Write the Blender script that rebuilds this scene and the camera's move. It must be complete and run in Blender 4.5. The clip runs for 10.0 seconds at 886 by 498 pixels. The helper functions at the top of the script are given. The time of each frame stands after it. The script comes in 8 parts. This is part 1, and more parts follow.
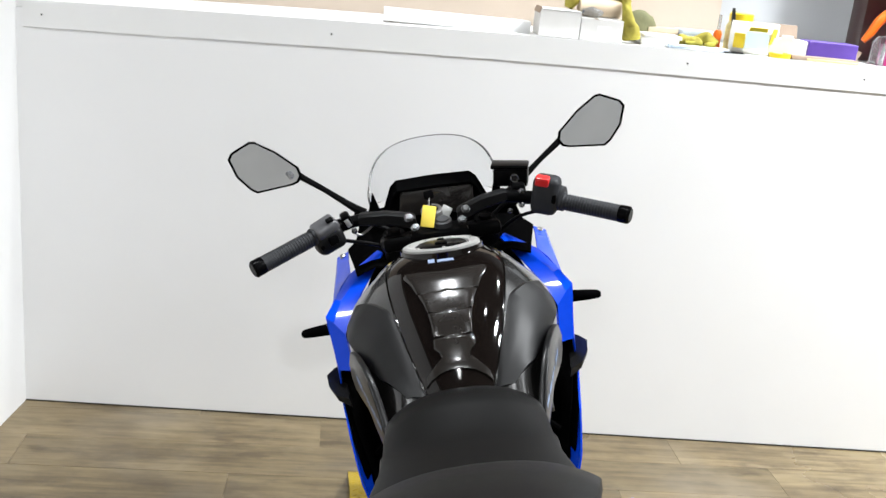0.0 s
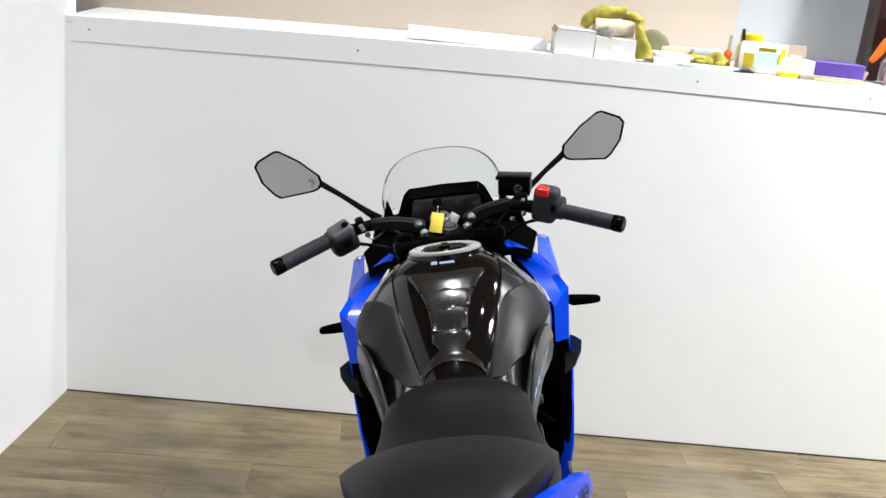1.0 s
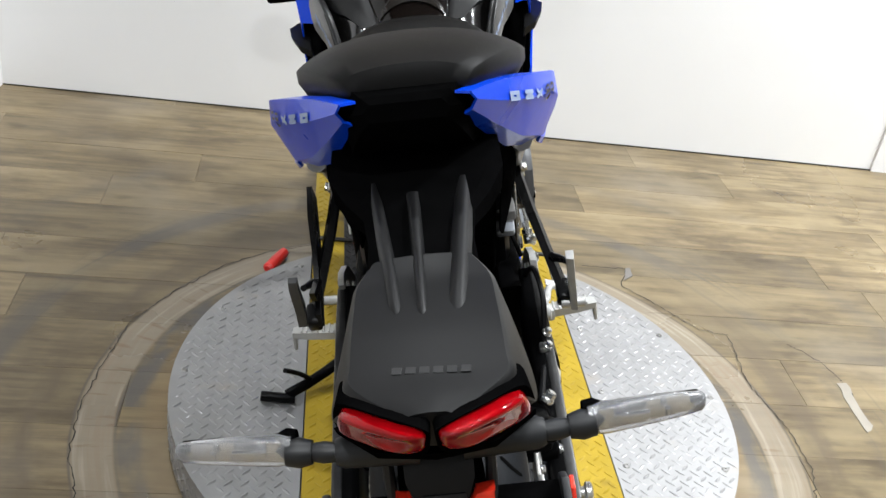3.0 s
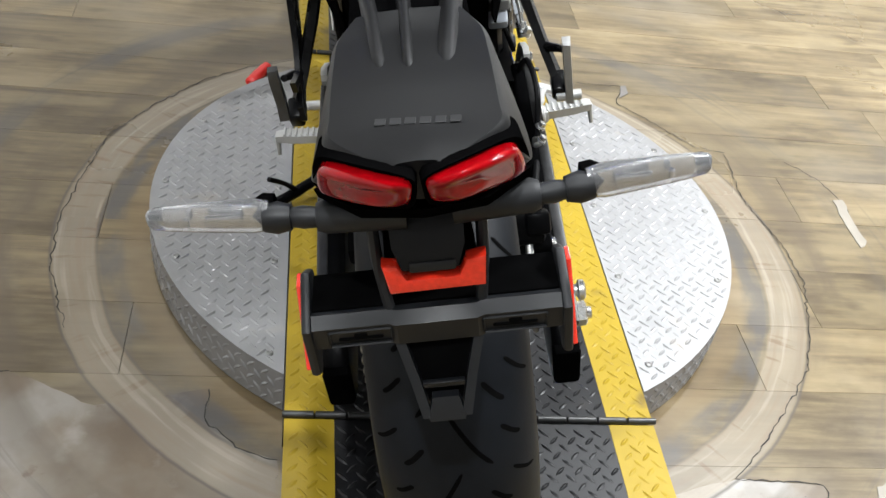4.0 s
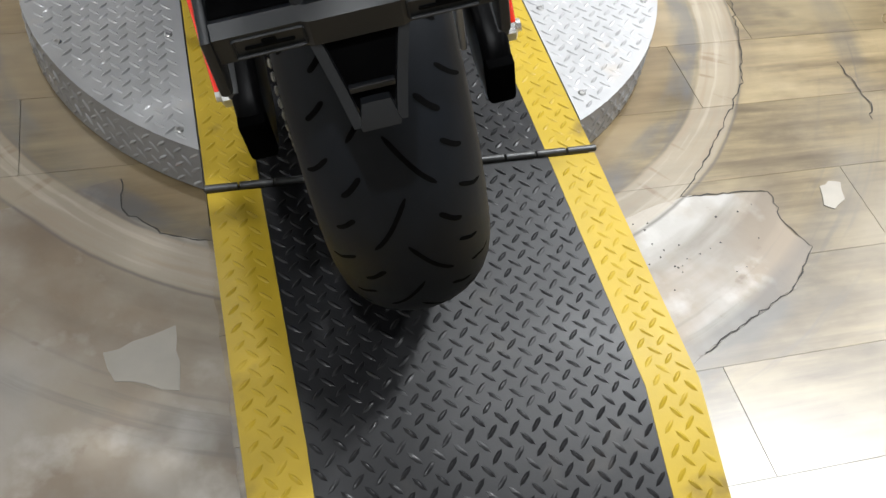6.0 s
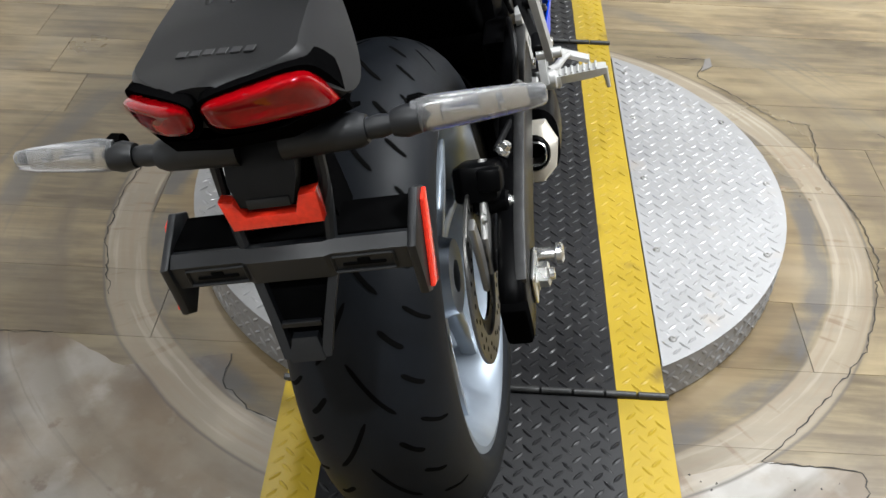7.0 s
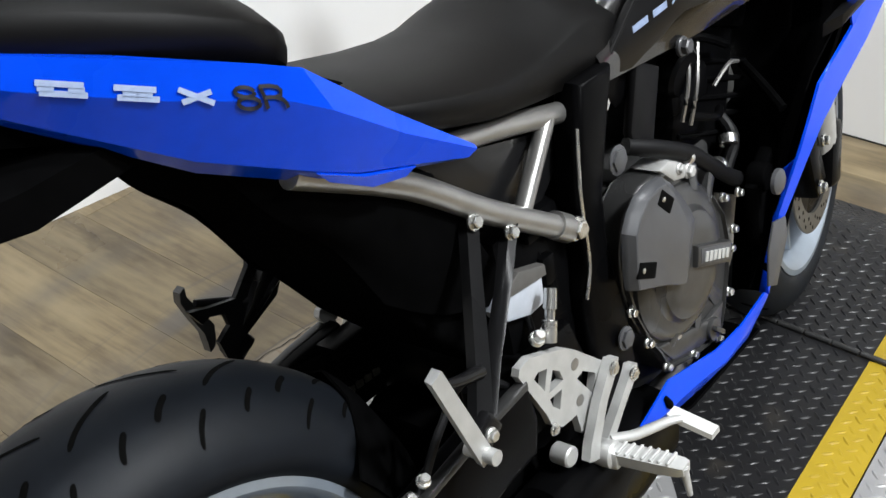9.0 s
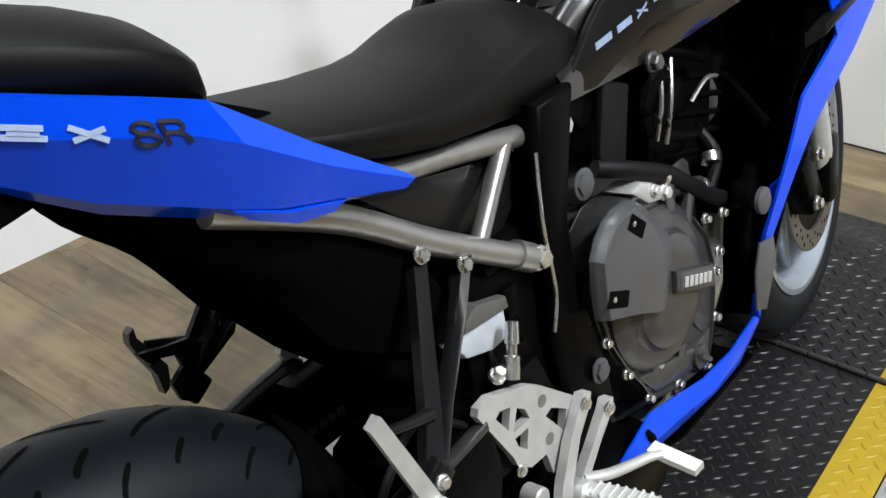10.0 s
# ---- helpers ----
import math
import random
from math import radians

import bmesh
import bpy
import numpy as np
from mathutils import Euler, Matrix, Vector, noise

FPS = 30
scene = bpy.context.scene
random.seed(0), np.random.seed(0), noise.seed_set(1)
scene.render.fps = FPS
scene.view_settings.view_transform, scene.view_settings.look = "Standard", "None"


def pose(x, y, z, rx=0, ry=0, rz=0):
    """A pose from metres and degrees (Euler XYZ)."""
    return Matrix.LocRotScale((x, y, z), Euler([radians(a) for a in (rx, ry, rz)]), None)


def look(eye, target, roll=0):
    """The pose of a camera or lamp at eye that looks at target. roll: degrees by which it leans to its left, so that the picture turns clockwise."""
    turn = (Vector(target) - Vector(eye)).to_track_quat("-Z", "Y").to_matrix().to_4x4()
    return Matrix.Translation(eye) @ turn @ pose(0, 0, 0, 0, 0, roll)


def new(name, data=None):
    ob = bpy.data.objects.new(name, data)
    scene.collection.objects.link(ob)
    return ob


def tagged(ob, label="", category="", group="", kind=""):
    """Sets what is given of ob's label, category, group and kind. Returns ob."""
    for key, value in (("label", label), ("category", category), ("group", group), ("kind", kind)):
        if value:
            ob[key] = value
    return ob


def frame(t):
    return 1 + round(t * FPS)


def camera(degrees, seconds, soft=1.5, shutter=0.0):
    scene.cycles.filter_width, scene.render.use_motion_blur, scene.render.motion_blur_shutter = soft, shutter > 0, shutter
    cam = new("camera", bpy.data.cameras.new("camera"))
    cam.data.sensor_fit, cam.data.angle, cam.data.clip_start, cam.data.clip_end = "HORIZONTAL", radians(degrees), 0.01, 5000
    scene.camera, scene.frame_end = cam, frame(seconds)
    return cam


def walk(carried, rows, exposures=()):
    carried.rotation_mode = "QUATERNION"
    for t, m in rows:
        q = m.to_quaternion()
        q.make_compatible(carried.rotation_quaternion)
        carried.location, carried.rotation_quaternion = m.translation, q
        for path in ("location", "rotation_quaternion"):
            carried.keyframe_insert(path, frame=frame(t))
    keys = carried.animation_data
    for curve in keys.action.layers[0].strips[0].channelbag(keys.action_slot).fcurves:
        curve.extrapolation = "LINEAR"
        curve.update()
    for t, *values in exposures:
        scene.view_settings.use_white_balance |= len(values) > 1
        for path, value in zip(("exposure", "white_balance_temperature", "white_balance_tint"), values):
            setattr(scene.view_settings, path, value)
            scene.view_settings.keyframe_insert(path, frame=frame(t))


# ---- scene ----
cam = camera(48.09, 10.0)
PATH = [
    (0, (-0.403, -0.859, 1.582), (-0.182, 1.038, 0.990), 5.97),
    (0.5, (-0.302, -0.979, 1.620), (-0.141, 0.934, 1.056), 7.49),
    (1, (-0.343, -1.020, 1.624), (-0.205, 0.889, 1.043), 6.28),
    (1.5, (-0.388, -1.024, 1.594), (-0.153, 0.855, 0.950), 7.36),
    (2, (-0.372, -1.040, 1.553), (-0.102, 0.800, 0.816), 7.97),
    (2.5, (-0.354, -1.051, 1.487), (-0.092, 0.732, 0.619), 8.29),
    (2.7, (-0.348, -1.056, 1.457), (-0.076, 0.695, 0.531), 8.53),
    (3.8, (-0.331, -1.047, 1.342), (-0.021, 0.515, 0.132), 10.06),
    (4, (-0.326, -1.046, 1.321), (-0.003, 0.476, 0.065), 10.34),
    (4.5, (-0.320, -1.045, 1.270), (0.035, 0.390, -0.077), 12.21),
    (5, (-0.317, -1.045, 1.224), (0.058, 0.299, -0.209), 12.94),
    (5.2, (-0.315, -1.043, 1.203), (0.062, 0.258, -0.268), 12.74),
    (6.3, (-0.319, -1.035, 1.188), (0.149, 0.176, -0.333), 7.74),
    (6.5, (-0.280, -1.034, 1.221), (0.136, 0.237, -0.267), 5.12),
    (6.8, (-0.152, -1.060, 1.249), (0.032, 0.408, -0.097), 0.16),
    (7, (-0.031, -1.080, 1.299), (-0.072, 0.450, 0.012), 1.91),
    (7.2, (0.048, -1.052, 1.315), (-0.193, 0.481, 0.053), 0.51),
    (7.5, (0.154, -0.973, 1.310), (-0.340, 0.559, 0.123), 0.37),
    (7.8, (0.199, -0.815, 1.323), (-0.319, 0.686, 0.108), 1.92),
    (8, (0.233, -0.728, 1.326), (-0.305, 0.760, 0.102), 1.17),
    (8.2, (0.263, -0.655, 1.324), (-0.356, 0.777, 0.072), -1.93),
    (8.5, (0.333, -0.551, 1.300), (-0.492, 0.832, 0.114), -4.57),
    (8.8, (0.420, -0.437, 1.298), (-0.559, 0.886, 0.162), -0.78),
    (9, (0.455, -0.367, 1.307), (-0.555, 0.929, 0.167), -1.35),
    (9.5, (0.490, -0.291, 1.303), (-0.590, 0.969, 0.186), -2.38),
    (10, (0.482, -0.279, 1.286), (-0.583, 1.001, 0.178), -3.71),
]
walk(cam, [(t, look(e, g, r)) for t, e, g, r in PATH], exposures=[(0, 0.55), (0.5, 0.47), (1.0, 0.42), (1.5, 0.47), (2.0, 0.51), (2.7, 0.53), (4.2, 0.72), (6.5, 0.58), (7.2, 0.50), (8.0, 0.46), (9.0, 0.44), (10.0, 0.32)])

# ---- light ----
world = bpy.data.worlds.new("world")
scene.world = world
world.use_nodes = True
world.node_tree.nodes["Background"].inputs[0].default_value = (0.9, 0.95, 1.0, 1)
world.node_tree.nodes["Background"].inputs[1].default_value = 0.05

# unseen round ceiling lamps, most added to match brightness: place, power and beam
LAMPS = [(0.70, 0.97, 4.3, 5, 165), (-0.90, 1.50, 4.3, 21, 140), (2.05, 2.42, 4.3, 33, 165), (2.5, 0.8, 4.3, 104, 125), (4.0, 0.8, 4.3, 70, 165), (-1.0, -0.5, 4.3, 6, 165), (-1.0, -2.0, 4.3, 26, 115), (-1.0, -3.4, 4.3, 8, 165), (3.3, -2.6, 4.3, 14, 165)]
LAMP_K = 1.55
for lx, ly, lz, watt, beam in LAMPS:
    lamp = new("ceiling_lamp", bpy.data.lights.new("ceiling_lamp", "AREA"))
    lamp.data.shape, lamp.data.size, lamp.data.spread = "DISK", 0.5 if watt > 60 else 0.13, radians(beam)
    lamp.data.energy, lamp.data.color = watt * LAMP_K, (0.94, 0.975, 1.0)
    lamp.matrix_world = pose(lx, ly, lz - 0.03, 0, 0, 0)


# ---- mesh helpers ----
def part(name, bm, material, parent=None, label="", angle=32):
    """Link a bmesh as one mesh object under a thing or a part."""
    bmesh.ops.recalc_face_normals(bm, faces=bm.faces[:])
    me = bpy.data.meshes.new(name)
    bm.to_mesh(me)
    bm.free()
    for m in material if isinstance(material, (list, tuple)) else [material]:
        me.materials.append(m)
    me.polygons.foreach_set("use_smooth", [True] * len(me.polygons))
    me.set_sharp_from_angle(angle=radians(angle))
    ob = new(name, me)
    if parent is not None:
        ob.parent = parent
    if label:
        ob["label"] = label
    return ob


def join(*bms):
    out = bmesh.new()
    for b in bms:
        me = bpy.data.meshes.new("tmp")
        b.to_mesh(me)
        b.free()
        out.from_mesh(me)
        bpy.data.meshes.remove(me)
    return out


def flip(bm):
    """The mirror image across the plane x = 0."""
    bmesh.ops.scale(bm, vec=(-1, 1, 1), verts=bm.verts[:])
    bmesh.ops.reverse_faces(bm, faces=bm.faces[:])
    return bm


def rbox(center, size, bevel=0.004, rot=(0, 0, 0), seg=2):
    bm = bmesh.new()
    bmesh.ops.create_cube(bm, size=1)
    bmesh.ops.scale(bm, vec=size, verts=bm.verts[:])
    if bevel:
        bmesh.ops.bevel(bm, geom=bm.edges[:], offset=min(bevel, min(size) * 0.45), segments=seg, profile=0.5, affect="EDGES")
    bmesh.ops.transform(bm, matrix=pose(*center, *rot), verts=bm.verts[:])
    return bm


def loft(rings, cap=True, closed=True):
    bm = bmesh.new()
    rows = [[bm.verts.new(p) for p in r] for r in rings]
    n = len(rows[0])
    for a, b in zip(rows, rows[1:]):
        for i in range(n if closed else n - 1):
            bm.faces.new((a[i], a[(i + 1) % n], b[(i + 1) % n], b[i]))
    if cap and closed:
        bm.faces.new(rows[0][::-1])
        bm.faces.new(rows[-1])
    return bm


def catmull(pts, k=6):
    """A smooth line through points."""
    p = [Vector(q) for q in pts]
    if len(p) < 3:
        return p
    out = []
    for i in range(len(p) - 1):
        a, b, c, d = p[max(i - 1, 0)], p[i], p[i + 1], p[min(i + 2, len(p) - 1)]
        for j in range(k):
            t = j / k
            out.append(0.5 * (2 * b + (c - a) * t + (2 * a - 5 * b + 4 * c - d) * t * t + (3 * b - a - 3 * c + d) * t ** 3))
    return out + [p[-1]]


def tube(pts, r, n=10, smooth=True, cap=True, flat=1.0):
    """A round bar along points; r is one radius or a list along the smooth line's start to end."""
    p = catmull(pts) if smooth and len(pts) > 2 else [Vector(q) for q in pts]
    rings, up = [], Vector((0.13, 0.21, 0.97))
    for i, q in enumerate(p):
        d = (p[min(i + 1, len(p) - 1)] - p[max(i - 1, 0)]).normalized()
        s = d.cross(up)
        if s.length < 0.05:
            s = d.cross(Vector((1, 0, 0)))
        s.normalize()
        v = s.cross(d).normalized()
        u = i / max(len(p) - 1, 1)
        rr = r if not isinstance(r, (list, tuple)) else float(np.interp(u, np.linspace(0, 1, len(r)), r))
        rings.append([q + rr * (math.cos(a) * s + flat * math.sin(a) * v) for a in np.linspace(0, 2 * math.pi, n, endpoint=False)])
    return loft(rings, cap)


def cyl(a, b, r0, r1=None, n=20, bevel=0.0):
    r1 = r0 if r1 is None else r1
    a, b = Vector(a), Vector(b)
    if bevel:
        d = (b - a).normalized()
        return tube([a, a + d * bevel, b - d * bevel, b], [r0 - bevel, r0, r1, r1 - bevel], n, smooth=False) if (b - a).length > 3 * bevel else tube([a, b], [r0, r1], n, smooth=False)
    return tube([a, b], [r0, r1], n, smooth=False)


def stack(a, b, steps, n=24):
    """Turned shape along a to b: steps of (share of the way, radius)."""
    a, b = Vector(a), Vector(b)
    d = (b - a).normalized()
    s = d.cross(Vector((0.1, 0.2, 0.97))).normalized()
    v = s.cross(d)
    return loft([[a.lerp(b, t) + r * (math.cos(w) * s + math.sin(w) * v) for w in np.linspace(0, 2 * math.pi, n, endpoint=False)] for t, r in steps])


def lathe(profile, y, z, n=72, closed=True):
    """Turn (x, radius) points about the axle at y, z."""
    rings = []
    for w in np.linspace(0, 2 * math.pi, n, endpoint=False):
        rings.append([(x, y + r * math.cos(w), z + r * math.sin(w)) for x, r in profile])
    rings.append(rings[0])
    bm = loft(rings, cap=False, closed=closed)
    bmesh.ops.remove_doubles(bm, verts=bm.verts[:], dist=1e-6)
    return bm


def prism(pts, x0, x1, bevel=0.0, axis="x", seg=2):
    """A plate: an outline of (y, z) points between x0 and x1 (or of (x, z) between y0 and y1, or (x, y) between z0 and z1)."""
    bm = bmesh.new()
    put = {"x": lambda p, d: (d, p[0], p[1]), "y": lambda p, d: (p[0], d, p[1]), "z": lambda p, d: (p[0], p[1], d)}[axis]
    a = [bm.verts.new(put(p, x0)) for p in pts]
    b = [bm.verts.new(put(p, x1)) for p in pts]
    n = len(pts)
    fa, fb = bm.faces.new(a[::-1]), bm.faces.new(b)
    for i in range(n):
        bm.faces.new((a[i], a[(i + 1) % n], b[(i + 1) % n], b[i]))
    if bevel:
        bmesh.ops.recalc_face_normals(bm, faces=bm.faces[:])
        bmesh.ops.bevel(bm, geom=list(fa.edges) + list(fb.edges), offset=bevel, segments=seg, profile=0.5, affect="EDGES", clamp_overlap=True)
    return bm


def sheet(rows, t=0.003, k=1):
    """A skin through a grid of points, t thick; k > 1 rounds it."""
    g = [[Vector(p) for p in r] for r in rows]
    if k > 1:
        g = [catmull(r, k) for r in g]
        g = [list(c) for c in zip(*[catmull(list(c), k) for c in zip(*g)])]
    bm = bmesh.new()
    v = [[bm.verts.new(p) for p in r] for r in g]
    for a, b in zip(v, v[1:]):
        for i in range(len(a) - 1):
            bm.faces.new((a[i], a[i + 1], b[i + 1], b[i]))
    bmesh.ops.recalc_face_normals(bm, faces=bm.faces[:])
    bm.normal_update()
    back = [[bm.verts.new(w.co - w.normal * t) for w in r] for r in v]
    for a, b in zip(back, back[1:]):
        for i in range(len(a) - 1):
            bm.faces.new((b[i], b[i + 1], a[i + 1], a[i]))
    rim = v[0] + [r[-1] for r in v[1:]] + v[-1][-2::-1] + [r[0] for r in v[-2:0:-1]]
    rim_b = back[0] + [r[-1] for r in back[1:]] + back[-1][-2::-1] + [r[0] for r in back[-2:0:-1]]
    for i in range(len(rim)):
        j = (i + 1) % len(rim)
        bm.faces.new((rim[i], rim_b[i], rim_b[j], rim[j]))
    return bm


def parts(name, bms, material, parent, label=""):
    """Several like pieces, each an object of its own."""
    for b in bms:
        part(name, b, material, parent, label)


def bolt(at, d, r=0.007, h=0.006):
    """A flanged hexagon bolt that stands out of a face along d."""
    at, d = Vector(at), Vector(d).normalized()
    return join(stack(at, at + d * h * 0.4, [(0, r * 1.3), (0.7, r * 1.3), (1, r * 1.15)], 14), stack(at + d * h * 0.4, at + d * h, [(0, r), (0.8, r), (1, r * 0.8)], 6))


# ---- materials ----
def mat(name, color, rough=0.5, metal=0.0, coat=0.0, vary=0.15, scale=30.0, bump=0.0, bump_scale=300.0, spread=0.08, trans=0.0, spec=0.5, stain=0.0):
    """A surface whose colour and gloss vary at two scales, with a fine relief."""
    m = bpy.data.materials.new(name)
    m.use_nodes = True
    nt, b = m.node_tree, m.node_tree.nodes["Principled BSDF"]
    tc = nt.nodes.new("ShaderNodeTexCoord")

    def noisy(s, d=4.0):
        n = nt.nodes.new("ShaderNodeTexNoise")
        n.inputs["Scale"].default_value, n.inputs["Detail"].default_value = s, d
        nt.links.new(tc.outputs["Object"], n.inputs["Vector"])
        return n.outputs["Fac"]

    fine, wide = noisy(scale), noisy(scale / 9, 3)
    mix = nt.nodes.new("ShaderNodeMath")
    mix.operation = "MULTIPLY_ADD"
    nt.links.new(wide, mix.inputs[0])
    mix.inputs[1].default_value = 1.0 + stain
    nt.links.new(fine, mix.inputs[2])
    ramp = nt.nodes.new("ShaderNodeMapRange")
    ramp.inputs["From Min"].default_value, ramp.inputs["From Max"].default_value = 0.7, 1.3 + stain
    ramp.inputs["To Min"].default_value, ramp.inputs["To Max"].default_value = 1 - vary, 1 + vary
    nt.links.new(mix.outputs[0], ramp.inputs["Value"])
    col = nt.nodes.new("ShaderNodeMix")
    col.data_type, col.blend_type = "RGBA", "MULTIPLY"
    col.inputs["Factor"].default_value = 1.0
    col.inputs[6].default_value = (*color, 1)
    nt.links.new(ramp.outputs[0], col.inputs[7])
    nt.links.new(col.outputs[2], b.inputs["Base Color"])
    rr = nt.nodes.new("ShaderNodeMapRange")
    rr.inputs["From Min"].default_value, rr.inputs["From Max"].default_value = 0.3, 0.7
    rr.inputs["To Min"].default_value, rr.inputs["To Max"].default_value = max(rough - spread, 0.01), min(rough + spread, 1)
    nt.links.new(wide, rr.inputs["Value"])
    nt.links.new(rr.outputs[0], b.inputs["Roughness"])
    b.inputs["Metallic"].default_value = metal
    b.inputs["Coat Weight"].default_value = coat
    b.inputs["Coat Roughness"].default_value = 0.04
    b.inputs["Transmission Weight"].default_value = trans
    b.inputs["Specular IOR Level"].default_value = spec
    if bump:
        bp = nt.nodes.new("ShaderNodeBump")
        bp.inputs["Strength"].default_value, bp.inputs["Distance"].default_value = bump, 0.001
        nt.links.new(noisy(bump_scale, 3), bp.inputs["Height"])
        nt.links.new(bp.outputs[0], b.inputs["Normal"])
    return m


M_BLUE = mat("blue_paint", (0.0004, 0.051, 0.63), 0.3, 0, 0.42, 0.05, 60, spread=0.04, spec=0.1)
M_TANK = mat("dark_bronze_paint", (0.0050, 0.0037, 0.0032), 0.10, 0.0, 0.75, 0.1, 60, spread=0.03, spec=0.05)
M_GREYP = mat("grey_satin_plastic", (0.0055, 0.0055, 0.006), 0.34, 0.0, 0.22, 0.12, 40, 0.1, 900, spec=0.3)
M_BLACKP = mat("black_grained_plastic", (0.0020, 0.0020, 0.0021), 0.6, 0, 0, 0.3, 60, 0.06, 1400, spec=0.0, stain=0.3)
M_BLACKS = mat("black_satin_steel", (0.0018, 0.0018, 0.002), 0.32, 0, 0, 0.2, 50, 0.05, 700, spec=0.04)
M_TAIL = mat("dark_grey_tail_plastic", (0.0042, 0.0042, 0.0045), 0.46, 0, 0, 0.25, 40, 0.08, 1200, spec=0.25, stain=0.3)
M_SEAT = mat("seat_vinyl", (0.0020, 0.0019, 0.0019), 0.52, 0, 0, 0.2, 25, 0.14, 1500, 0.05, spec=0.15, stain=0.3)
M_PAD = mat("rubber_pad", (0.006, 0.006, 0.0063), 0.5, 0, 0, 0.12, 40, 0.1, 1800, spec=0.25)
M_TYRE = mat("tyre_rubber", (0.0040, 0.0053, 0.0076), 0.54, 0, 0, 0.3, 35, 0.12, 900, stain=0.3, spec=0.17)
# near-black tone painted as the shade in grooves, holes and slots
M_RECESS_SHADE = mat("recess_shade", (0.0012, 0.0012, 0.0012), 0.9, vary=0.2, spec=0.05)
M_RIM = mat("silver_blue_rim", (0.27, 0.31, 0.36), 0.36, 0.55, 0.3, 0.1, 30)
M_ALU = mat("cast_aluminium", (0.42, 0.42, 0.41), 0.44, 0.45, 0, 0.18, 50, 0.10, 600, stain=0.3)
M_STEEL = mat("zinc_steel", (0.66, 0.66, 0.64), 0.28, 0.95, 0, 0.12, 80)
M_DCHROME = mat("dark_chrome", (0.16, 0.16, 0.165), 0.2, 1.0, 0, 0.15, 90)
M_FRAME = mat("grey_frame_paint", (0.30, 0.295, 0.285), 0.33, 0.8, 0.1, 0.1, 50, 0.06, 500)
M_ENGINE = mat("bronze_grey_engine", (0.075, 0.075, 0.075), 0.31, 0.65, 0, 0.2, 40, 0.2, 500)
M_ENGCAP = mat("engine_cap_plastic", (0.055, 0.056, 0.060), 0.40, 0.1, 0.0, 0.12, 40, 0.1, 900)
M_RED = mat("red_lens", (0.24, 0.001, 0.003), 0.04, 0, 0.0, 0.3, 60, spread=0.015, spec=0.35)
M_REFLEX = mat("red_reflector", (0.75, 0.03, 0.012), 0.2, 0, 0.6, 0.15, 220, 0.3, 900)
M_REDSW = mat("red_switch", (0.7, 0.02, 0.02), 0.35, vary=0.05)
M_CLEAR = mat("clear_lens", (0.70, 0.71, 0.73), 0.20, 0, 0.0, 0.15, 120, 0.3, 260, trans=0.82)
M_MILK = mat("milky_cup_plastic", (0.36, 0.385, 0.43), 0.35, 0, 0.1, 0.2, 60, stain=0.4)
M_CHROME = mat("reflector_bowl", (0.8, 0.8, 0.8), 0.15, 1.0, 0, 0.1, 90)
M_WHITED = mat("silver_decal", (0.24, 0.30, 0.44), 0.55, 0.0, vary=0.1, scale=200, spec=0.1)
M_BLACKD = mat("black_decal", (0.008, 0.008, 0.012), 0.35, vary=0.05)
M_HOLD = mat("slate_grey_plastic", (0.0030, 0.0038, 0.0052), 0.50, 0, 0, 0.2, 40, 0.06, 900, spec=0.5)
M_YTAG = mat("yellow_tag", (0.72, 0.55, 0.06), 0.6, vary=0.1)
M_MUFF = mat("brushed_muffler_cap", (0.50, 0.465, 0.40), 0.45, 0.55, 0, 0.1, 60, 0.05, 800)
M_DISC = mat("brake_disc_steel", (0.17, 0.165, 0.155), 0.36, 0.85, 0, 0.15, 90, 0.1, 500)
M_HANG = mat("satin_hanger_steel", (0.006, 0.006, 0.0064), 0.3, 0.0, 0, 0.2, 50, 0.05, 700, spec=0.14)
M_CHAIN = mat("chain_steel", (0.20, 0.19, 0.16), 0.4, 0.8, 0, 0.3, 200)
M_ORANGE = mat("orange_reflector", (0.8, 0.25, 0.02), 0.25, 0, 0.5, 0.1, 200)
M_SCREEN = mat("dash_glass", (0.020, 0.017, 0.016), 0.22, 0, 0.6, 0.1)

M_MIRROR = mat("mirror_glass", (0.86, 0.88, 0.9), 0.03, 1.0, vary=0.02, spread=0.01)
M_GLASS = bpy.data.materials.new("clear_screen")
M_GLASS.use_nodes = True
gb = M_GLASS.node_tree.nodes["Principled BSDF"]
gb.inputs["Base Color"].default_value = (0.93, 0.94, 0.95, 1)
gb.inputs["Roughness"].default_value, gb.inputs["Transmission Weight"].default_value, gb.inputs["IOR"].default_value = 0.02, 1.0, 1.1


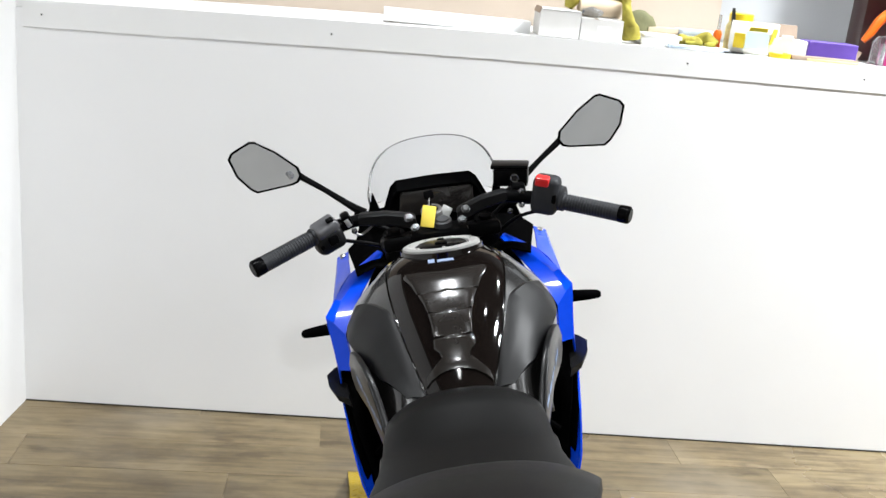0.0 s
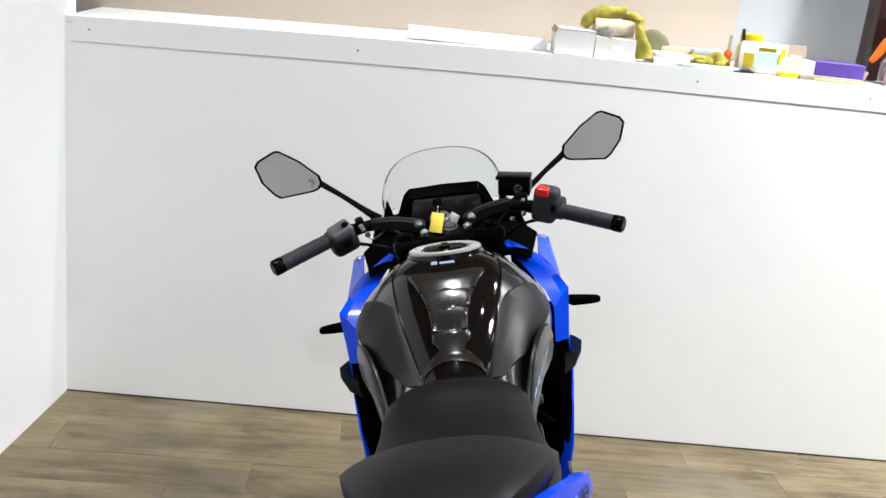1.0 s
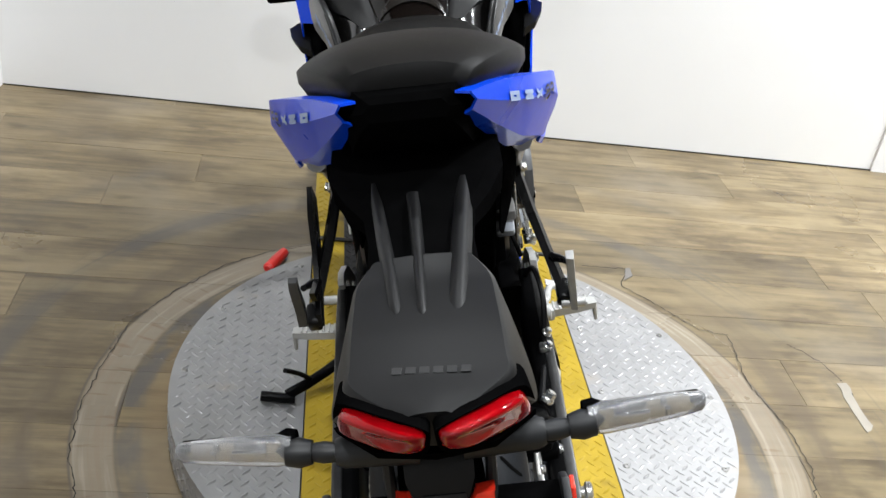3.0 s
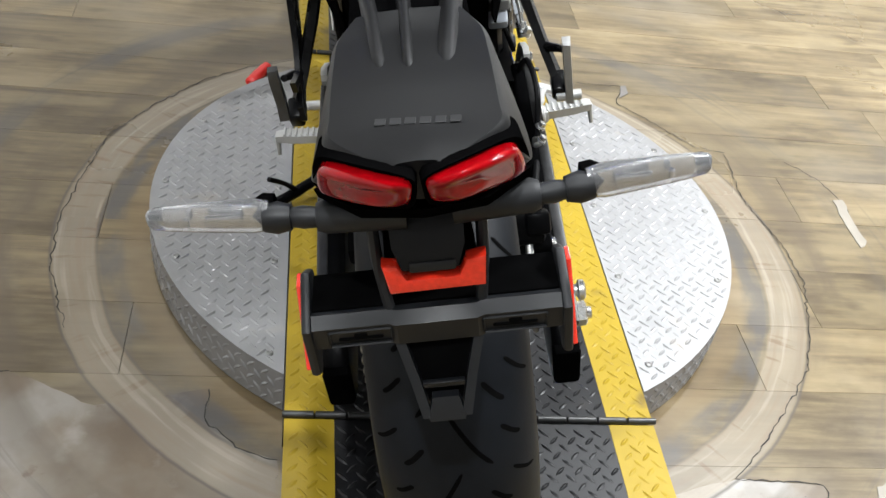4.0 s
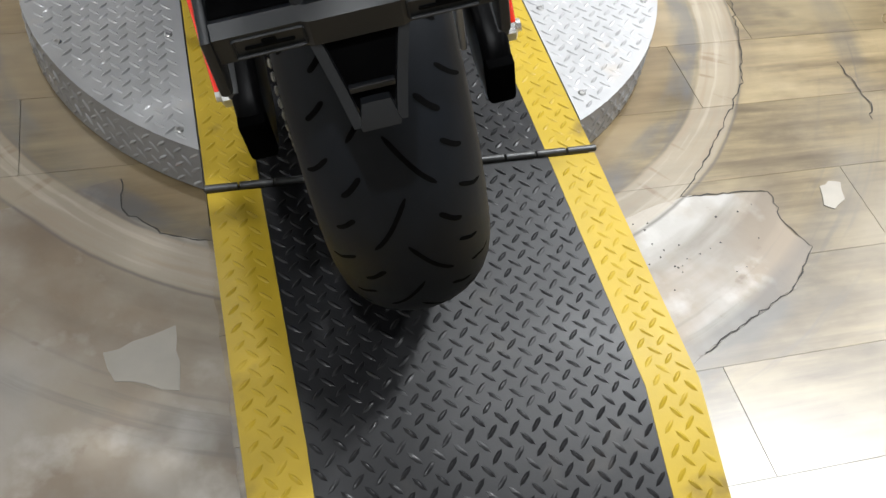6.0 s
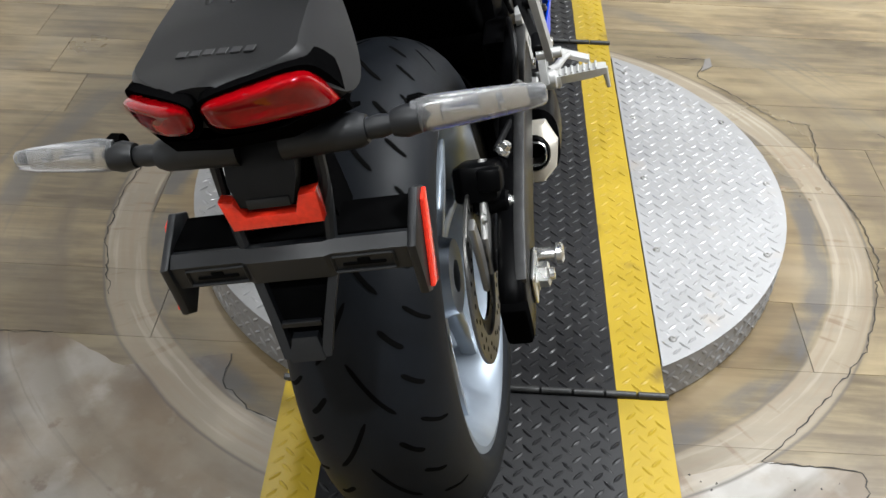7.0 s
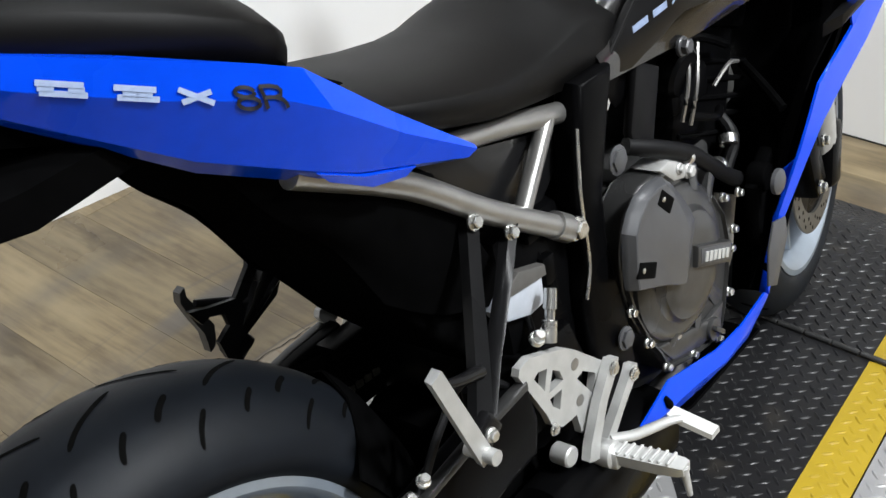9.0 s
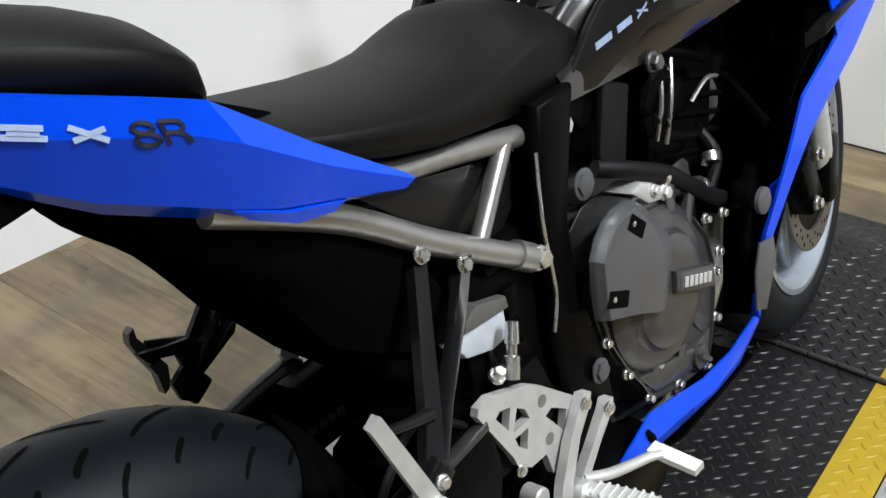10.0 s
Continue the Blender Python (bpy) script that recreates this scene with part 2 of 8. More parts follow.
def tread_metal(name, color, rough, metal, wear):
    """Chequer plate: worn metal or paint with scuffs and grime."""
    m = mat(name, color, rough, metal, 0, 0.16, 22, 0.12, 260, 0.1, stain=0.4)
    if wear:
        nt = m.node_tree
        b = nt.nodes["Principled BSDF"]
        src = b.inputs["Base Color"].links[0].from_socket
        tc = nt.nodes.new("ShaderNodeTexCoord")
        n = nt.nodes.new("ShaderNodeTexNoise")
        n.inputs["Scale"].default_value, n.inputs["Detail"].default_value = 11.0, 8.0
        nt.links.new(tc.outputs["Object"], n.inputs["Vector"])
        r = nt.nodes.new("ShaderNodeMapRange")
        r.inputs["From Min"].default_value, r.inputs["From Max"].default_value = 0.62, 0.75
        nt.links.new(n.outputs["Fac"], r.inputs["Value"])
        mx = nt.nodes.new("ShaderNodeMix")
        mx.data_type = "RGBA"
        nt.links.new(r.outputs[0], mx.inputs["Factor"])
        nt.links.new(src, mx.inputs[6])
        mx.inputs[7].default_value = (*wear, 1)
        nt.links.new(mx.outputs[2], b.inputs["Base Color"])
    return m


M_PLATE = tread_metal("aluminium_chequer_plate", (0.27, 0.268, 0.268), 0.46, 0.5, (0.30, 0.275, 0.25))
M_YELLOW = tread_metal("yellow_chequer_paint", (0.29, 0.200, 0.014), 0.45, 0.0, (0.13, 0.085, 0.012))
M_BLACKPL = tread_metal("black_chequer_plate", (0.006, 0.006, 0.0068), 0.42, 0.0, (0.018, 0.016, 0.014))
M_YELLOW.node_tree.nodes["Principled BSDF"].inputs["Specular IOR Level"].default_value = 0.22
M_BLACKPL.node_tree.nodes["Principled BSDF"].inputs["Specular IOR Level"].default_value = 0.3
M_WALL = mat("white_wall_panel", (0.80, 0.80, 0.80), 0.55, 0, 0, 0.02, 3, 0.15, 60, 0.08)
M_TRIM = mat("white_trim_board", (0.78, 0.78, 0.775), 0.4, 0, 0, 0.02, 6, 0.05, 90)
M_BEIGE = mat("beige_upper_wall", (0.50, 0.42, 0.345), 0.8, 0, 0, 0.04, 5, 0.2, 80)
M_GREYW = mat("pale_grey_upper_wall", (0.47, 0.485, 0.50), 0.7, 0, 0, 0.03, 4, 0.1, 80)
M_DARKW = mat("dark_grey_wall", (0.11, 0.11, 0.115), 0.8, 0, 0, 0.05, 4, 0.1, 80)
M_SOUTH = mat("pale_far_wall", (0.48, 0.48, 0.475), 0.8, 0, 0, 0.04, 4, 0.1, 80)
M_CEIL = mat("dark_ceiling", (0.05, 0.05, 0.052), 0.9, 0, 0, 0.03, 3, 0.3, 120)
M_CRACK = mat("dark_floor_tear", (0.02, 0.018, 0.016), 0.9, 0, 0, 0.3, 60)
M_CARD = mat("white_card", (0.66, 0.65, 0.63), 0.7, 0, 0, 0.03, 20)
M_BROWNC = mat("brown_card", (0.32, 0.24, 0.18), 0.8, 0, 0, 0.1, 20)
M_CLOTH = mat("yellow_green_cloth", (0.36, 0.31, 0.045), 0.85, 0, 0, 0.4, 30, 0.5, 200)
M_TAN = mat("tan_paper", (0.62, 0.50, 0.36), 0.8, 0, 0, 0.08, 30)
M_OLIVE = mat("olive_cloth", (0.16, 0.16, 0.08), 0.85, 0, 0, 0.2, 30, 0.4, 200)
M_PURPLE = mat("purple_box", (0.10, 0.05, 0.32), 0.5, 0, 0, 0.1, 20)
M_YEL = mat("yellow_plastic", (0.80, 0.58, 0.02), 0.4, 0, 0, 0.06, 20)
M_CYAN = mat("pale_blue_note", (0.45, 0.72, 0.72), 0.6, 0, 0, 0.05, 20)
M_MAROON = mat("dark_brown_cabinet", (0.035, 0.012, 0.010), 0.4, 0, 0, 0.15, 15, 0.05, 200)
M_ORG = mat("orange_plastic", (0.85, 0.16, 0.01), 0.4, 0, 0, 0.06, 20)
M_PINK = mat("pink_plastic", (0.72, 0.05, 0.30), 0.4, 0, 0, 0.06, 20)
M_PAPERB = mat("bluish_paper", (0.55, 0.63, 0.72), 0.6, 0, 0, 0.1, 25)
M_REDH = mat("red_handle", (0.55, 0.02, 0.015), 0.35, 0, 0, 0.1, 40)
M_RUBBER = mat("black_rubber", (0.004, 0.004, 0.0045), 0.55, 0, 0, 0.2, 60, 0.08, 900, spec=0.15)
M_GRIP = mat("grip_rubber", (0.016, 0.017, 0.020), 0.6, 0, 0, 0.15, 60, 0.1, 700, spec=0.3)
M_HINGE = mat("dark_hinge_steel", (0.05, 0.05, 0.05), 0.4, 0.7, 0, 0.25, 60)

M_LIGHT = bpy.data.materials.new("lamp_diffuser")
M_LIGHT.use_nodes = True
lb = M_LIGHT.node_tree.nodes["Principled BSDF"]
lb.inputs["Emission Color"].default_value, lb.inputs["Emission Strength"].default_value = (1, 0.98, 0.95, 1), 12.0


# ---- floor wear: bands rubbed and scraped round the turntable ----
def ring_wear(nt, src):
    L = nt.links.new

    def math_(op, a, c=None):
        n = nt.nodes.new("ShaderNodeMath")
        n.operation = op
        for i, v in enumerate((a, c)):
            if v is None:
                continue
            if isinstance(v, (int, float)):
                n.inputs[i].default_value = v
            else:
                L(v, n.inputs[i])
        return n.outputs[0]

    def span(v, a, c, lo=0.0, hi=1.0):
        n = nt.nodes.new("ShaderNodeMapRange")
        for k, x in (("From Min", a), ("From Max", c), ("To Min", lo), ("To Max", hi)):
            n.inputs[k].default_value = x
        L(v, n.inputs["Value"])
        return n.outputs[0]

    def noisy(vec, scale, detail=5.0):
        n = nt.nodes.new("ShaderNodeTexNoise")
        n.inputs["Scale"].default_value, n.inputs["Detail"].default_value = scale, detail
        L(vec, n.inputs["Vector"])
        return n.outputs["Fac"]

    def mixed(f, a, c):
        n = nt.nodes.new("ShaderNodeMix")
        n.data_type = "RGBA"
        L(f, n.inputs["Factor"])
        L(a, n.inputs[6])
        n.inputs[7].default_value = (*c, 1)
        return n.outputs[2]

    pos = nt.nodes.new("ShaderNodeNewGeometry").outputs["Position"]
    sep = nt.nodes.new("ShaderNodeSeparateXYZ")
    L(pos, sep.inputs[0])
    dx, dy = math_("SUBTRACT", sep.outputs[0], 0.015), math_("SUBTRACT", sep.outputs[1], 0.6)
    ang = math_("ARCTAN2", dy, dx)
    r = math_("SQRT", math_("ADD", math_("MULTIPLY", dx, dx), math_("MULTIPLY", dy, dy)))
    r = math_("ADD", r, math_("MULTIPLY", math_("SUBTRACT", noisy(pos, 4.0, 4.0), 0.5), 0.022))

    def polar(ka, kr):
        c = nt.nodes.new("ShaderNodeCombineXYZ")
        L(math_("MULTIPLY", ang, ka), c.inputs[0])
        L(math_("MULTIPLY", r, kr), c.inputs[1])
        return c.outputs[0]

    def ring(a, c, soft):
        return math_("MULTIPLY", span(r, a - soft, a + soft), span(r, c - soft, c + soft, 1.0, 0.0))

    arcs = noisy(polar(2.2, 60.0), 1.0, 6.0)
    cuts = noisy(polar(26.0, 5.0), 1.0, 5.0)
    patchy = span(noisy(polar(5.0, 14.0), 1.0, 5.0), 0.36, 0.56)
    broken = span(noisy(pos, 2.6, 5.0), 0.40, 0.58)
    band = ring(0.708, 0.786, 0.004)
    col = mixed(math_("MULTIPLY", band, 0.72), src, (0.205, 0.174, 0.130))
    col = mixed(math_("MULTIPLY", math_("MULTIPLY", band, span(arcs, 0.52, 0.66)), 0.6), col, (0.175, 0.128, 0.085))
    col = mixed(math_("MULTIPLY", math_("MULTIPLY", band, span(cuts, 0.62, 0.68)), 0.75), col, (0.13, 0.085, 0.05))
    col = mixed(math_("MULTIPLY", math_("MULTIPLY", band, span(arcs, 0.46, 0.36)), 0.5), col, (0.285, 0.250, 0.196))
    col = mixed(math_("MULTIPLY", math_("MULTIPLY", ring(0.655, 0.703, 0.006), patchy), 0.8), col, (0.060, 0.058, 0.058))
    col = mixed(math_("MULTIPLY", math_("MULTIPLY", ring(0.702, 0.708, 0.002), broken), 0.8), col, (0.07, 0.058, 0.045))
    col = mixed(math_("MULTIPLY", ring(0.787, 0.792, 0.002), 0.75), col, (0.06, 0.05, 0.04))
    col = mixed(math_("MULTIPLY", ring(0.600, 0.650, 0.02), 0.45), col, (0.17, 0.115, 0.055))
    outer = math_("MULTIPLY", ring(0.985, 1.045, 0.012), broken)
    col = mixed(math_("MULTIPLY", math_("MULTIPLY", ring(0.80, 0.93, 0.05), span(noisy(polar(1.6, 9.0), 1.0, 5.0), 0.47, 0.62)), 0.7), col, (0.075, 0.055, 0.033))
    col = mixed(math_("MULTIPLY", outer, 0.75), col, (0.058, 0.053, 0.048))
    col = mixed(math_("MULTIPLY", math_("MULTIPLY", ring(0.95, 1.10, 0.02), span(arcs, 0.56, 0.70)), 0.5), col, (0.055, 0.048, 0.040))
    col = mixed(math_("MULTIPLY", math_("MULTIPLY", ring(1.30, 1.36, 0.03), broken), 0.55), col, (0.065, 0.058, 0.050))
    return col


# ---- floor material: printed wood planks, worn in a ring round the turntable ----
def plank_material():
    m = bpy.data.materials.new("wood_print_vinyl")
    m.use_nodes = True
    nt, b = m.node_tree, m.node_tree.nodes["Principled BSDF"]
    L = nt.links.new

    def node(kind, **values):
        n = nt.nodes.new(kind)
        for k, v in values.items():
            n.inputs[k].default_value = v
        return n

    def math_(op, a, c=None):
        n = nt.nodes.new("ShaderNodeMath")
        n.operation = op
        for i, v in enumerate((a, c)):
            if v is None:
                continue
            if isinstance(v, (int, float)):
                n.inputs[i].default_value = v
            else:
                L(v, n.inputs[i])
        return n.outputs[0]

    def span(v, a, c, lo=0.0, hi=1.0):
        n = nt.nodes.new("ShaderNodeMapRange")
        for k, x in (("From Min", a), ("From Max", c), ("To Min", lo), ("To Max", hi)):
            n.inputs[k].default_value = x
        L(v, n.inputs["Value"])
        return n.outputs[0]

    def mixed(f, a, c):
        n = nt.nodes.new("ShaderNodeMix")
        n.data_type = "RGBA"
        L(f, n.inputs["Factor"])
        for i, v in ((6, a), (7, c)):
            if isinstance(v, tuple):
                n.inputs[i].default_value = (*v, 1)
            else:
                L(v, n.inputs[i])
        return n.outputs[2]

    geo, info = nt.nodes.new("ShaderNodeNewGeometry"), nt.nodes.new("ShaderNodeObjectInfo")
    shift = nt.nodes.new("ShaderNodeVectorMath")
    shift.operation = "MULTIPLY_ADD"
    comb = nt.nodes.new("ShaderNodeCombineXYZ")
    for i in range(3):
        L(info.outputs["Random"], comb.inputs[i])
    L(comb.outputs[0], shift.inputs[0])
    shift.inputs[1].default_value = (37.0, 11.0, 5.0)
    L(geo.outputs["Position"], shift.inputs[2])
    grain_map = node("ShaderNodeMapping", Scale=(1.5, 19.0, 1.0))
    L(shift.outputs[0], grain_map.inputs[0])
    grain = node("ShaderNodeTexNoise", Scale=2.2, Detail=9.0, Roughness=0.62)
    L(grain_map.outputs[0], grain.inputs["Vector"])
    broad_map = node("ShaderNodeMapping", Scale=(1.5, 3.8, 1.0))
    L(shift.outputs[0], broad_map.inputs[0])
    broad = node("ShaderNodeTexNoise", Scale=1.9, Detail=6.0, Roughness=0.62)
    L(broad_map.outputs[0], broad.inputs["Vector"])
    tone = mixed(span(grain.outputs["Fac"], 0.25, 0.74), (0.125, 0.088, 0.045), (0.43, 0.335, 0.195))
    tone = mixed(span(broad.outputs["Fac"], 0.50, 0.68, 0.0, 0.75), tone, (0.42, 0.335, 0.20))
    dark = mixed(span(broad.outputs["Fac"], 0.32, 0.47, 0.75, 0.0), tone, (0.105, 0.075, 0.042))
    knot_map = node("ShaderNodeMapping", Scale=(3.6, 9.0, 1.0))
    L(shift.outputs[0], knot_map.inputs[0])
    knot = node("ShaderNodeTexNoise", Scale=1.6, Detail=3.0)
    L(knot_map.outputs[0], knot.inputs["Vector"])
    dark = mixed(span(knot.outputs["Fac"], 0.60, 0.72, 0.0, 0.6), dark, (0.10, 0.070, 0.038))
    dark = mixed(span(knot.outputs["Fac"], 0.40, 0.30, 0.0, 0.5), dark, (0.42, 0.34, 0.21))
    vary = nt.nodes.new("ShaderNodeHueSaturation")
    L(dark, vary.inputs["Color"])
    L(span(info.outputs["Random"], 0, 1, 0.34, 0.58), vary.inputs["Value"])
    vary.inputs["Saturation"].default_value = 1.08
    col = ring_wear(nt, vary.outputs[0])
    smear = node("ShaderNodeTexNoise", Scale=1.7, Detail=6.0)
    L(geo.outputs["Position"], smear.inputs["Vector"])
    col = mixed(span(smear.outputs["Fac"], 0.54, 0.72, 0.0, 0.5), col, (0.20, 0.172, 0.13))
    grime = node("ShaderNodeTexNoise", Scale=4.2, Detail=5.0)
    L(geo.outputs["Position"], grime.inputs["Vector"])
    col = mixed(span(grime.outputs["Fac"], 0.55, 0.72, 0.0, 0.42), col, (0.085, 0.062, 0.036))
    L(col, b.inputs["Base Color"])
    L(span(smear.outputs["Fac"], 0.3, 0.7, 0.24, 0.42), b.inputs["Roughness"])
    b.inputs["Specular IOR Level"].default_value = 0.5
    bp = node("ShaderNodeBump", Strength=0.18, Distance=0.001)
    L(grain.outputs["Fac"], bp.inputs["Height"])
    L(bp.outputs[0], b.inputs["Normal"])
    return m


def concrete_material(name, base, tint, brown):
    m = mat(name, base, 0.5, 0, 0, 0.12, 14, 0.2, 160, 0.12, stain=0.5)
    nt = m.node_tree
    b = nt.nodes["Principled BSDF"]
    src = b.inputs["Base Color"].links[0].from_socket
    geo = nt.nodes.new("ShaderNodeNewGeometry")
    for s, lo, hi, c in ((3.1, 0.43, 0.58, tint), (4.6, 0.46, 0.60, brown), (2.1, 0.52, 0.62, tuple(0.7 * q for q in brown)), (7.3, 0.57, 0.68, tuple(1.25 * q for q in tint)), (17.0, 0.67, 0.72, (0.12, 0.085, 0.055))):
        n = nt.nodes.new("ShaderNodeTexNoise")
        n.inputs["Scale"].default_value, n.inputs["Detail"].default_value = s, 7.0
        nt.links.new(geo.outputs["Position"], n.inputs["Vector"])
        r = nt.nodes.new("ShaderNodeMapRange")
        r.inputs["From Min"].default_value, r.inputs["From Max"].default_value = lo, hi
        r.inputs["To Max"].default_value = 0.8
        nt.links.new(n.outputs["Fac"], r.inputs["Value"])
        mx = nt.nodes.new("ShaderNodeMix")
        mx.data_type = "RGBA"
        nt.links.new(r.outputs[0], mx.inputs["Factor"])
        nt.links.new(src, mx.inputs[6])
        mx.inputs[7].default_value = (*c, 1)
        src = mx.outputs[2]
    nt.links.new(ring_wear(nt, src), b.inputs["Base Color"])
    return m


M_FLOOR = plank_material()
M_BARE = concrete_material("bare_glue_patch", (0.205, 0.188, 0.160), (0.25, 0.237, 0.217), (0.185, 0.135, 0.085))
M_BARE2 = concrete_material("worn_brown_patch", (0.155, 0.125, 0.088), (0.215, 0.198, 0.172), (0.110, 0.074, 0.040))
M_WALLS = mat("wall_scuff_grey", (0.50, 0.49, 0.48), 0.6, vary=0.2, scale=200)
M_WPATCH = mat("pale_rubbed_spot", (0.195, 0.176, 0.145), 0.5, 0, 0, 0.2, 20, stain=0.4)

# ---- structure ----
TOP = 0.094          # turntable and ramp plate over the floor
CX, CY, DISC = 0.015, 0.600, 0.600


def wall_y(x):
    return 2.188 - 0.0235 * x


def left_x(y):
    return -1.372 - 0.115 * (2.22 - y)


def setting(ob, label="", category=""):
    return tagged(ob, label, category, kind="structure")


def plan(pts, z0, z1):
    return prism(pts, z0, z1, axis="z")


setting(part("floor", plan([(-3.4, -8.1), (7.2, -8.1), (7.2, 3.9), (-3.4, 3.9)], -0.12, -0.004), M_FLOOR), "worn wood-look vinyl plank floor of the showroom", "floor")
xa, xb = -1.372, 1.757
setting(part("floor_gap", plan([(xa, wall_y(xa) - 0.004), (xb, wall_y(xb) - 0.004), (xb, wall_y(xb) + 0.001), (xa, wall_y(xa) + 0.001)], 0.0, 0.0045), M_CRACK), "thin dark gap along the foot of the half wall", "gap")
for sx, sz, sw in ((-0.765, 0.352, 0.075), (0.167, 1.088, 0.012), (-0.42, 0.30, 0.03)):
    setting(part("wall_scuff", rbox((sx, wall_y(sx) - 0.0004, sz), (sw, 0.0012, 0.0028), 0.0003, (0, 2, 0), 1), M_WALLS), "faint grey scuff on the white wall", "scuff")
setting(part("wall_north", plan([(xa - 0.1, wall_y(xa) + 0.0), (xb, wall_y(xb)), (xb, wall_y(xb) + 0.11), (xa - 0.1, wall_y(xa) + 0.11)], 0, 1.272), M_WALL), "white painted half wall behind the motorcycle", "wall")
yl = -7.9
setting(part("wall_west", plan([(left_x(2.3), 2.3), (left_x(yl), yl), (left_x(yl) - 0.12, yl), (left_x(2.3) - 0.12, 2.3)], 0, 2.2), M_WALL), "white painted side wall", "wall")


def ledge_top(x):
    """The ledge sags towards the corner."""
    return float(np.interp(x, [-1.37, -0.45, 0.17, 1.80], [1.295, 1.320, 1.332, 1.338]))


def ledge_run(x0, y0, y1, z0, z1):
    """A board along the half wall that follows the ledge."""
    rings_ = [[(x, wall_y(x) + y0, ledge_top(x) + z0), (x, wall_y(x) + y1, ledge_top(x) + z0), (x, wall_y(x) + y1, ledge_top(x) + z1), (x, wall_y(x) + y0, ledge_top(x) + z1)] for x in np.linspace(x0, xb + 0.02, 12)]
    return loft(rings_)


setting(part("ledge", ledge_run(xa, 0.0, 0.42, -0.022, -0.002), M_TRIM), "white ledge on top of the half wall", "ledge")
bm = ledge_run(-1.350, -0.004, 0.0, -0.080, 0.0)
bmesh.ops.bevel(bm, geom=[e for e in bm.edges if abs(e.verts[0].co.x - e.verts[1].co.x) > 0.1], offset=0.002, segments=1, affect="EDGES")
setting(part("trim", bm, M_TRIM), "white painted trim board along the ledge", "trim")
for sx in (-1.297, -0.45, 0.648, 1.22):
    sz = ledge_top(sx) - 0.041
    setting(part("screw", stack((sx, wall_y(sx) - 0.0055, sz), (sx, wall_y(sx) - 0.0035, sz), [(0, 0.0025), (1, 0.0032)], 10), M_HINGE), "small dark screw head in the trim board", "screw")
setting(part("wall_far_beige", plan([(-1.9, 2.62), (0.89, 2.62), (0.89, 2.74), (-1.9, 2.74)], 0, 2.05), M_BEIGE), "beige wall behind the ledge", "wall")
setting(part("wall_far_grey", plan([(0.89, 2.635), (3.0, 2.60), (3.0, 2.74), (0.89, 2.74)], 0, 2.05), M_GREYW), "pale grey wall behind the ledge", "wall")
setting(part("wall_end", plan([(1.757, 2.137), (2.10, 2.129), (2.10, 2.6), (1.757, 2.6)], 0, 1.338), M_WALL), "white end post of the half wall", "wall")
# unseen walls and ceiling close the room; their tones steer the reflections
setting(part("wall_east", plan([(7.0, -8), (7.12, -8), (7.12, 3.9), (7.0, 3.9)], 0, 4.5), M_DARKW), "unseen plain dark grey side wall, added to dim reflections", "wall")
setting(part("wall_far_west", plan([(-3.4, -8), (-3.28, -8), (-3.28, 3.9), (-3.4, 3.9)], 0, 4.5), M_DARKW), "unseen dark grey wall beyond the side wall, added to dim reflections", "wall")
setting(part("wall_south", plan([(-3.2, -4.4), (7.1, -4.4), (7.1, -4.28), (-3.2, -4.28)], 0, 4.5), M_SOUTH), "unseen plain pale wall, added for the mirrors to reflect", "wall")
setting(part("wall_back_room", plan([(-3.2, 3.8), (7.1, 3.8), (7.1, 3.92), (-3.2, 3.92)], 0, 4.5), M_DARKW), "unseen dark grey wall beyond the ledge, added to dim reflections", "wall")
setting(part("ceiling", plan([(-3.4, -8.1), (7.2, -8.1), (7.2, 3.95), (-3.4, 3.95)], 4.5, 4.6), M_CEIL), "unseen dark grey ceiling, added to close the room and dim reflections", "ceiling")

# fixtures for the unseen lamps, added along with them
for lx, ly, lz, watt, beam in LAMPS:
    e = tagged(new("ceiling_light"), "unseen round white ceiling light with a glowing diffuser", "ceiling light", "ceiling lights")
    e.location = (lx, ly, lz)
    k = 2.6 if watt > 60 else 1.0
    part("frame", stack((0, 0, 0.2), (0, 0, 0.0), [(0, 0.09 * k), (0.5, 0.11 * k), (1, 0.11 * k), (0.98, 0.10 * k), (0.8, 0.095 * k)], 32), M_TRIM, e)
    part("diffuser", stack((0, 0, 0.035), (0, 0, 0.012), [(0, 0.094 * k), (0.6, 0.094 * k), (1, 0.08 * k)], 32), M_LIGHT, e)


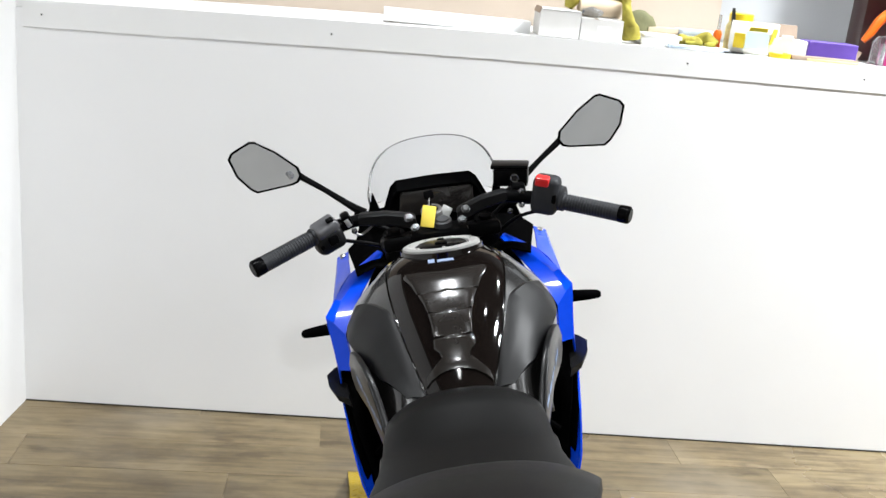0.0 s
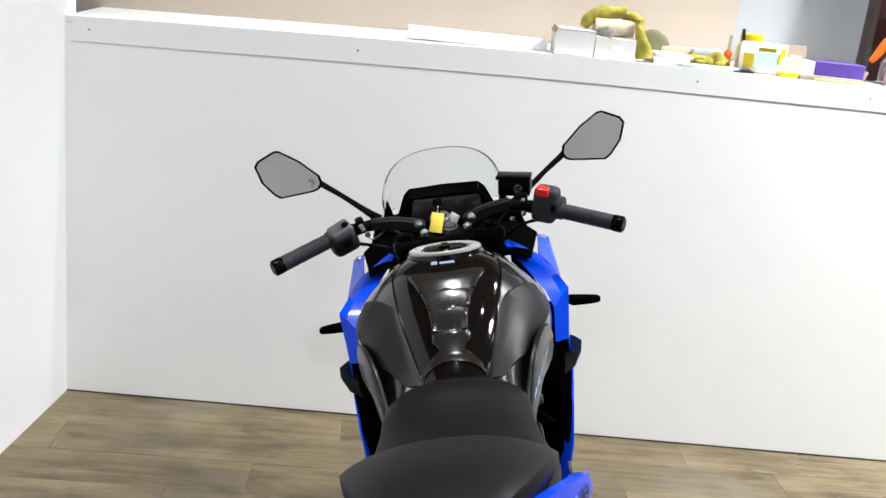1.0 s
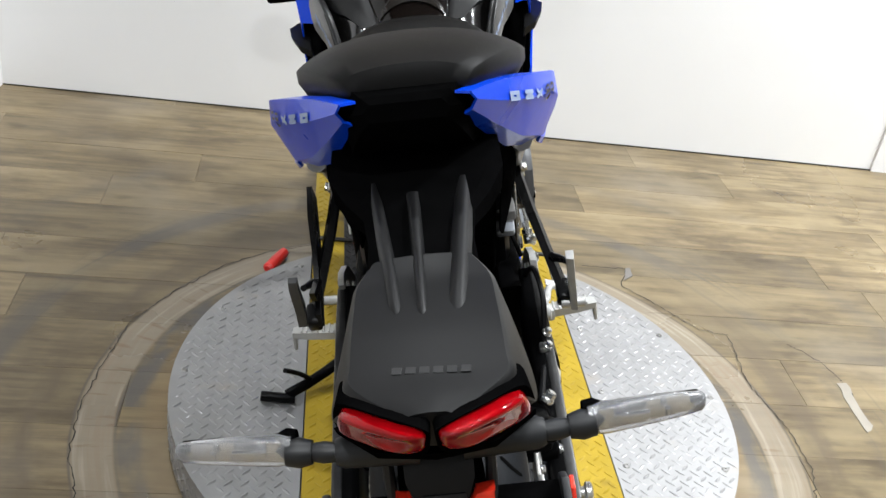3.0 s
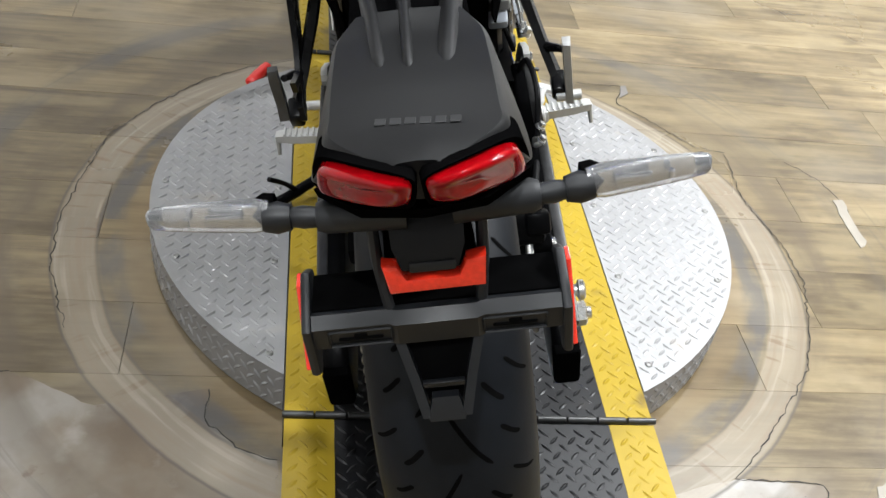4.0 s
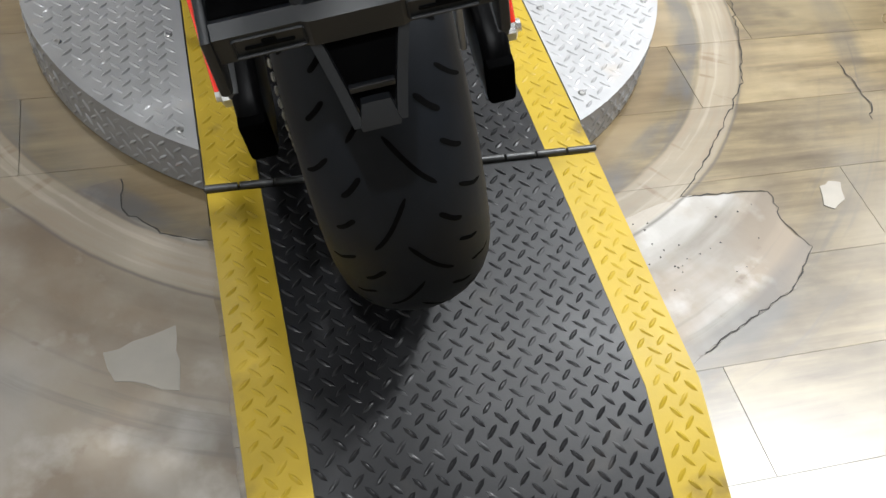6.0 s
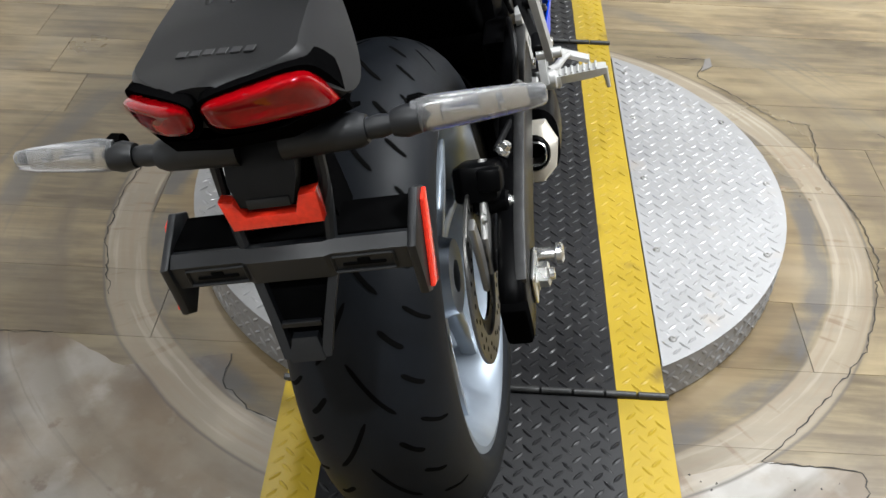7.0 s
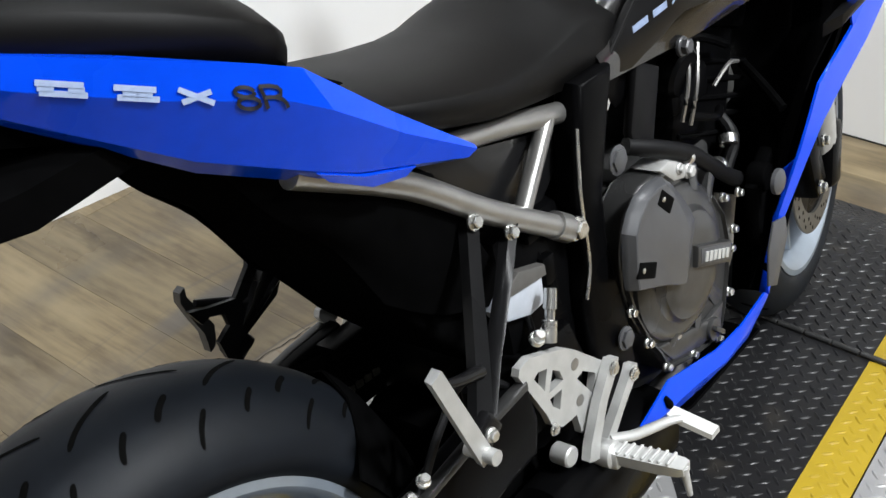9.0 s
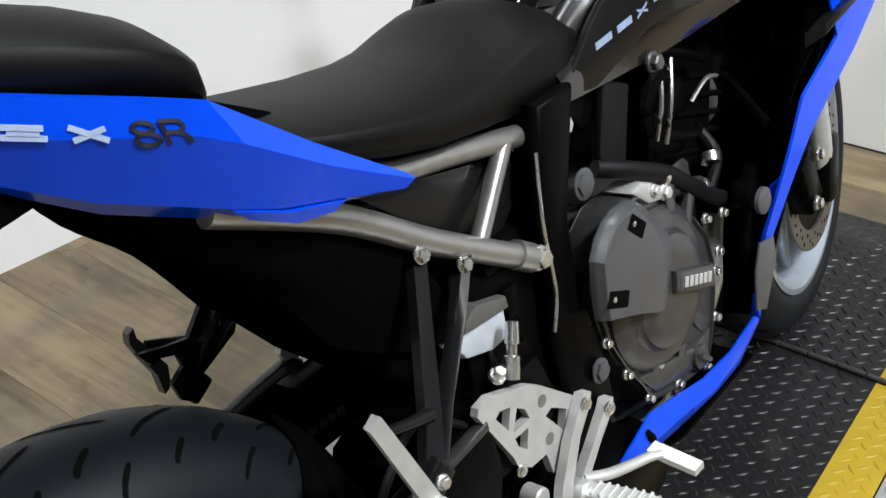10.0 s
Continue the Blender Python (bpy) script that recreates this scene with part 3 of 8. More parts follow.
# ---- turntable, ramps and tread lugs ----
def lugs(inside, x0, x1, y0, y1, place, pitch=0.0212, seed=3):
    """Raised chequer-plate lugs, turned this way and that, over part of a plane."""
    rng = random.Random(seed)
    verts, faces = [], []
    ln, wd, ht = 0.0128, 0.0034, 0.0021
    shape = [(-ln, 0, -0.0003), (-ln * 0.45, wd, -0.0003), (ln * 0.45, wd, -0.0003), (ln, 0, -0.0003), (ln * 0.45, -wd, -0.0003), (-ln * 0.45, -wd, -0.0003),
             (-ln * 0.62, 0, ht * 0.8), (0, wd * 0.35, ht), (ln * 0.62, 0, ht * 0.8), (0, -wd * 0.35, ht)]
    tri = [(0, 1, 6), (1, 2, 7), (1, 7, 6), (2, 3, 8), (2, 8, 7), (3, 4, 8), (4, 5, 9), (4, 9, 8), (5, 0, 6), (5, 6, 9), (6, 7, 9), (7, 8, 9)]
    step = pitch * math.sqrt(0.5)
    for j in range(int((y1 - y0) / step) + 1):
        for i in range(int((x1 - x0) / (2 * step)) + 1):
            x, y = x0 + (2 * i + j % 2) * step, y0 + j * step
            if not inside(x, y):
                continue
            a = math.pi / 4 * (1 if j % 2 else -1) + rng.uniform(-0.04, 0.04)
            c, s, h = math.cos(a), math.sin(a), rng.uniform(0.75, 1.1)
            n = len(verts)
            verts += [place(x + c * u - s * v, y + s * u + c * v, w * h) for u, v, w in shape]
            faces += [tuple(n + q for q in f) for f in tri]
    me = bpy.data.meshes.new("tread_lugs")
    me.from_pydata(verts, [], faces)
    bm = bmesh.new()
    bm.from_mesh(me)
    bpy.data.meshes.remove(me)
    return bm


turntable = tagged(new("turntable"), "low round turntable of aluminium chequer plate", "turntable")
turntable.location = (CX, CY, 0)
half = 0.3105


def seg_outline(side, radius):
    """Half of the disc beside the runway."""
    a0 = math.acos((half - side * CX) / radius)
    pts = [(side * radius * math.cos(a), radius * math.sin(a)) for a in np.linspace(-a0, a0, 48)]
    return pts if side > 0 else pts


for side in (1, -1):
    top = prism(seg_outline(side, DISC), TOP - 0.004, TOP - 0.001, axis="z")
    deck = part("deck_plate", top, M_PLATE, turntable, "silver chequer-plate deck")
    inside = lambda x, y, s=side: x * s > half - s * CX + 0.010 and x * x + y * y < (DISC - 0.012) ** 2
    tagged(part("raised_tread", lugs(inside, -0.62, 0.62, -0.62, 0.62, lambda x, y, w: (x, y, TOP - 0.001 + w), seed=5), M_PLATE, turntable), kind="stuff")
    # rim band with lugs
    a0 = math.acos((half - side * CX) / DISC)
    band = [[(side * rr * math.cos(a), rr * math.sin(a), z) for z in (0.004, TOP - 0.0045)] for rr in (DISC - 0.001,) for a in np.linspace(-a0, a0, 60)]
    part("rim_band", sheet(band, 0.003), M_PLATE, turntable, "silver chequer-plate rim")
    tagged(part("raised_tread", lugs(lambda x, y: True, -a0 * DISC + 0.01, a0 * DISC - 0.01, 0.014, TOP - 0.014, lambda u, z, w, s=side: (s * (DISC - 0.001 + w + 0.0002) * math.cos(u / DISC), (DISC - 0.001 + w + 0.0002) * math.sin(u / DISC), z), seed=8), M_PLATE, turntable), kind="stuff")
    for bx, by in ((0.336 - side * CX, -0.456), (0.336 - side * CX, -0.217), (0.336 - side * CX, 0.015), (0.336 - side * CX, 0.25), (0.336 - side * CX, 0.45), (0.53, -0.216), (0.575, 0.015), (0.52, 0.245)):
        part("deck_bolt", stack((side * bx, by, TOP - 0.002), (side * bx, by, TOP + 0.0035), [(0, 0.0070), (0.4, 0.0070), (0.7, 0.005), (0.72, 0.003), (0.5, 0.0025)], 12), M_FRAME, turntable)

core = prism([(-half - CX + 0.002, -0.58), (half - CX - 0.002, -0.58), (half - CX - 0.002, 0.58), (-half - CX + 0.002, 0.58)], 0.0, TOP - 0.012, axis="z")
part("core", core, M_HINGE, turntable, "dark steel core under the runway")


def ramp_z(y):
    """The height of the plate along the runway."""
    return float(np.interp(y, [-0.66, -0.635, -0.43, 0.008, 1.186, 1.62, 1.825, 1.85], [0.002, 0.006, 0.086, TOP, TOP, 0.086, 0.006, 0.002]))


def runway(name, ys, label):
    thing = tagged(new(name), label, "ramp", "runway plates")
    wid, inn = 0.3075, 0.2285
    for nm, m, xs in (("black_plate", M_BLACKPL, (-inn + 0.0005, inn - 0.0005)), ("yellow_edge", M_YELLOW, (inn, wid)), ("yellow_edge", M_YELLOW, (-wid, -inn))):
        skin = [[(x, y, ramp_z(y) - 0.0005) for x in (xs[0], xs[1])] for y in ys]
        bm = sheet(skin, 0.004)
        if sum(v.co.z for v in bm.verts) / len(bm.verts) > sum(ramp_z(y) for y in ys) / len(ys) - 0.0005:
            bmesh.ops.translate(bm, vec=(0, 0, -0.004), verts=bm.verts[:])
        part(nm, bm, m, thing, "yellow painted chequer-plate edge" if m is M_YELLOW else "black chequer plate")
        lo, hi = min(ys) + 0.012, max(ys) - 0.012
        tagged(part("raised_tread", lugs(lambda x, y, a=xs[0], b=xs[1]: a + 0.007 < x < b - 0.007, -wid, wid, lo, hi, lambda x, y, w: (x, y, ramp_z(y) - 0.0005 + w), seed=13), m, thing), kind="stuff")
    return thing


tagged(runway("runway", [0.014, 1.18], "black chequer-plate runway with yellow edges across the turntable"))
tagged(runway("rear_ramp", [-0.66, -0.635, -0.43, 0.002], "hinged black ramp plate with yellow edges on the floor"))
tagged(runway("front_ramp", [1.192, 1.62, 1.825, 1.85], "hinged black ramp plate with yellow edges by the wall"))
for hy in (0.008, 1.186):
    hinge = tagged(new("hinge"), "dark steel rod hinge between runway and ramp", "hinge", "hinges")
    hinge.location = (0, hy, TOP + 0.003)
    for i in range(12):
        xa_ = -0.312 + i * 0.052
        part("knuckle", stack((xa_ + 0.001, 0, 0), (xa_ + 0.051, 0, 0), [(0, 0.0045), (0.03, 0.0058), (0.97, 0.0058), (1, 0.0045)], 12), M_HINGE, hinge)


# ---- motorcycle: x to its right, y ahead from the rear axle, z up from the tyres' contact ----
bike = tagged(new("motorcycle"), "blue and black sport motorcycle leaning on its side stand", "motorcycle")
LEAN, BYAW = radians(-13.21), radians(-2.563)
side_v = Vector((math.cos(BYAW) * math.cos(LEAN), math.sin(BYAW) * math.cos(LEAN), -math.sin(LEAN)))
fore_v = Vector((-math.sin(BYAW), math.cos(BYAW), 0))
rise_v = side_v.cross(fore_v)
bike.matrix_world = Matrix(((side_v.x, fore_v.x, rise_v.x, -0.0247), (side_v.y, fore_v.y, rise_v.y, -0.098), (side_v.z, fore_v.z, rise_v.z, 0.0941), (0, 0, 0, 1)))


def both(name, make, material, parent, label="", angle=32):
    """The same part on both sides."""
    return part(name, make(), material, parent, label, angle), part(name, flip(make()), material, parent, label, angle)


def group_part(name, parent=None, label=""):
    ob = new(name)
    ob.parent = parent or bike
    if label:
        ob["label"] = label
    return ob


# rear wheel
RY, RZ, WK = 0.006, 0.3223, 1.02
rear = group_part("rear_wheel")
T_PROF = [(0, 0.316), (0.016, 0.3148), (0.032, 0.3112), (0.048, 0.3050), (0.063, 0.2955), (0.076, 0.2830), (0.086, 0.2680), (0.0915, 0.2520), (0.092, 0.2440), (0.0885, 0.2350), (0.0800, 0.2270), (0.074, 0.2230), (0.060, 0.2230)]
T_PROF = [(x, r * WK) for x, r in T_PROF]
prof = [(-x, r) for x, r in T_PROF[:0:-1]] + T_PROF
part("tyre", lathe(prof, RY, RZ, 128), M_TYRE, rear, "wide black sport tyre")


def crown(x, prof_):
    return float(np.interp(abs(x), [p[0] for p in prof_[:10]], [p[1] for p in prof_[:10]]))


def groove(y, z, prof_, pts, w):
    """The shade of a tread cut, a sheet laid on the tyre along (x, angle in degrees) points."""
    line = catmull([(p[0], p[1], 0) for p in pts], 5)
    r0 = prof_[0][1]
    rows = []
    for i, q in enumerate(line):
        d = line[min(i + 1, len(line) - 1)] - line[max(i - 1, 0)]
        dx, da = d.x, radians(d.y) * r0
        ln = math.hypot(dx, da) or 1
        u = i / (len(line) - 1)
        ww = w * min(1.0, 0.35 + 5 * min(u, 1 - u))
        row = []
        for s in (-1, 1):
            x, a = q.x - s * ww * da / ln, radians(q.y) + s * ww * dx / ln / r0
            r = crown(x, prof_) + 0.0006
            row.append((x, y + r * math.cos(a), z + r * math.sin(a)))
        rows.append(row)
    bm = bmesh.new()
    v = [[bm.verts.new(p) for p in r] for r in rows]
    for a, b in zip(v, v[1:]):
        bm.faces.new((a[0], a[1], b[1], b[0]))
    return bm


# tread cuts drawn by their shade: near-black sheets, no grooves cut in
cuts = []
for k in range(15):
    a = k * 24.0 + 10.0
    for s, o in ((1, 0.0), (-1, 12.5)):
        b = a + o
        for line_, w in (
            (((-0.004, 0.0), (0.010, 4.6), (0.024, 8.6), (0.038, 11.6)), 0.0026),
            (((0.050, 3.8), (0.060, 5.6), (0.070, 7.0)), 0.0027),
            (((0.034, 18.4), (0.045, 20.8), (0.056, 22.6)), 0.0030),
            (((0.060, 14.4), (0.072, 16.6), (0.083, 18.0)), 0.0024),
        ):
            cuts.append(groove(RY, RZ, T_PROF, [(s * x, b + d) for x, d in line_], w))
parts("tread_cut", cuts, M_RECESS_SHADE, rear)
rim_prof = [(0.074, 0.2225), (0.080, 0.2290), (0.083, 0.2290), (0.0845, 0.2200), (0.080, 0.2130), (0.066, 0.2060), (0.040, 0.1930), (0, 0.1900), (-0.040, 0.1930), (-0.066, 0.2060), (-0.080, 0.2130), (-0.0845, 0.2200), (-0.083, 0.2290), (-0.080, 0.2290), (-0.074, 0.2225), (-0.04, 0.205), (0.04, 0.205)]
part("rim", lathe([(x, r * WK) for x, r in rim_prof], RY, RZ, 96), M_RIM, rear, "silver-blue cast rim")
part("hub", lathe([(0.062, 0.022), (0.062, 0.050), (0.03, 0.058), (-0.03, 0.058), (-0.07, 0.052), (-0.07, 0.022)], RY, RZ, 40), M_RIM, rear)


def spoke(y, z, a, r0, r1, sw, x0, x1, w0, w1):
    """A cast spoke from hub to rim, swept by sw degrees."""
    rings = []
    for u in np.linspace(0, 1, 7):
        r = r0 + (r1 - r0) * u
        b = radians(a + sw * u)
        c = Vector((x0 + (x1 - x0) * u, y + r * math.cos(b), z + r * math.sin(b)))
        t = Vector((0, -math.sin(b), math.cos(b)))
        w, h = w0 + (w1 - w0) * u, 0.013 - 0.002 * u
        ex = Vector((1, 0, 0))
        rings.append([c + t * w * 0.5 + ex * h * 0.4, c + t * w * 0.25 + ex * h, c - t * w * 0.25 + ex * h, c - t * w * 0.5 + ex * h * 0.4, c - t * w * 0.4 - ex * h, c + t * w * 0.4 - ex * h])
    return loft(rings)


for k in range(5):
    a = 72 * k + 14
    for sw in (13, -13):
        part("spoke", spoke(RY, RZ, a + sw * 0.3, 0.05, 0.201, sw, 0.028, 0.038, 0.030, 0.020), M_RIM, rear, angle=50)


def disc_mesh(x, y, z, ro, ri, t, holes=True):
    return lathe([(x - t / 2, ri), (x - t / 2, ro - 0.001), (x - t / 2 + 0.001, ro), (x + t / 2 - 0.001, ro), (x + t / 2, ro - 0.001), (x + t / 2, ri)], y, z, 64)


# near-black plugs through the disc stand in for the shade of its holes
def disc_holes(x, y, z, ro, ri, n, t):
    out = []
    for k in range(n):
        for j, f in enumerate((0.25, 0.52, 0.78)):
            b = 2 * math.pi * (k + j * 0.33) / n
            r = ri + (ro - ri) * f
            out.append(cyl((x - t, y + r * math.cos(b), z + r * math.sin(b)), (x + t, y + r * math.cos(b), z + r * math.sin(b)), 0.0036, n=8))
    return join(*out)


part("brake_disc", disc_mesh(0.097, RY, RZ, 0.120, 0.082, 0.005), M_DISC, rear, "drilled steel brake disc")
part("disc_drilling", disc_holes(0.097, RY, RZ, 0.117, 0.085, 14, 0.0029), M_RECESS_SHADE, rear, "small dark plugs for the shade in the disc holes")
part("disc_carrier", join(disc_mesh(0.093, RY, RZ, 0.090, 0.062, 0.004), *[rbox((0.093, RY + 0.075 * math.cos(b), RZ + 0.075 * math.sin(b)), (0.007, 0.018, 0.018), 0.003, (math.degrees(b), 0, 0)) for b in np.linspace(0, 2 * math.pi, 5, endpoint=False)]), M_BLACKS, rear)
part("sprocket", lathe([(-0.098, 0.05), (-0.098, 0.104), (-0.104, 0.104), (-0.104, 0.05)], RY, RZ, 48), M_STEEL, rear, "steel rear sprocket")

# chain
links = []
for k in range(33):
    t = k / 32
    for y0, z0, y1, z1 in ((0.02, RZ + 0.101, 0.50, 0.405), (0.02, RZ - 0.101, 0.50, 0.335)):
        y, z = y0 + (y1 - y0) * t, z0 + (z1 - z0) * t
        for dx in (-0.0075, 0.0075):
            links.append(rbox((-0.101 + dx, y, z), (0.003, 0.0125, 0.0095), 0.002, (math.degrees(math.atan2(z1 - z0, y1 - y0)), 0, 0), 1))
        links.append(cyl((-0.109, y, z), (-0.093, y, z), 0.0035, n=8))
for k in range(22):
    b = math.pi / 2 + math.pi * k / 21
    links.append(rbox((-0.1085, RY + 0.103 * math.cos(b), RZ + 0.103 * math.sin(b)), (0.003, 0.012, 0.0095), 0.002, (math.degrees(b) + 90, 0, 0), 1))
    links.append(rbox((-0.0935, RY + 0.103 * math.cos(b), RZ + 0.103 * math.sin(b)), (0.003, 0.012, 0.0095), 0.002, (math.degrees(b) + 90, 0, 0), 1))
    links.append(cyl((-0.111, RY + 0.103 * math.cos(b), RZ + 0.103 * math.sin(b)), (-0.091, RY + 0.103 * math.cos(b), RZ + 0.103 * math.sin(b)), 0.0035, n=8))
part("drive_chain", join(*links), M_CHAIN, bike, "oiled steel drive chain")
part("chain_guard", prism([(0.02, 0.447), (0.10, 0.465), (0.30, 0.475), (0.40, 0.455), (0.40, 0.435), (0.30, 0.452), (0.10, 0.440), (0.02, 0.425)], -0.118, -0.086, 0.004), M_BLACKP, bike, "black plastic chain guard")

# swingarm
arm = group_part("swingarm", label="dark satin swingarm")
ARM = [(0.405, 0.474), (0.34, 0.468), (0.16, 0.438), (0.013, 0.405), (-0.075, 0.372), (-0.09, 0.352), (-0.09, 0.290), (-0.075, 0.272), (0.0, 0.272), (0.113, 0.318), (0.34, 0.372), (0.40, 0.378), (0.412, 0.42)]
both("arm_beam", lambda: prism(ARM, 0.128, 0.163, 0.010, seg=3), M_BLACKS, arm)
# paler strip along the top edge, painted as the black arm's highlight
both("arm_edge", lambda: prism([(0.40, 0.4755), (0.34, 0.4695), (0.16, 0.4395), (0.013, 0.4065), (-0.072, 0.3735), (-0.072, 0.366), (0.013, 0.398), (0.16, 0.431), (0.34, 0.460), (0.40, 0.466)], 0.150, 0.1655, 0.003), M_HINGE, arm)
both("arm_root", lambda: prism([(0.36, 0.470), (0.52, 0.475), (0.54, 0.42), (0.52, 0.372), (0.36, 0.372)], 0.098, 0.138, 0.008), M_BLACKS, arm)
part("shock_linkage", rbox((0, 0.425, 0.27), (0.20, 0.12, 0.24), 0.03), M_BLACKP, arm)
part("pivot_beam", rbox((0, 0.46, 0.42), (0.27, 0.09, 0.09), 0.02), M_BLACKS, arm)
both("end_cap", lambda: rbox((0.146, -0.086, 0.318), (0.034, 0.026, 0.068), 0.006, (8, 0, 0)), M_BLACKP, arm)
both("axle_nut", lambda: join(stack((0.163, 0.0, 0.316), (0.186, 0.0, 0.316), [(0, 0.021), (0.35, 0.021), (0.36, 0.017), (0.9, 0.017), (1, 0.013)], 6), stack((0.186, 0, 0.316), (0.192, 0, 0.316), [(0, 0.009), (1, 0.008)], 16), rbox((0.166, 0.0, 0.316), (0.006, 0.065, 0.045), 0.004)), M_STEEL, arm, "bright axle nut and adjuster")
both("stand_spool", lambda: stack((0.150, 0.09, 0.275), (0.198, 0.09, 0.275), [(0, 0.013), (0.4, 0.009), (0.75, 0.009), (0.8, 0.015), (0.95, 0.015), (1, 0.011)], 18), M_STEEL, arm, "bright stand spool")
hug = [[(x, RY + (0.334 - 7.0 * x * x) * math.cos(radians(a)), RZ + (0.334 - 7.0 * x * x) * math.sin(radians(a))) for x in (-0.112, -0.09, -0.05, 0, 0.05, 0.09, 0.112)] for a in np.linspace(-8, 38, 9)]
part("hugger", sheet(hug, 0.003), M_BLACKP, arm, "black tyre hugger")
caliper = group_part("rear_caliper")
part("caliper_body", join(rbox((0.108, 0.065, 0.430), (0.060, 0.085, 0.050), 0.010, (-28, 0, 0)), rbox((0.128, 0.035, 0.452), (0.032, 0.036, 0.030), 0.006, (-28, 0, 0)), rbox((0.122, 0.11, 0.405), (0.045, 0.05, 0.045), 0.010, (-28, 0, 0)), cyl((0.10, 0.10, 0.395), (0.148, 0.10, 0.395), 0.019, n=20, bevel=0.003), cyl((0.10, 0.04, 0.412), (0.146, 0.04, 0.412), 0.015, n=20, bevel=0.003)), M_BLACKS, caliper, "black rear brake caliper")
part("caliper_bracket", join(prism([(0.0, 0.33), (0.05, 0.36), (0.10, 0.44), (0.07, 0.46), (-0.02, 0.40), (-0.03, 0.35)], 0.110, 0.120, 0.003), prism([(-0.070, 0.455), (-0.052, 0.458), (-0.040, 0.41), (-0.044, 0.355), (-0.062, 0.350), (-0.064, 0.41)], 0.107, 0.116, 0.003)), M_FRAME, caliper, "grey cast caliper bracket")
parts("caliper_bolt", (bolt((0.138, 0.101, 0.446), (0.6, 0.2, 0.7), 0.008, 0.016), bolt((0.146, 0.04, 0.412), (1, 0, 0), 0.006), bolt((0.116, -0.01, 0.425), (1, 0, 0), 0.006)), M_STEEL, caliper)
part("brake_hose", tube([(0.132, 0.10, 0.452), (0.140, 0.15, 0.445), (0.150, 0.22, 0.440), (0.158, 0.27, 0.50), (0.150, 0.33, 0.52), (0.14, 0.42, 0.44)], 0.0045, 8), M_RUBBER, caliper, "black brake hose")
part("hose_clip", join(rbox((0.150, 0.219, 0.448), (0.014, 0.018, 0.014), 0.004), bolt((0.154, 0.216, 0.452), (0.6, 0, 0.8), 0.006, 0.010), bolt((0.156, 0.236, 0.462), (0.6, 0, 0.8), 0.006, 0.010)), M_STEEL, caliper)

# muffler
muff = group_part("muffler")
def oval(y, cx, cz, a, b, tilt=0.0, n=28, square=0.75):
    pts = []
    for w in np.linspace(0, 2 * math.pi, n, endpoint=False):
        c, s = math.cos(w), math.sin(w)
        px, pz = a * math.copysign(abs(c) ** square, c), b * math.copysign(abs(s) ** square, s)
        pts.append((cx + px, y + tilt * pz, cz + pz))
    return pts


def eight(y, cx, cz, a, b, tilt=0.62, round_=False):
    """An eight-sided ring of the slanted muffler end, or its round opening."""
    corners = [Vector(c) for c in ((1, 0.3), (0.55, 1), (-0.55, 1), (-1, 0.45), (-1, -0.45), (-0.5, -1), (0.3, -1), (0.85, -0.55))]
    pts = []
    for p, q in zip(corners, corners[1:] + corners[:1]):
        for k in range(4):
            c = p.lerp(q, k / 4)
            c = c.normalized() if round_ else c
            pts.append((cx + c.x * a, y + tilt * c.y * b, cz + c.y * b))
    return pts


part("muffler_body", loft([oval(0.70, 0.10, 0.20, 0.05, 0.055, 0.1), oval(0.58, 0.128, 0.232, 0.050, 0.060, 0.2), oval(0.46, 0.146, 0.262, 0.046, 0.054, 0.4), oval(0.375, 0.152, 0.275, 0.040, 0.046, 0.6)]), M_BLACKS, muff, "black short muffler")
part("muffler_cap", loft([eight(0.356, 0.152, 0.274, 0.0385, 0.0405), eight(0.346, 0.152, 0.275, 0.0375, 0.0400), eight(0.341, 0.152, 0.276, 0.034, 0.0365), eight(0.337, 0.152, 0.280, 0.0262, 0.0250, 0.62, True), eight(0.352, 0.152, 0.280, 0.0258, 0.0246, 0.62, True)], cap=False), M_MUFF, muff, "pale brushed eight-sided muffler end cap", 25)
part("muffler_pipe", loft([*[oval(y, cx, cz, a, b, 0.62, 32, 1.0) for y, cx, cz, a, b in ((0.339, 0.152, 0.281, 0.0255, 0.0235), (0.331, 0.152, 0.281, 0.0240, 0.0215), (0.331, 0.152, 0.281, 0.0200, 0.0180), (0.40, 0.150, 0.268, 0.0195, 0.0175))]], cap=False), M_BLACKS, muff, "black outlet pipe")
part("pipe_ring", loft([oval(0.3295, 0.153, 0.283, 0.0195, 0.0170, 0.62), oval(0.3275, 0.153, 0.283, 0.0185, 0.0160, 0.62), oval(0.3285, 0.153, 0.283, 0.0172, 0.0148, 0.62), oval(0.36, 0.152, 0.277, 0.0170, 0.0146, 0.62)], cap=False), M_STEEL, muff)
# near-black disc closes the bore, painted as the shade inside it
part("outlet", loft([oval(0.358, 0.152, 0.277, 0.020, 0.018, 0.62), oval(0.362, 0.152, 0.277, 0.020, 0.018, 0.62)]), M_RECESS_SHADE, muff)

# inner fender and undertail mass
part("inner_fender", prism([(0.10, 0.905), (0.14, 0.860), (0.18, 0.77), (0.235, 0.72), (0.264, 0.66), (0.347, 0.54), (0.42, 0.46), (0.58, 0.43), (0.62, 0.55), (0.60, 0.70), (0.42, 0.775), (0.20, 0.90)], -0.098, 0.098, 0.014, seg=3), M_BLACKP, bike, "black plastic inner fender")
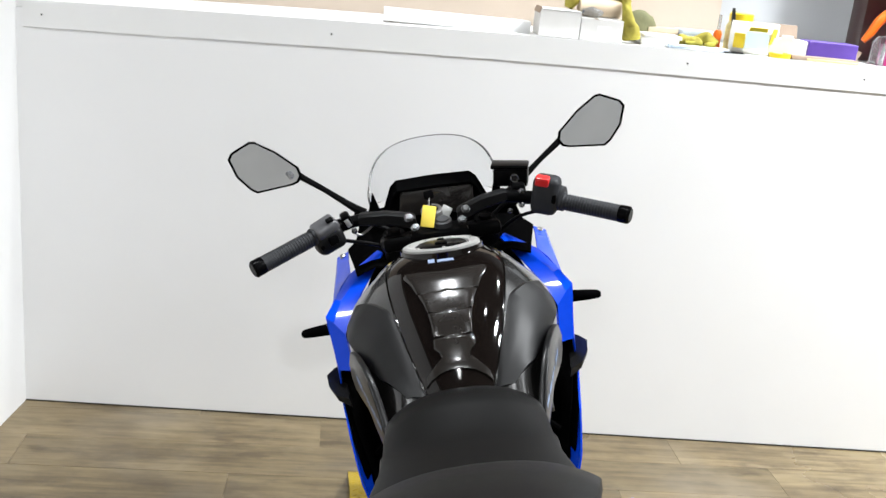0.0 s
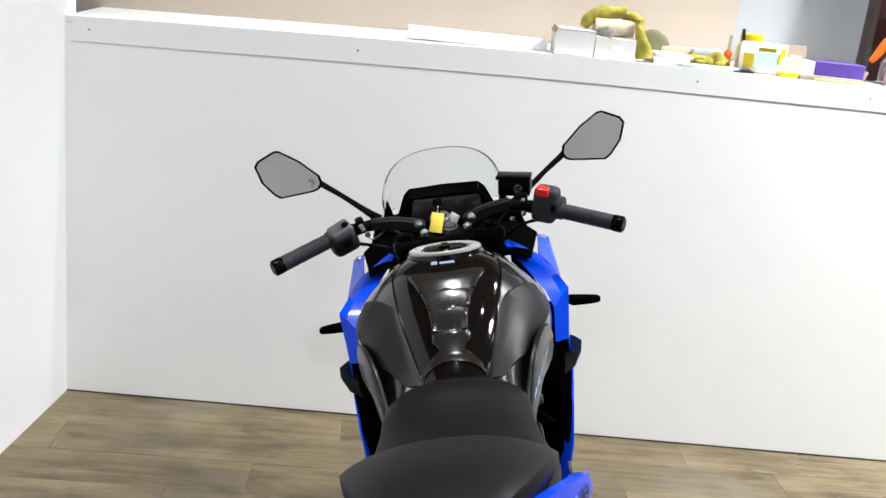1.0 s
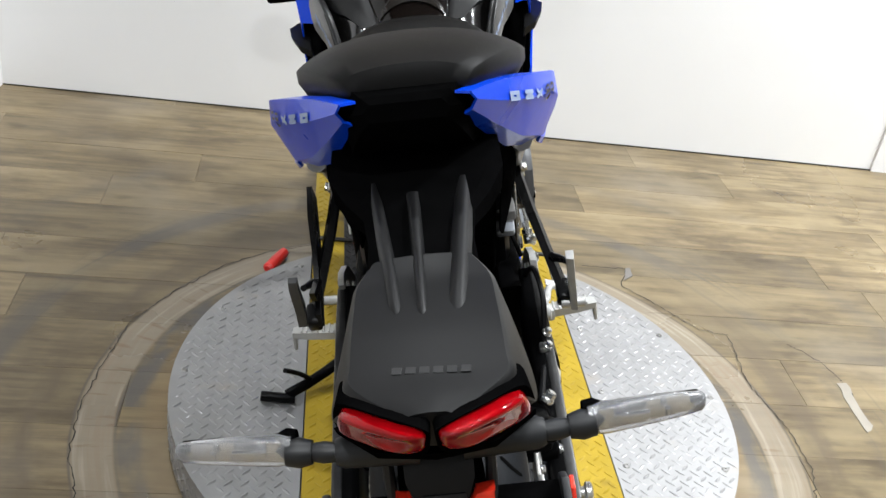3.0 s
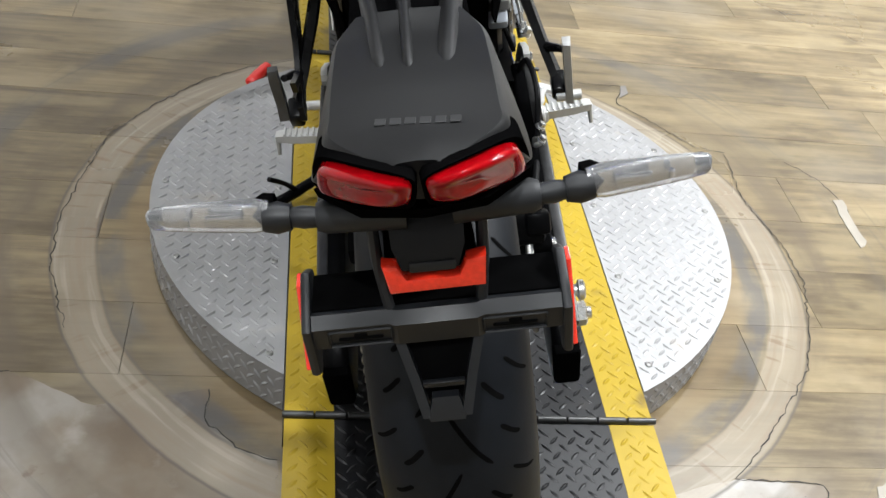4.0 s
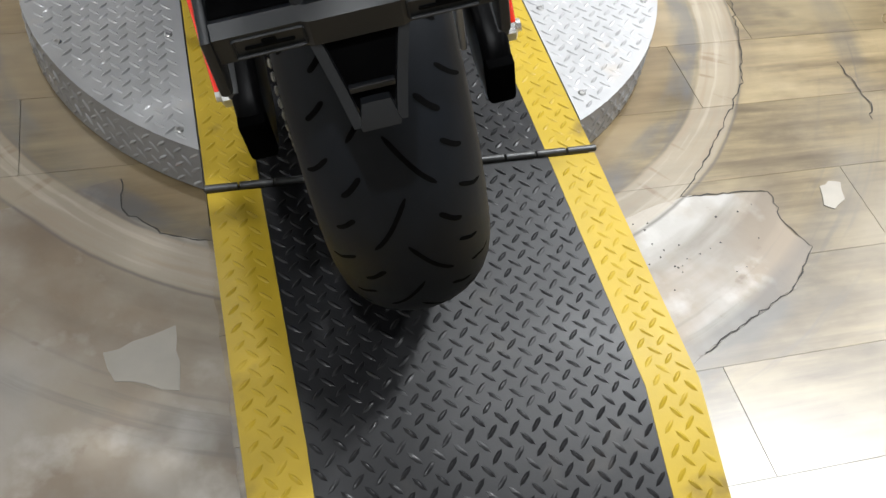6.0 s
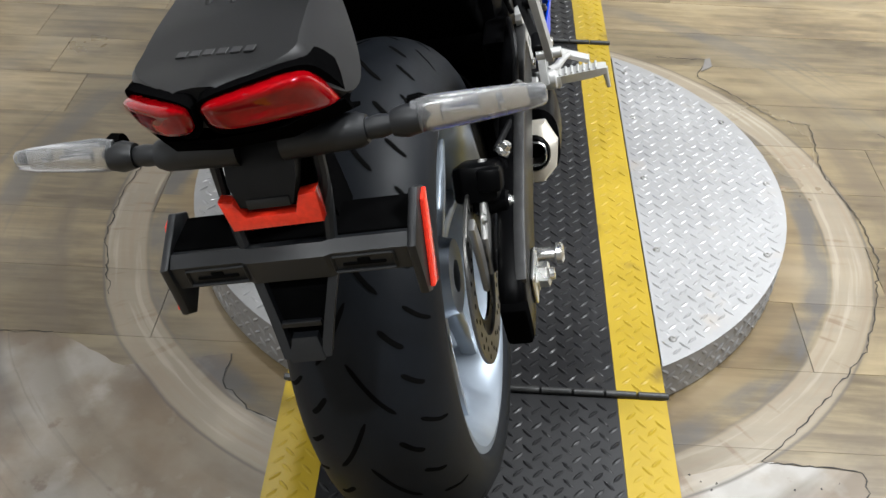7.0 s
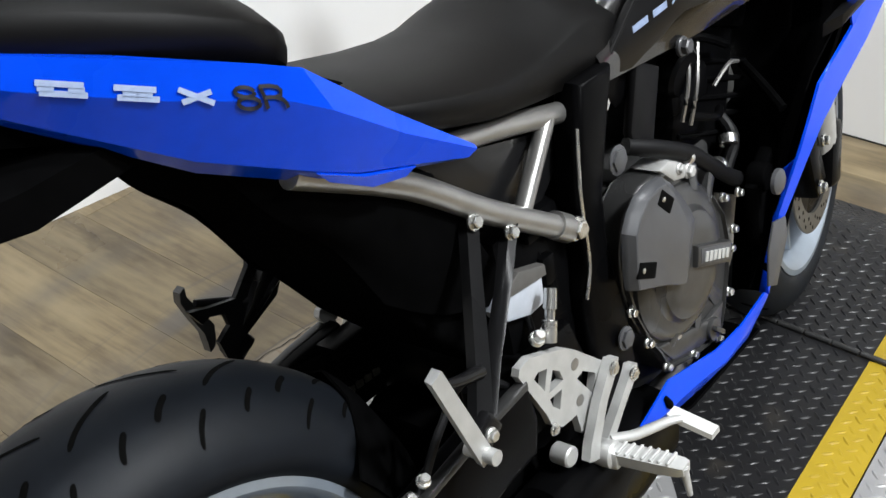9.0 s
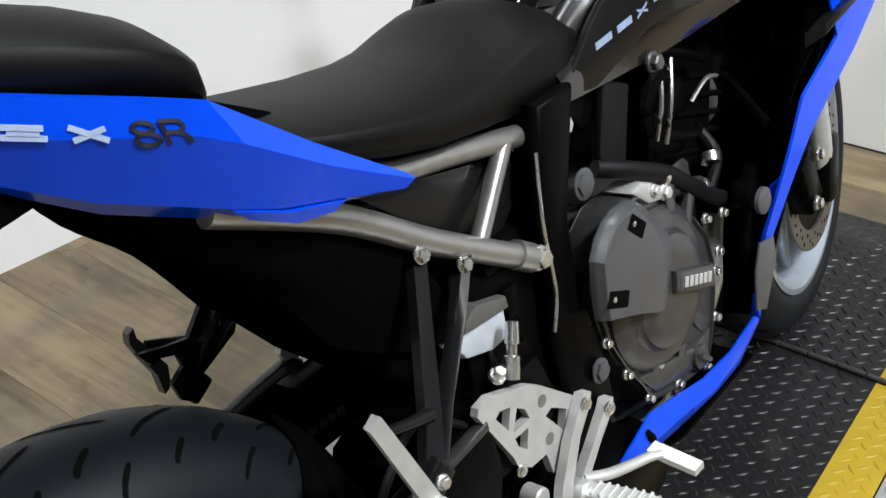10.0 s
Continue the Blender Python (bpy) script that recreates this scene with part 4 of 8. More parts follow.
both("fender_side", lambda: sheet([[(0.100, 0.15, 0.83), (0.106, 0.19, 0.765), (0.104, 0.245, 0.705), (0.100, 0.29, 0.62)], [(0.122, 0.22, 0.80), (0.126, 0.25, 0.74), (0.120, 0.30, 0.665), (0.108, 0.36, 0.57)], [(0.128, 0.36, 0.73), (0.128, 0.39, 0.67), (0.124, 0.42, 0.61), (0.112, 0.47, 0.53)]], 0.003, 4), M_BLACKP, bike)

# tail: upper end, bridge arm, lamp cover
part("upper_tail", loft([[(x * w, y, z0 + (z1 - z0) * f) for x, f in ((-1, 0.55), (-0.9, 0.0), (0.9, 0.0), (1, 0.55), (0.82, 1.0), (-0.82, 1.0))] for y, w, z0, z1 in ((0.20, 0.090, 0.86, 0.945), (0.08, 0.082, 0.870, 0.962), (0.02, 0.074, 0.890, 0.972), (-0.02, 0.066, 0.918, 0.978), (-0.038, 0.056, 0.938, 0.978), (-0.046, 0.044, 0.952, 0.972))]), M_BLACKP, bike, "black end of the upper tail", 25)
bridge = group_part("tail_bridge")


def droop(bm, dx=0.0):
    """The rear of the tail sits lower and further in than its root."""
    for v in bm.verts:
        k = min(max(-v.co.y / 0.18, 0.0), 1.0)
        v.co += Vector((dx + 0.002 * k, 0.015 * k, -0.007 * k))
    return bm


def sink(bm):
    """The lamp unit sits lower and further in."""
    bmesh.ops.translate(bm, vec=(0.002, 0.024, -0.012), verts=bm.verts[:])
    return bm



part("bridge_arm", droop(loft([[(x * w, y, z1 + (z0 - z1) * f) for x, f in ((-1, 0.2), (-0.85, 0.0), (0.85, 0.0), (1, 0.2), (0.97, 0.85), (0.7, 1), (-0.7, 1), (-0.97, 0.85))] for y, w, z0, z1 in ((0.18, 0.094, 0.840, 0.885), (0.10, 0.096, 0.842, 0.880), (0.01, 0.096, 0.828, 0.874), (-0.04, 0.078, 0.831, 0.868), (-0.078, 0.058, 0.835, 0.864), (-0.13, 0.053, 0.840, 0.860), (-0.21, 0.056, 0.815, 0.855))])), M_BLACKP, bridge, "black fluted arm of the tail")
for xa_, xb_, ya_, wf in ((-0.054, -0.024, 0.067, 1.0), (-0.005, -0.002, -0.043, 0.8), (0.058, 0.027, 0.071, 1.35)):
    part("flute", droop(loft([[(xa_ + (xb_ - xa_) * f + dx * wf * (1.1 - 0.3 * f), ya_ + (-0.276 - ya_) * f, z + dz * h) for dx, dz in ((-0.009, -0.006), (-0.006, 0.002), (-0.002, 0.0055), (0.002, 0.0055), (0.006, 0.002), (0.009, -0.006))] for f, z, h in ((0, 0.868, 0.3), (0.1, 0.868, 0.9), (0.4, 0.864, 1), (0.75, 0.862, 1), (0.9, 0.8595, 0.8), (1, 0.853, 0.3))])), M_TAIL, bridge, "grey raised flute", 75)
COVER = [(-0.1552, 0.0494, 0.8564, 0.0532, 0.8464, 0.8244), (-0.1858, 0.0646, 0.8516, 0.0693, 0.8326, 0.8066), (-0.2254, 0.0674, 0.8508, 0.0845, 0.7988, 0.7808), (-0.265, 0.0684, 0.85, 0.0921, 0.781, 0.767), (-0.301, 0.0689, 0.847, 0.0893, 0.788, 0.773), (-0.325, 0.0684, 0.845, 0.076, 0.811, 0.791), (-0.349, 0.0494, 0.845, 0.0532, 0.827, 0.807), (-0.373, 0.0228, 0.845, 0.0256, 0.833, 0.816)]
cover_rings = [[(x + 0.002, y, z) for x, z in ((-wb, zm), (-wt - 0.0015, zt - 0.006), (-wt + 0.003, zt - 0.001), (-wt * 0.55, zt + 0.002), (0, zt + 0.003), (wt * 0.55, zt + 0.002), (wt - 0.003, zt - 0.001), (wt + 0.0015, zt - 0.006), (wb, zm), (wb * 0.8, zb), (0, zb - 0.003), (-wb * 0.8, zb))] for y, wt, zt, wb, zm, zb in COVER]
part("lamp_cover", loft(list(zip(*[catmull(c, 4) for c in zip(*cover_rings)]))), M_TAIL, bridge, "dark grey tail lamp cover", 30)


M_EMBOSS = mat("embossed_grey", (0.010, 0.010, 0.0105), 0.5, vary=0.1)
parts("embossed_mark", [rbox((-0.024 + 0.0115 * i, -0.318 - 0.0010 * i, 0.8482), (0.0085, 0.009, 0.0012), 0.0004, (0, 0, -6), 1) for i in range(6)], M_EMBOSS, bridge)


def tail_lens():
    o = [(0.003, -0.407, 0.846), (0.010, -0.408, 0.853), (0.045, -0.384, 0.850), (0.068, -0.362, 0.844), (0.077, -0.348, 0.832), (0.083, -0.326, 0.802), (0.080, -0.322, 0.790), (0.061, -0.345, 0.798), (0.027, -0.386, 0.817), (0.007, -0.401, 0.828)]
    c = Vector((0.049, -0.370, 0.826))
    o = [c.lerp(Vector(p), 0.96) + Vector((0.001, -0.006, 0.001)) for p in o]
    back = [Vector(p) + Vector((-0.004, 0.02, 0)) for p in o]
    bulge = Vector((0.006, -0.012, 0.004))
    rings = [[c.lerp(p, k) + bulge * g for p in o] for k, g in ((0.96, 0.3), (0.88, 0.62), (0.74, 0.85), (0.5, 0.97), (0.22, 1.0))]
    return loft([catmull(r + [r[0]], 3)[:-1] for r in [back, o] + rings])


def lens_bezel():
    """A thin dark surround that stands round the lens."""
    o = [(0.002, -0.405, 0.849), (0.010, -0.406, 0.857), (0.046, -0.382, 0.855), (0.070, -0.360, 0.849), (0.081, -0.345, 0.836), (0.088, -0.323, 0.803), (0.084, -0.318, 0.786), (0.063, -0.341, 0.793), (0.027, -0.383, 0.812), (0.006, -0.399, 0.824)]
    front = [Vector(p) + Vector((0, -0.004, 0)) for p in o]
    back = [Vector(p) + Vector((-0.003, 0.026, 0.0)) for p in o]
    return loft([catmull(r + [r[0]], 3)[:-1] for r in (back, front)])


for f in (lambda b: b, flip):
    part("tail_lamp", sink(f(tail_lens())), M_RED, bridge, "red tail lamp lens", 75)
for f in (lambda b: b, flip):
    part("lens_bezel", sink(f(lens_bezel())), M_BLACKP, bridge, "black lens surround", 60)
part("lamp_frame", sink(loft([[(-0.088, y, 0.800 - d), (-0.05, y - 0.045, 0.808 - d), (0, y - 0.058, 0.812 - d), (0.05, y - 0.045, 0.808 - d), (0.088, y, 0.800 - d), (0.07, y + 0.06, 0.77 - d), (-0.07, y + 0.06, 0.77 - d)] for y, d in ((-0.335, 0.0), (-0.322, 0.018), (-0.30, 0.028))])), M_BLACKP, bridge)

# rear turn signals
def seat_signal(bm):
    for v in bm.verts:
        v.co = Vector((v.co.x * 0.975 + 0.004, v.co.y - 0.008, v.co.z - 0.003))
    return bm


for s in (1, -1):
    sig = group_part("turn_signal", bike, "clear rear turn signal on a black stalk")
    f = (lambda b: seat_signal(b)) if s > 0 else (lambda b: seat_signal(flip(b)))
    part("stalk", f(join(stack((0.020, -0.292, 0.752), (0.096, -0.292, 0.754), [(0, 0.0165), (0.9, 0.0150), (1, 0.012)], 20), stack((0.096, -0.292, 0.754), (0.120, -0.290, 0.755), [(0, 0.009), (0.5, 0.010), (1, 0.008)], 16), stack((0.118, -0.290, 0.755), (0.142, -0.289, 0.756), [(0, 0.011), (0.5, 0.014), (1, 0.012)], 16))), M_HOLD, sig)
    secs = ((0.136, 0.0135, 0.010), (0.152, 0.0165, 0.012), (0.185, 0.0150, 0.011), (0.225, 0.0125, 0.009), (0.244, 0.0100, 0.007), (0.2475, 0.0070, 0.004))
    part("lens", f(loft([[(x, -0.287 + 0.016 * (x - 0.136) / 0.11 + d * math.cos(w) * (1.0 if math.cos(w) < 0 else 1.1), 0.757 - 0.004 * (x - 0.136) / 0.11 + h * math.sin(w)) for w in np.linspace(0, 2 * math.pi, 14, endpoint=False)] for x, h, d in secs])), M_CLEAR, sig, "clear ribbed lens", 40)
    part("housing", f(loft([[(x, -0.277 + 0.016 * (x - 0.136) / 0.11 + d * math.cos(w), 0.757 - 0.004 * (x - 0.136) / 0.11 + (h - 0.0004) * math.sin(w)) for w in np.linspace(0, 2 * math.pi, 14, endpoint=False)] for x, h, d in ((0.132, 0.0140, 0.010), (0.142, 0.0150, 0.011), (0.152, 0.0085, 0.009), (0.200, 0.0068, 0.007), (0.243, 0.0050, 0.004))])), M_BLACKP, sig)
    part("bulb", f(join(rbox((0.176, -0.2860, 0.756), (0.034, 0.006, 0.012), 0.003), rbox((0.210, -0.2815, 0.755), (0.006, 0.006, 0.009), 0.002))), M_CHROME, sig)
    part("reflector_plate", f(rbox((0.188, -0.2770, 0.7555), (0.088, 0.003, 0.016), 0.001, (0, 0, 8.3))), M_CHROME, sig)

# plate holder
holder = group_part("plate_holder", bike, "black number plate holder")
part("holder_arm", loft([[(-w, y, z), (w, y, z), (w * 0.9, y + 0.06, z - 0.012), (-w * 0.9, y + 0.06, z - 0.012)] for y, z, w in ((-0.300, 0.775, 0.036), (-0.290, 0.73, 0.038), (-0.286, 0.68, 0.042), (-0.286, 0.645, 0.045), (-0.296, 0.625, 0.040))]), M_BLACKP, holder)
part("plate_lamp", join(loft([[(-w, -0.300 - d, z), (w, -0.300 - d, z), (w * 0.9, -0.27, z), (-w * 0.9, -0.27, z)] for z, w, d in ((0.762, 0.024, -0.014), (0.748, 0.032, 0.004), (0.724, 0.031, 0.020), (0.704, 0.024, 0.026), (0.699, 0.022, 0.020))])), M_TAIL, holder, "black plate lamp housing", 25)
part("plate_lamp_face", rbox((0.002, -0.3245, 0.706), (0.040, 0.005, 0.010), 0.002, (-12, 0, 0)), M_HOLD, holder)
part("reflector", prism([(-0.041, 0.714), (-0.028, 0.712), (-0.021, 0.696), (0.024, 0.696), (0.031, 0.713), (0.048, 0.716), (0.046, 0.683), (-0.037, 0.682)], -0.330, -0.316, 0.002, "y"), M_REFLEX, holder, "red U-shaped reflector")
bar = join(loft([[(x, -0.318 - 0.004 * e, 0.655 + 0.001 * e), (x, -0.330 - 0.003 * e, 0.648), (x, -0.327 - 0.003 * e, 0.622), (x, -0.318, 0.616), (x, -0.306, 0.618), (x, -0.306, 0.652)] for x, e in ((-0.117, 0), (-0.042, 0), (-0.036, 1), (0.036, 1), (0.042, 0), (0.117, 0))]))
part("holder_bar", bar, M_HOLD, holder, "dark grey crossbar with slots", 25)
for s in (1, -1):
    part("slot_frame", join(*[rbox((s * 0.069, -0.3295, 0.6350 + dz), (0.056, 0.0035, 0.0022), 0.001, (6, 0, 0), 1) for dz in (-0.0085, 0.0085)], *[rbox((s * 0.069 + dx, -0.3295, 0.6350), (0.0022, 0.0035, 0.019), 0.001, (6, 0, 0), 1) for dx in (-0.028, 0.028)]), M_HOLD, holder)
    # near-black bars on the uncut crossbar stand in for the slots' shade
    part("slot", join(rbox((s * 0.069, -0.3290, 0.6335), (0.040, 0.0025, 0.0035), 0.001, (6, 0, 0), 1), rbox((s * 0.069, -0.3290, 0.6365), (0.012, 0.0025, 0.006), 0.001, (6, 0, 0), 1)), M_RECESS_SHADE, holder)
    part("holder_strut", tube([(s * 0.047, -0.294, 0.735), (s * 0.046, -0.302, 0.695), (s * 0.041, -0.314, 0.652)], 0.0055, 8), M_HOLD, holder)
    part("side_wing", prism([(-0.334, 0.650), (-0.280, 0.674), (-0.258, 0.660), (-0.266, 0.612), (-0.318, 0.584), (-0.332, 0.594)], s * 0.111, s * 0.120, 0.003), M_HOLD, holder)
    part("side_reflector", prism([(-0.286, 0.664), (-0.270, 0.666), (-0.310, 0.590), (-0.326, 0.596)], s * 0.120, s * 0.125, 0.0015), M_REFLEX, holder, "red side reflector")
    part("tongue_rail", loft([[(s * (x - 0.0045), y, z), (s * (x + 0.0045), y, z), (s * (x + 0.0045), y + 0.010, z), (s * (x - 0.0045), y + 0.010, z)] for x, y, z in ((0.036, -0.326, 0.622), (0.026, -0.345, 0.588), (0.018, -0.363, 0.556))]), M_HOLD, holder)
part("tongue_plate", join(loft([[(-w, y, z), (w, y, z), (w, y + 0.008, z), (-w, y + 0.008, z)] for y, z, w in ((-0.354, 0.573, 0.012), (-0.364, 0.556, 0.017), (-0.365, 0.553, 0.016))]), rbox((0, -0.347, 0.585), (0.038, 0.006, 0.006), 0.001)), M_HOLD, holder)
# black sheet fills the open frame, painted as the shade behind the opening
part("tongue_web", loft([[(-w, y, z), (w, y, z), (w, y + 0.004, z), (-w, y + 0.004, z)] for y, z, w in ((-0.318, 0.620, 0.034), (-0.336, 0.590, 0.026), (-0.348, 0.565, 0.018))]), M_BLACKP, holder)
part("holder_flange", rbox((0, -0.287, 0.652), (0.236, 0.050, 0.008), 0.003), M_BLACKP, holder)

# seats
def seat_shell(stations, under, n=9):
    """Rings across a seat: (y, half width, crown height, shoulder drop, edge height)."""
    rings = []
    for y, w, zt, drop, ze in stations:
        half_ = [(w * math.sin(u * math.pi / 2) ** 0.85, zt - drop * (1 - math.cos(u * math.pi / 2) ** 1.6)) for u in np.linspace(0, 1, n)]
        right = [(x, y, z) for x, z in half_] + [(w * 1.0, y, (zt - drop + ze) / 2), (w * 0.94, y, ze), (w * 0.5, y, ze - under), (0, y, ze - under)]
        rings.append(right + [(-x, y_, z) for x, y_, z in right[-2:0:-1]])
    return loft(rings)


def shift_seat(bm):
    for v in bm.verts:
        v.co.x = v.co.x * 0.955 + 0.003
    return bm


part("pillion_seat", shift_seat(seat_shell([(-0.022, 0.060, 0.985, 0.012, 0.972), (-0.012, 0.072, 1.000, 0.014, 0.966), (0.02, 0.090, 1.003, 0.020, 0.952), (0.08, 0.116, 0.998, 0.030, 0.930), (0.14, 0.136, 0.984, 0.036, 0.912), (0.19, 0.147, 0.966, 0.038, 0.899), (0.222, 0.140, 0.950, 0.036, 0.889), (0.246, 0.118, 0.930, 0.030, 0.875), (0.262, 0.092, 0.905, 0.024, 0.862), (0.27, 0.07, 0.885, 0.02, 0.85)], 0.02)), M_SEAT, bike, "black vinyl pillion seat", 50)
part("rider_seat", seat_shell([(0.225, 0.125, 0.858, 0.020, 0.82), (0.26, 0.135, 0.852, 0.022, 0.81), (0.32, 0.150, 0.838, 0.026, 0.792), (0.39, 0.156, 0.825, 0.030, 0.768), (0.46, 0.150, 0.814, 0.034, 0.748), (0.53, 0.138, 0.808, 0.034, 0.735), (0.58, 0.132, 0.811, 0.034, 0.728), (0.62, 0.130, 0.824, 0.040, 0.722), (0.645, 0.128, 0.831, 0.046, 0.718), (0.68, 0.126, 0.826, 0.048, 0.714), (0.71, 0.122, 0.812, 0.042, 0.712), (0.75, 0.112, 0.792, 0.036, 0.710)], 0.02, 11), M_SEAT, bike, "black vinyl rider seat", 60)


# blue tail panels
def tail_panel():
    top = [(0.066, -0.048, 0.977), (0.098, 0.02, 0.958), (0.138, 0.10, 0.930), (0.172, 0.175, 0.902), (0.180, 0.205, 0.889), (0.184, 0.28, 0.826), (0.190, 0.362, 0.764)]
    mid = [(0.072, -0.044, 0.966), (0.106, 0.03, 0.930), (0.144, 0.11, 0.896), (0.178, 0.19, 0.868), (0.186, 0.22, 0.850), (0.189, 0.285, 0.805), (0.191, 0.364, 0.759)]
    low = [(0.066, -0.036, 0.952), (0.096, 0.045, 0.896), (0.128, 0.125, 0.842), (0.160, 0.21, 0.800), (0.168, 0.245, 0.785), (0.178, 0.30, 0.770), (0.187, 0.355, 0.754)]
    under = [(0.055, -0.030, 0.944), (0.080, 0.055, 0.884), (0.108, 0.135, 0.826), (0.140, 0.22, 0.784), (0.150, 0.255, 0.772), (0.162, 0.305, 0.762), (0.175, 0.350, 0.752)]
    inn = [(0.050, -0.040, 0.976), (0.080, 0.015, 0.962), (0.118, 0.095, 0.934), (0.150, 0.17, 0.904), (0.156, 0.20, 0.891), (0.162, 0.275, 0.828), (0.176, 0.355, 0.764)]
    return sheet([inn, top, mid, low, under], 0.003)


for s, panel in zip((1, -1), both("tail_panel", tail_panel, M_BLUE, bike, "glossy blue tail panel", 20)):
    pass
both("tail_fin", lambda: sheet([[(0.157, 0.210, 0.801), (0.166, 0.25, 0.782), (0.174, 0.30, 0.770)], [(0.154, 0.222, 0.788), (0.162, 0.258, 0.768), (0.169, 0.290, 0.764)]], 0.004), M_BLUE, bike, "blue lower lip of the tail")


def on_panel(y, z, out=0.0012):
    """A point on the right tail panel's flank."""
    ys = [0.02, 0.10, 0.175, 0.21]
    top = np.array([(0.098, 0.02, 0.958), (0.138, 0.10, 0.930), (0.172, 0.175, 0.902), (0.180, 0.205, 0.889)])
    mid = np.array([(0.106, 0.03, 0.930), (0.144, 0.11, 0.896), (0.178, 0.19, 0.868), (0.186, 0.22, 0.850)])
    low = np.array([(0.096, 0.045, 0.896), (0.128, 0.125, 0.842), (0.160, 0.21, 0.800), (0.168, 0.245, 0.785)])
    zt, zm, zl = (float(np.interp(y, c[:, 1], c[:, 2])) for c in (top, mid, low))
    xt, xm, xl = (float(np.interp(y, c[:, 1], c[:, 0])) for c in (top, mid, low))
    x = float(np.interp(z, [zl, zm, zt], [xl, xm, xt]))
    return Vector((x + out, y - out * 0.4, z))


def decal(strokes, w):
    """Flat marks along strokes of (y, z) on the panel."""
    bms = []
    for st in strokes:
        p = [on_panel(*q) for q in st]
        bm = bmesh.new()
        rows = []
        for i, q in enumerate(p):
            d = (p[min(i + 1, len(p) - 1)] - p[max(i - 1, 0)]).normalized()
            nrm = d.cross(Vector((0.93, -0.3, 0.2))).normalized() * w * 0.5
            rows.append((bm.verts.new(q + nrm), bm.verts.new(q - nrm)))
        for a, b in zip(rows, rows[1:]):
            bm.faces.new((a[0], a[1], b[1], b[0]))
        bms.append(bm)
    return join(*bms)


def line_pts(a, b, n=5):
    return [(a[0] + (b[0] - a[0]) * t, a[1] + (b[1] - a[1]) * t) for t in np.linspace(0, 1, n)]


def zline(y):
    return 0.905 - 0.42 * (y - 0.10)


def on_text(u, v):
    """A place in the black number mark, across and up."""
    return (0.1520 + 0.0325 * u + 0.003 * (1 - v), 0.8925 - 0.0095 * u - 0.0190 * (1 - v))


for name, st, w, m in (
    ("silver_mark", [line_pts((0.040, zline(0.040) + d), (0.066, zline(0.066) + d)) for d in (0.0036, -0.0036)] + [line_pts((0.040 + e, zline(0.040 + e)), (0.040 + e + 0.009, zline(0.040 + e + 0.009)), 3) for e in (0.0, 0.0165)], 0.0043, M_WHITED),
    ("silver_mark", [line_pts((0.082, zline(0.082) + d), (0.106, zline(0.106) + d)) for d in (0.0036, -0.0036)] + [line_pts((0.082 + e, zline(0.082 + e)), (0.082 + e + 0.009, zline(0.082 + e + 0.009)), 3) for e in (0.004, 0.012)], 0.0043, M_WHITED),
    ("silver_mark", [line_pts((0.119, zline(0.119) + 0.005), (0.139, zline(0.139) - 0.004)), line_pts((0.119, zline(0.119) - 0.005), (0.139, zline(0.139) + 0.005))], 0.0042, M_WHITED),
    ("black_mark", [[on_text(0.22 + 0.19 * math.cos(a), 0.76 + 0.21 * math.sin(a)) for a in np.linspace(0, 2 * math.pi, 15)], [on_text(0.22 + 0.22 * math.cos(a), 0.28 + 0.25 * math.sin(a)) for a in np.linspace(0, 2 * math.pi, 15)],
                    [on_text(0.57, 1.0), on_text(0.57, 0.5), on_text(0.57, 0.0)], [on_text(0.55, 0.98), on_text(0.78, 0.98), on_text(0.92, 0.92), on_text(0.96, 0.76), on_text(0.92, 0.58), on_text(0.78, 0.50), on_text(0.57, 0.50)], [on_text(0.78, 0.50), on_text(0.92, 0.38), on_text(0.97, 0.18), on_text(0.98, 0.0)]], 0.0030, M_BLACKD),
):
    b = decal(st, w)
    me_l = bpy.data.meshes.new("tmp")
    b.to_mesh(me_l)
    part(name, b, m, bike)
    b2 = bmesh.new()
    b2.from_mesh(me_l)
    bpy.data.meshes.remove(me_l)
    part(name, flip(b2), m, bike)

# sub-frame
frame_ = group_part("subframe", label="grey tubular rear subframe")
both("upper_tube", lambda: tube([(0.118, 0.30, 0.775), (0.118, 0.40, 0.742), (0.117, 0.47, 0.728), (0.117, 0.56, 0.708), (0.117, 0.638, 0.691)], 0.0125, 14), M_FRAME, frame_)
both("lower_tube", lambda: tube([(0.134, 0.20, 0.800), (0.136, 0.318, 0.737), (0.136, 0.42, 0.662), (0.136, 0.540, 0.584)], 0.0135, 14), M_FRAME, frame_)
both("brace_tube", lambda: tube([(0.120, 0.556, 0.706), (0.130, 0.476, 0.628)], 0.0105, 12), M_FRAME, frame_)
both("tube_collar", lambda: cyl((0.117, 0.618, 0.696), (0.117, 0.640, 0.690), 0.0155, n=16), M_FRAME, frame_)
both("tube_collar", lambda: cyl((0.136, 0.520, 0.598), (0.136, 0.543, 0.582), 0.0165, n=16), M_FRAME, frame_)
both("frame_bolt", lambda: bolt((0.122, 0.648, 0.690), (1, 0.0, 0), 0.011, 0.014), M_STEEL, frame_)
both("frame_bolt", lambda: bolt((0.142, 0.548, 0.581), (1, 0, 0), 0.011, 0.014), M_STEEL, frame_)
both("side_infill", lambda: prism([(0.36, 0.735), (0.56, 0.69), (0.60, 0.655), (0.53, 0.605), (0.45, 0.65)], 0.100, 0.108, 0.002), M_GREYP, frame_, "dark grey infill panel")
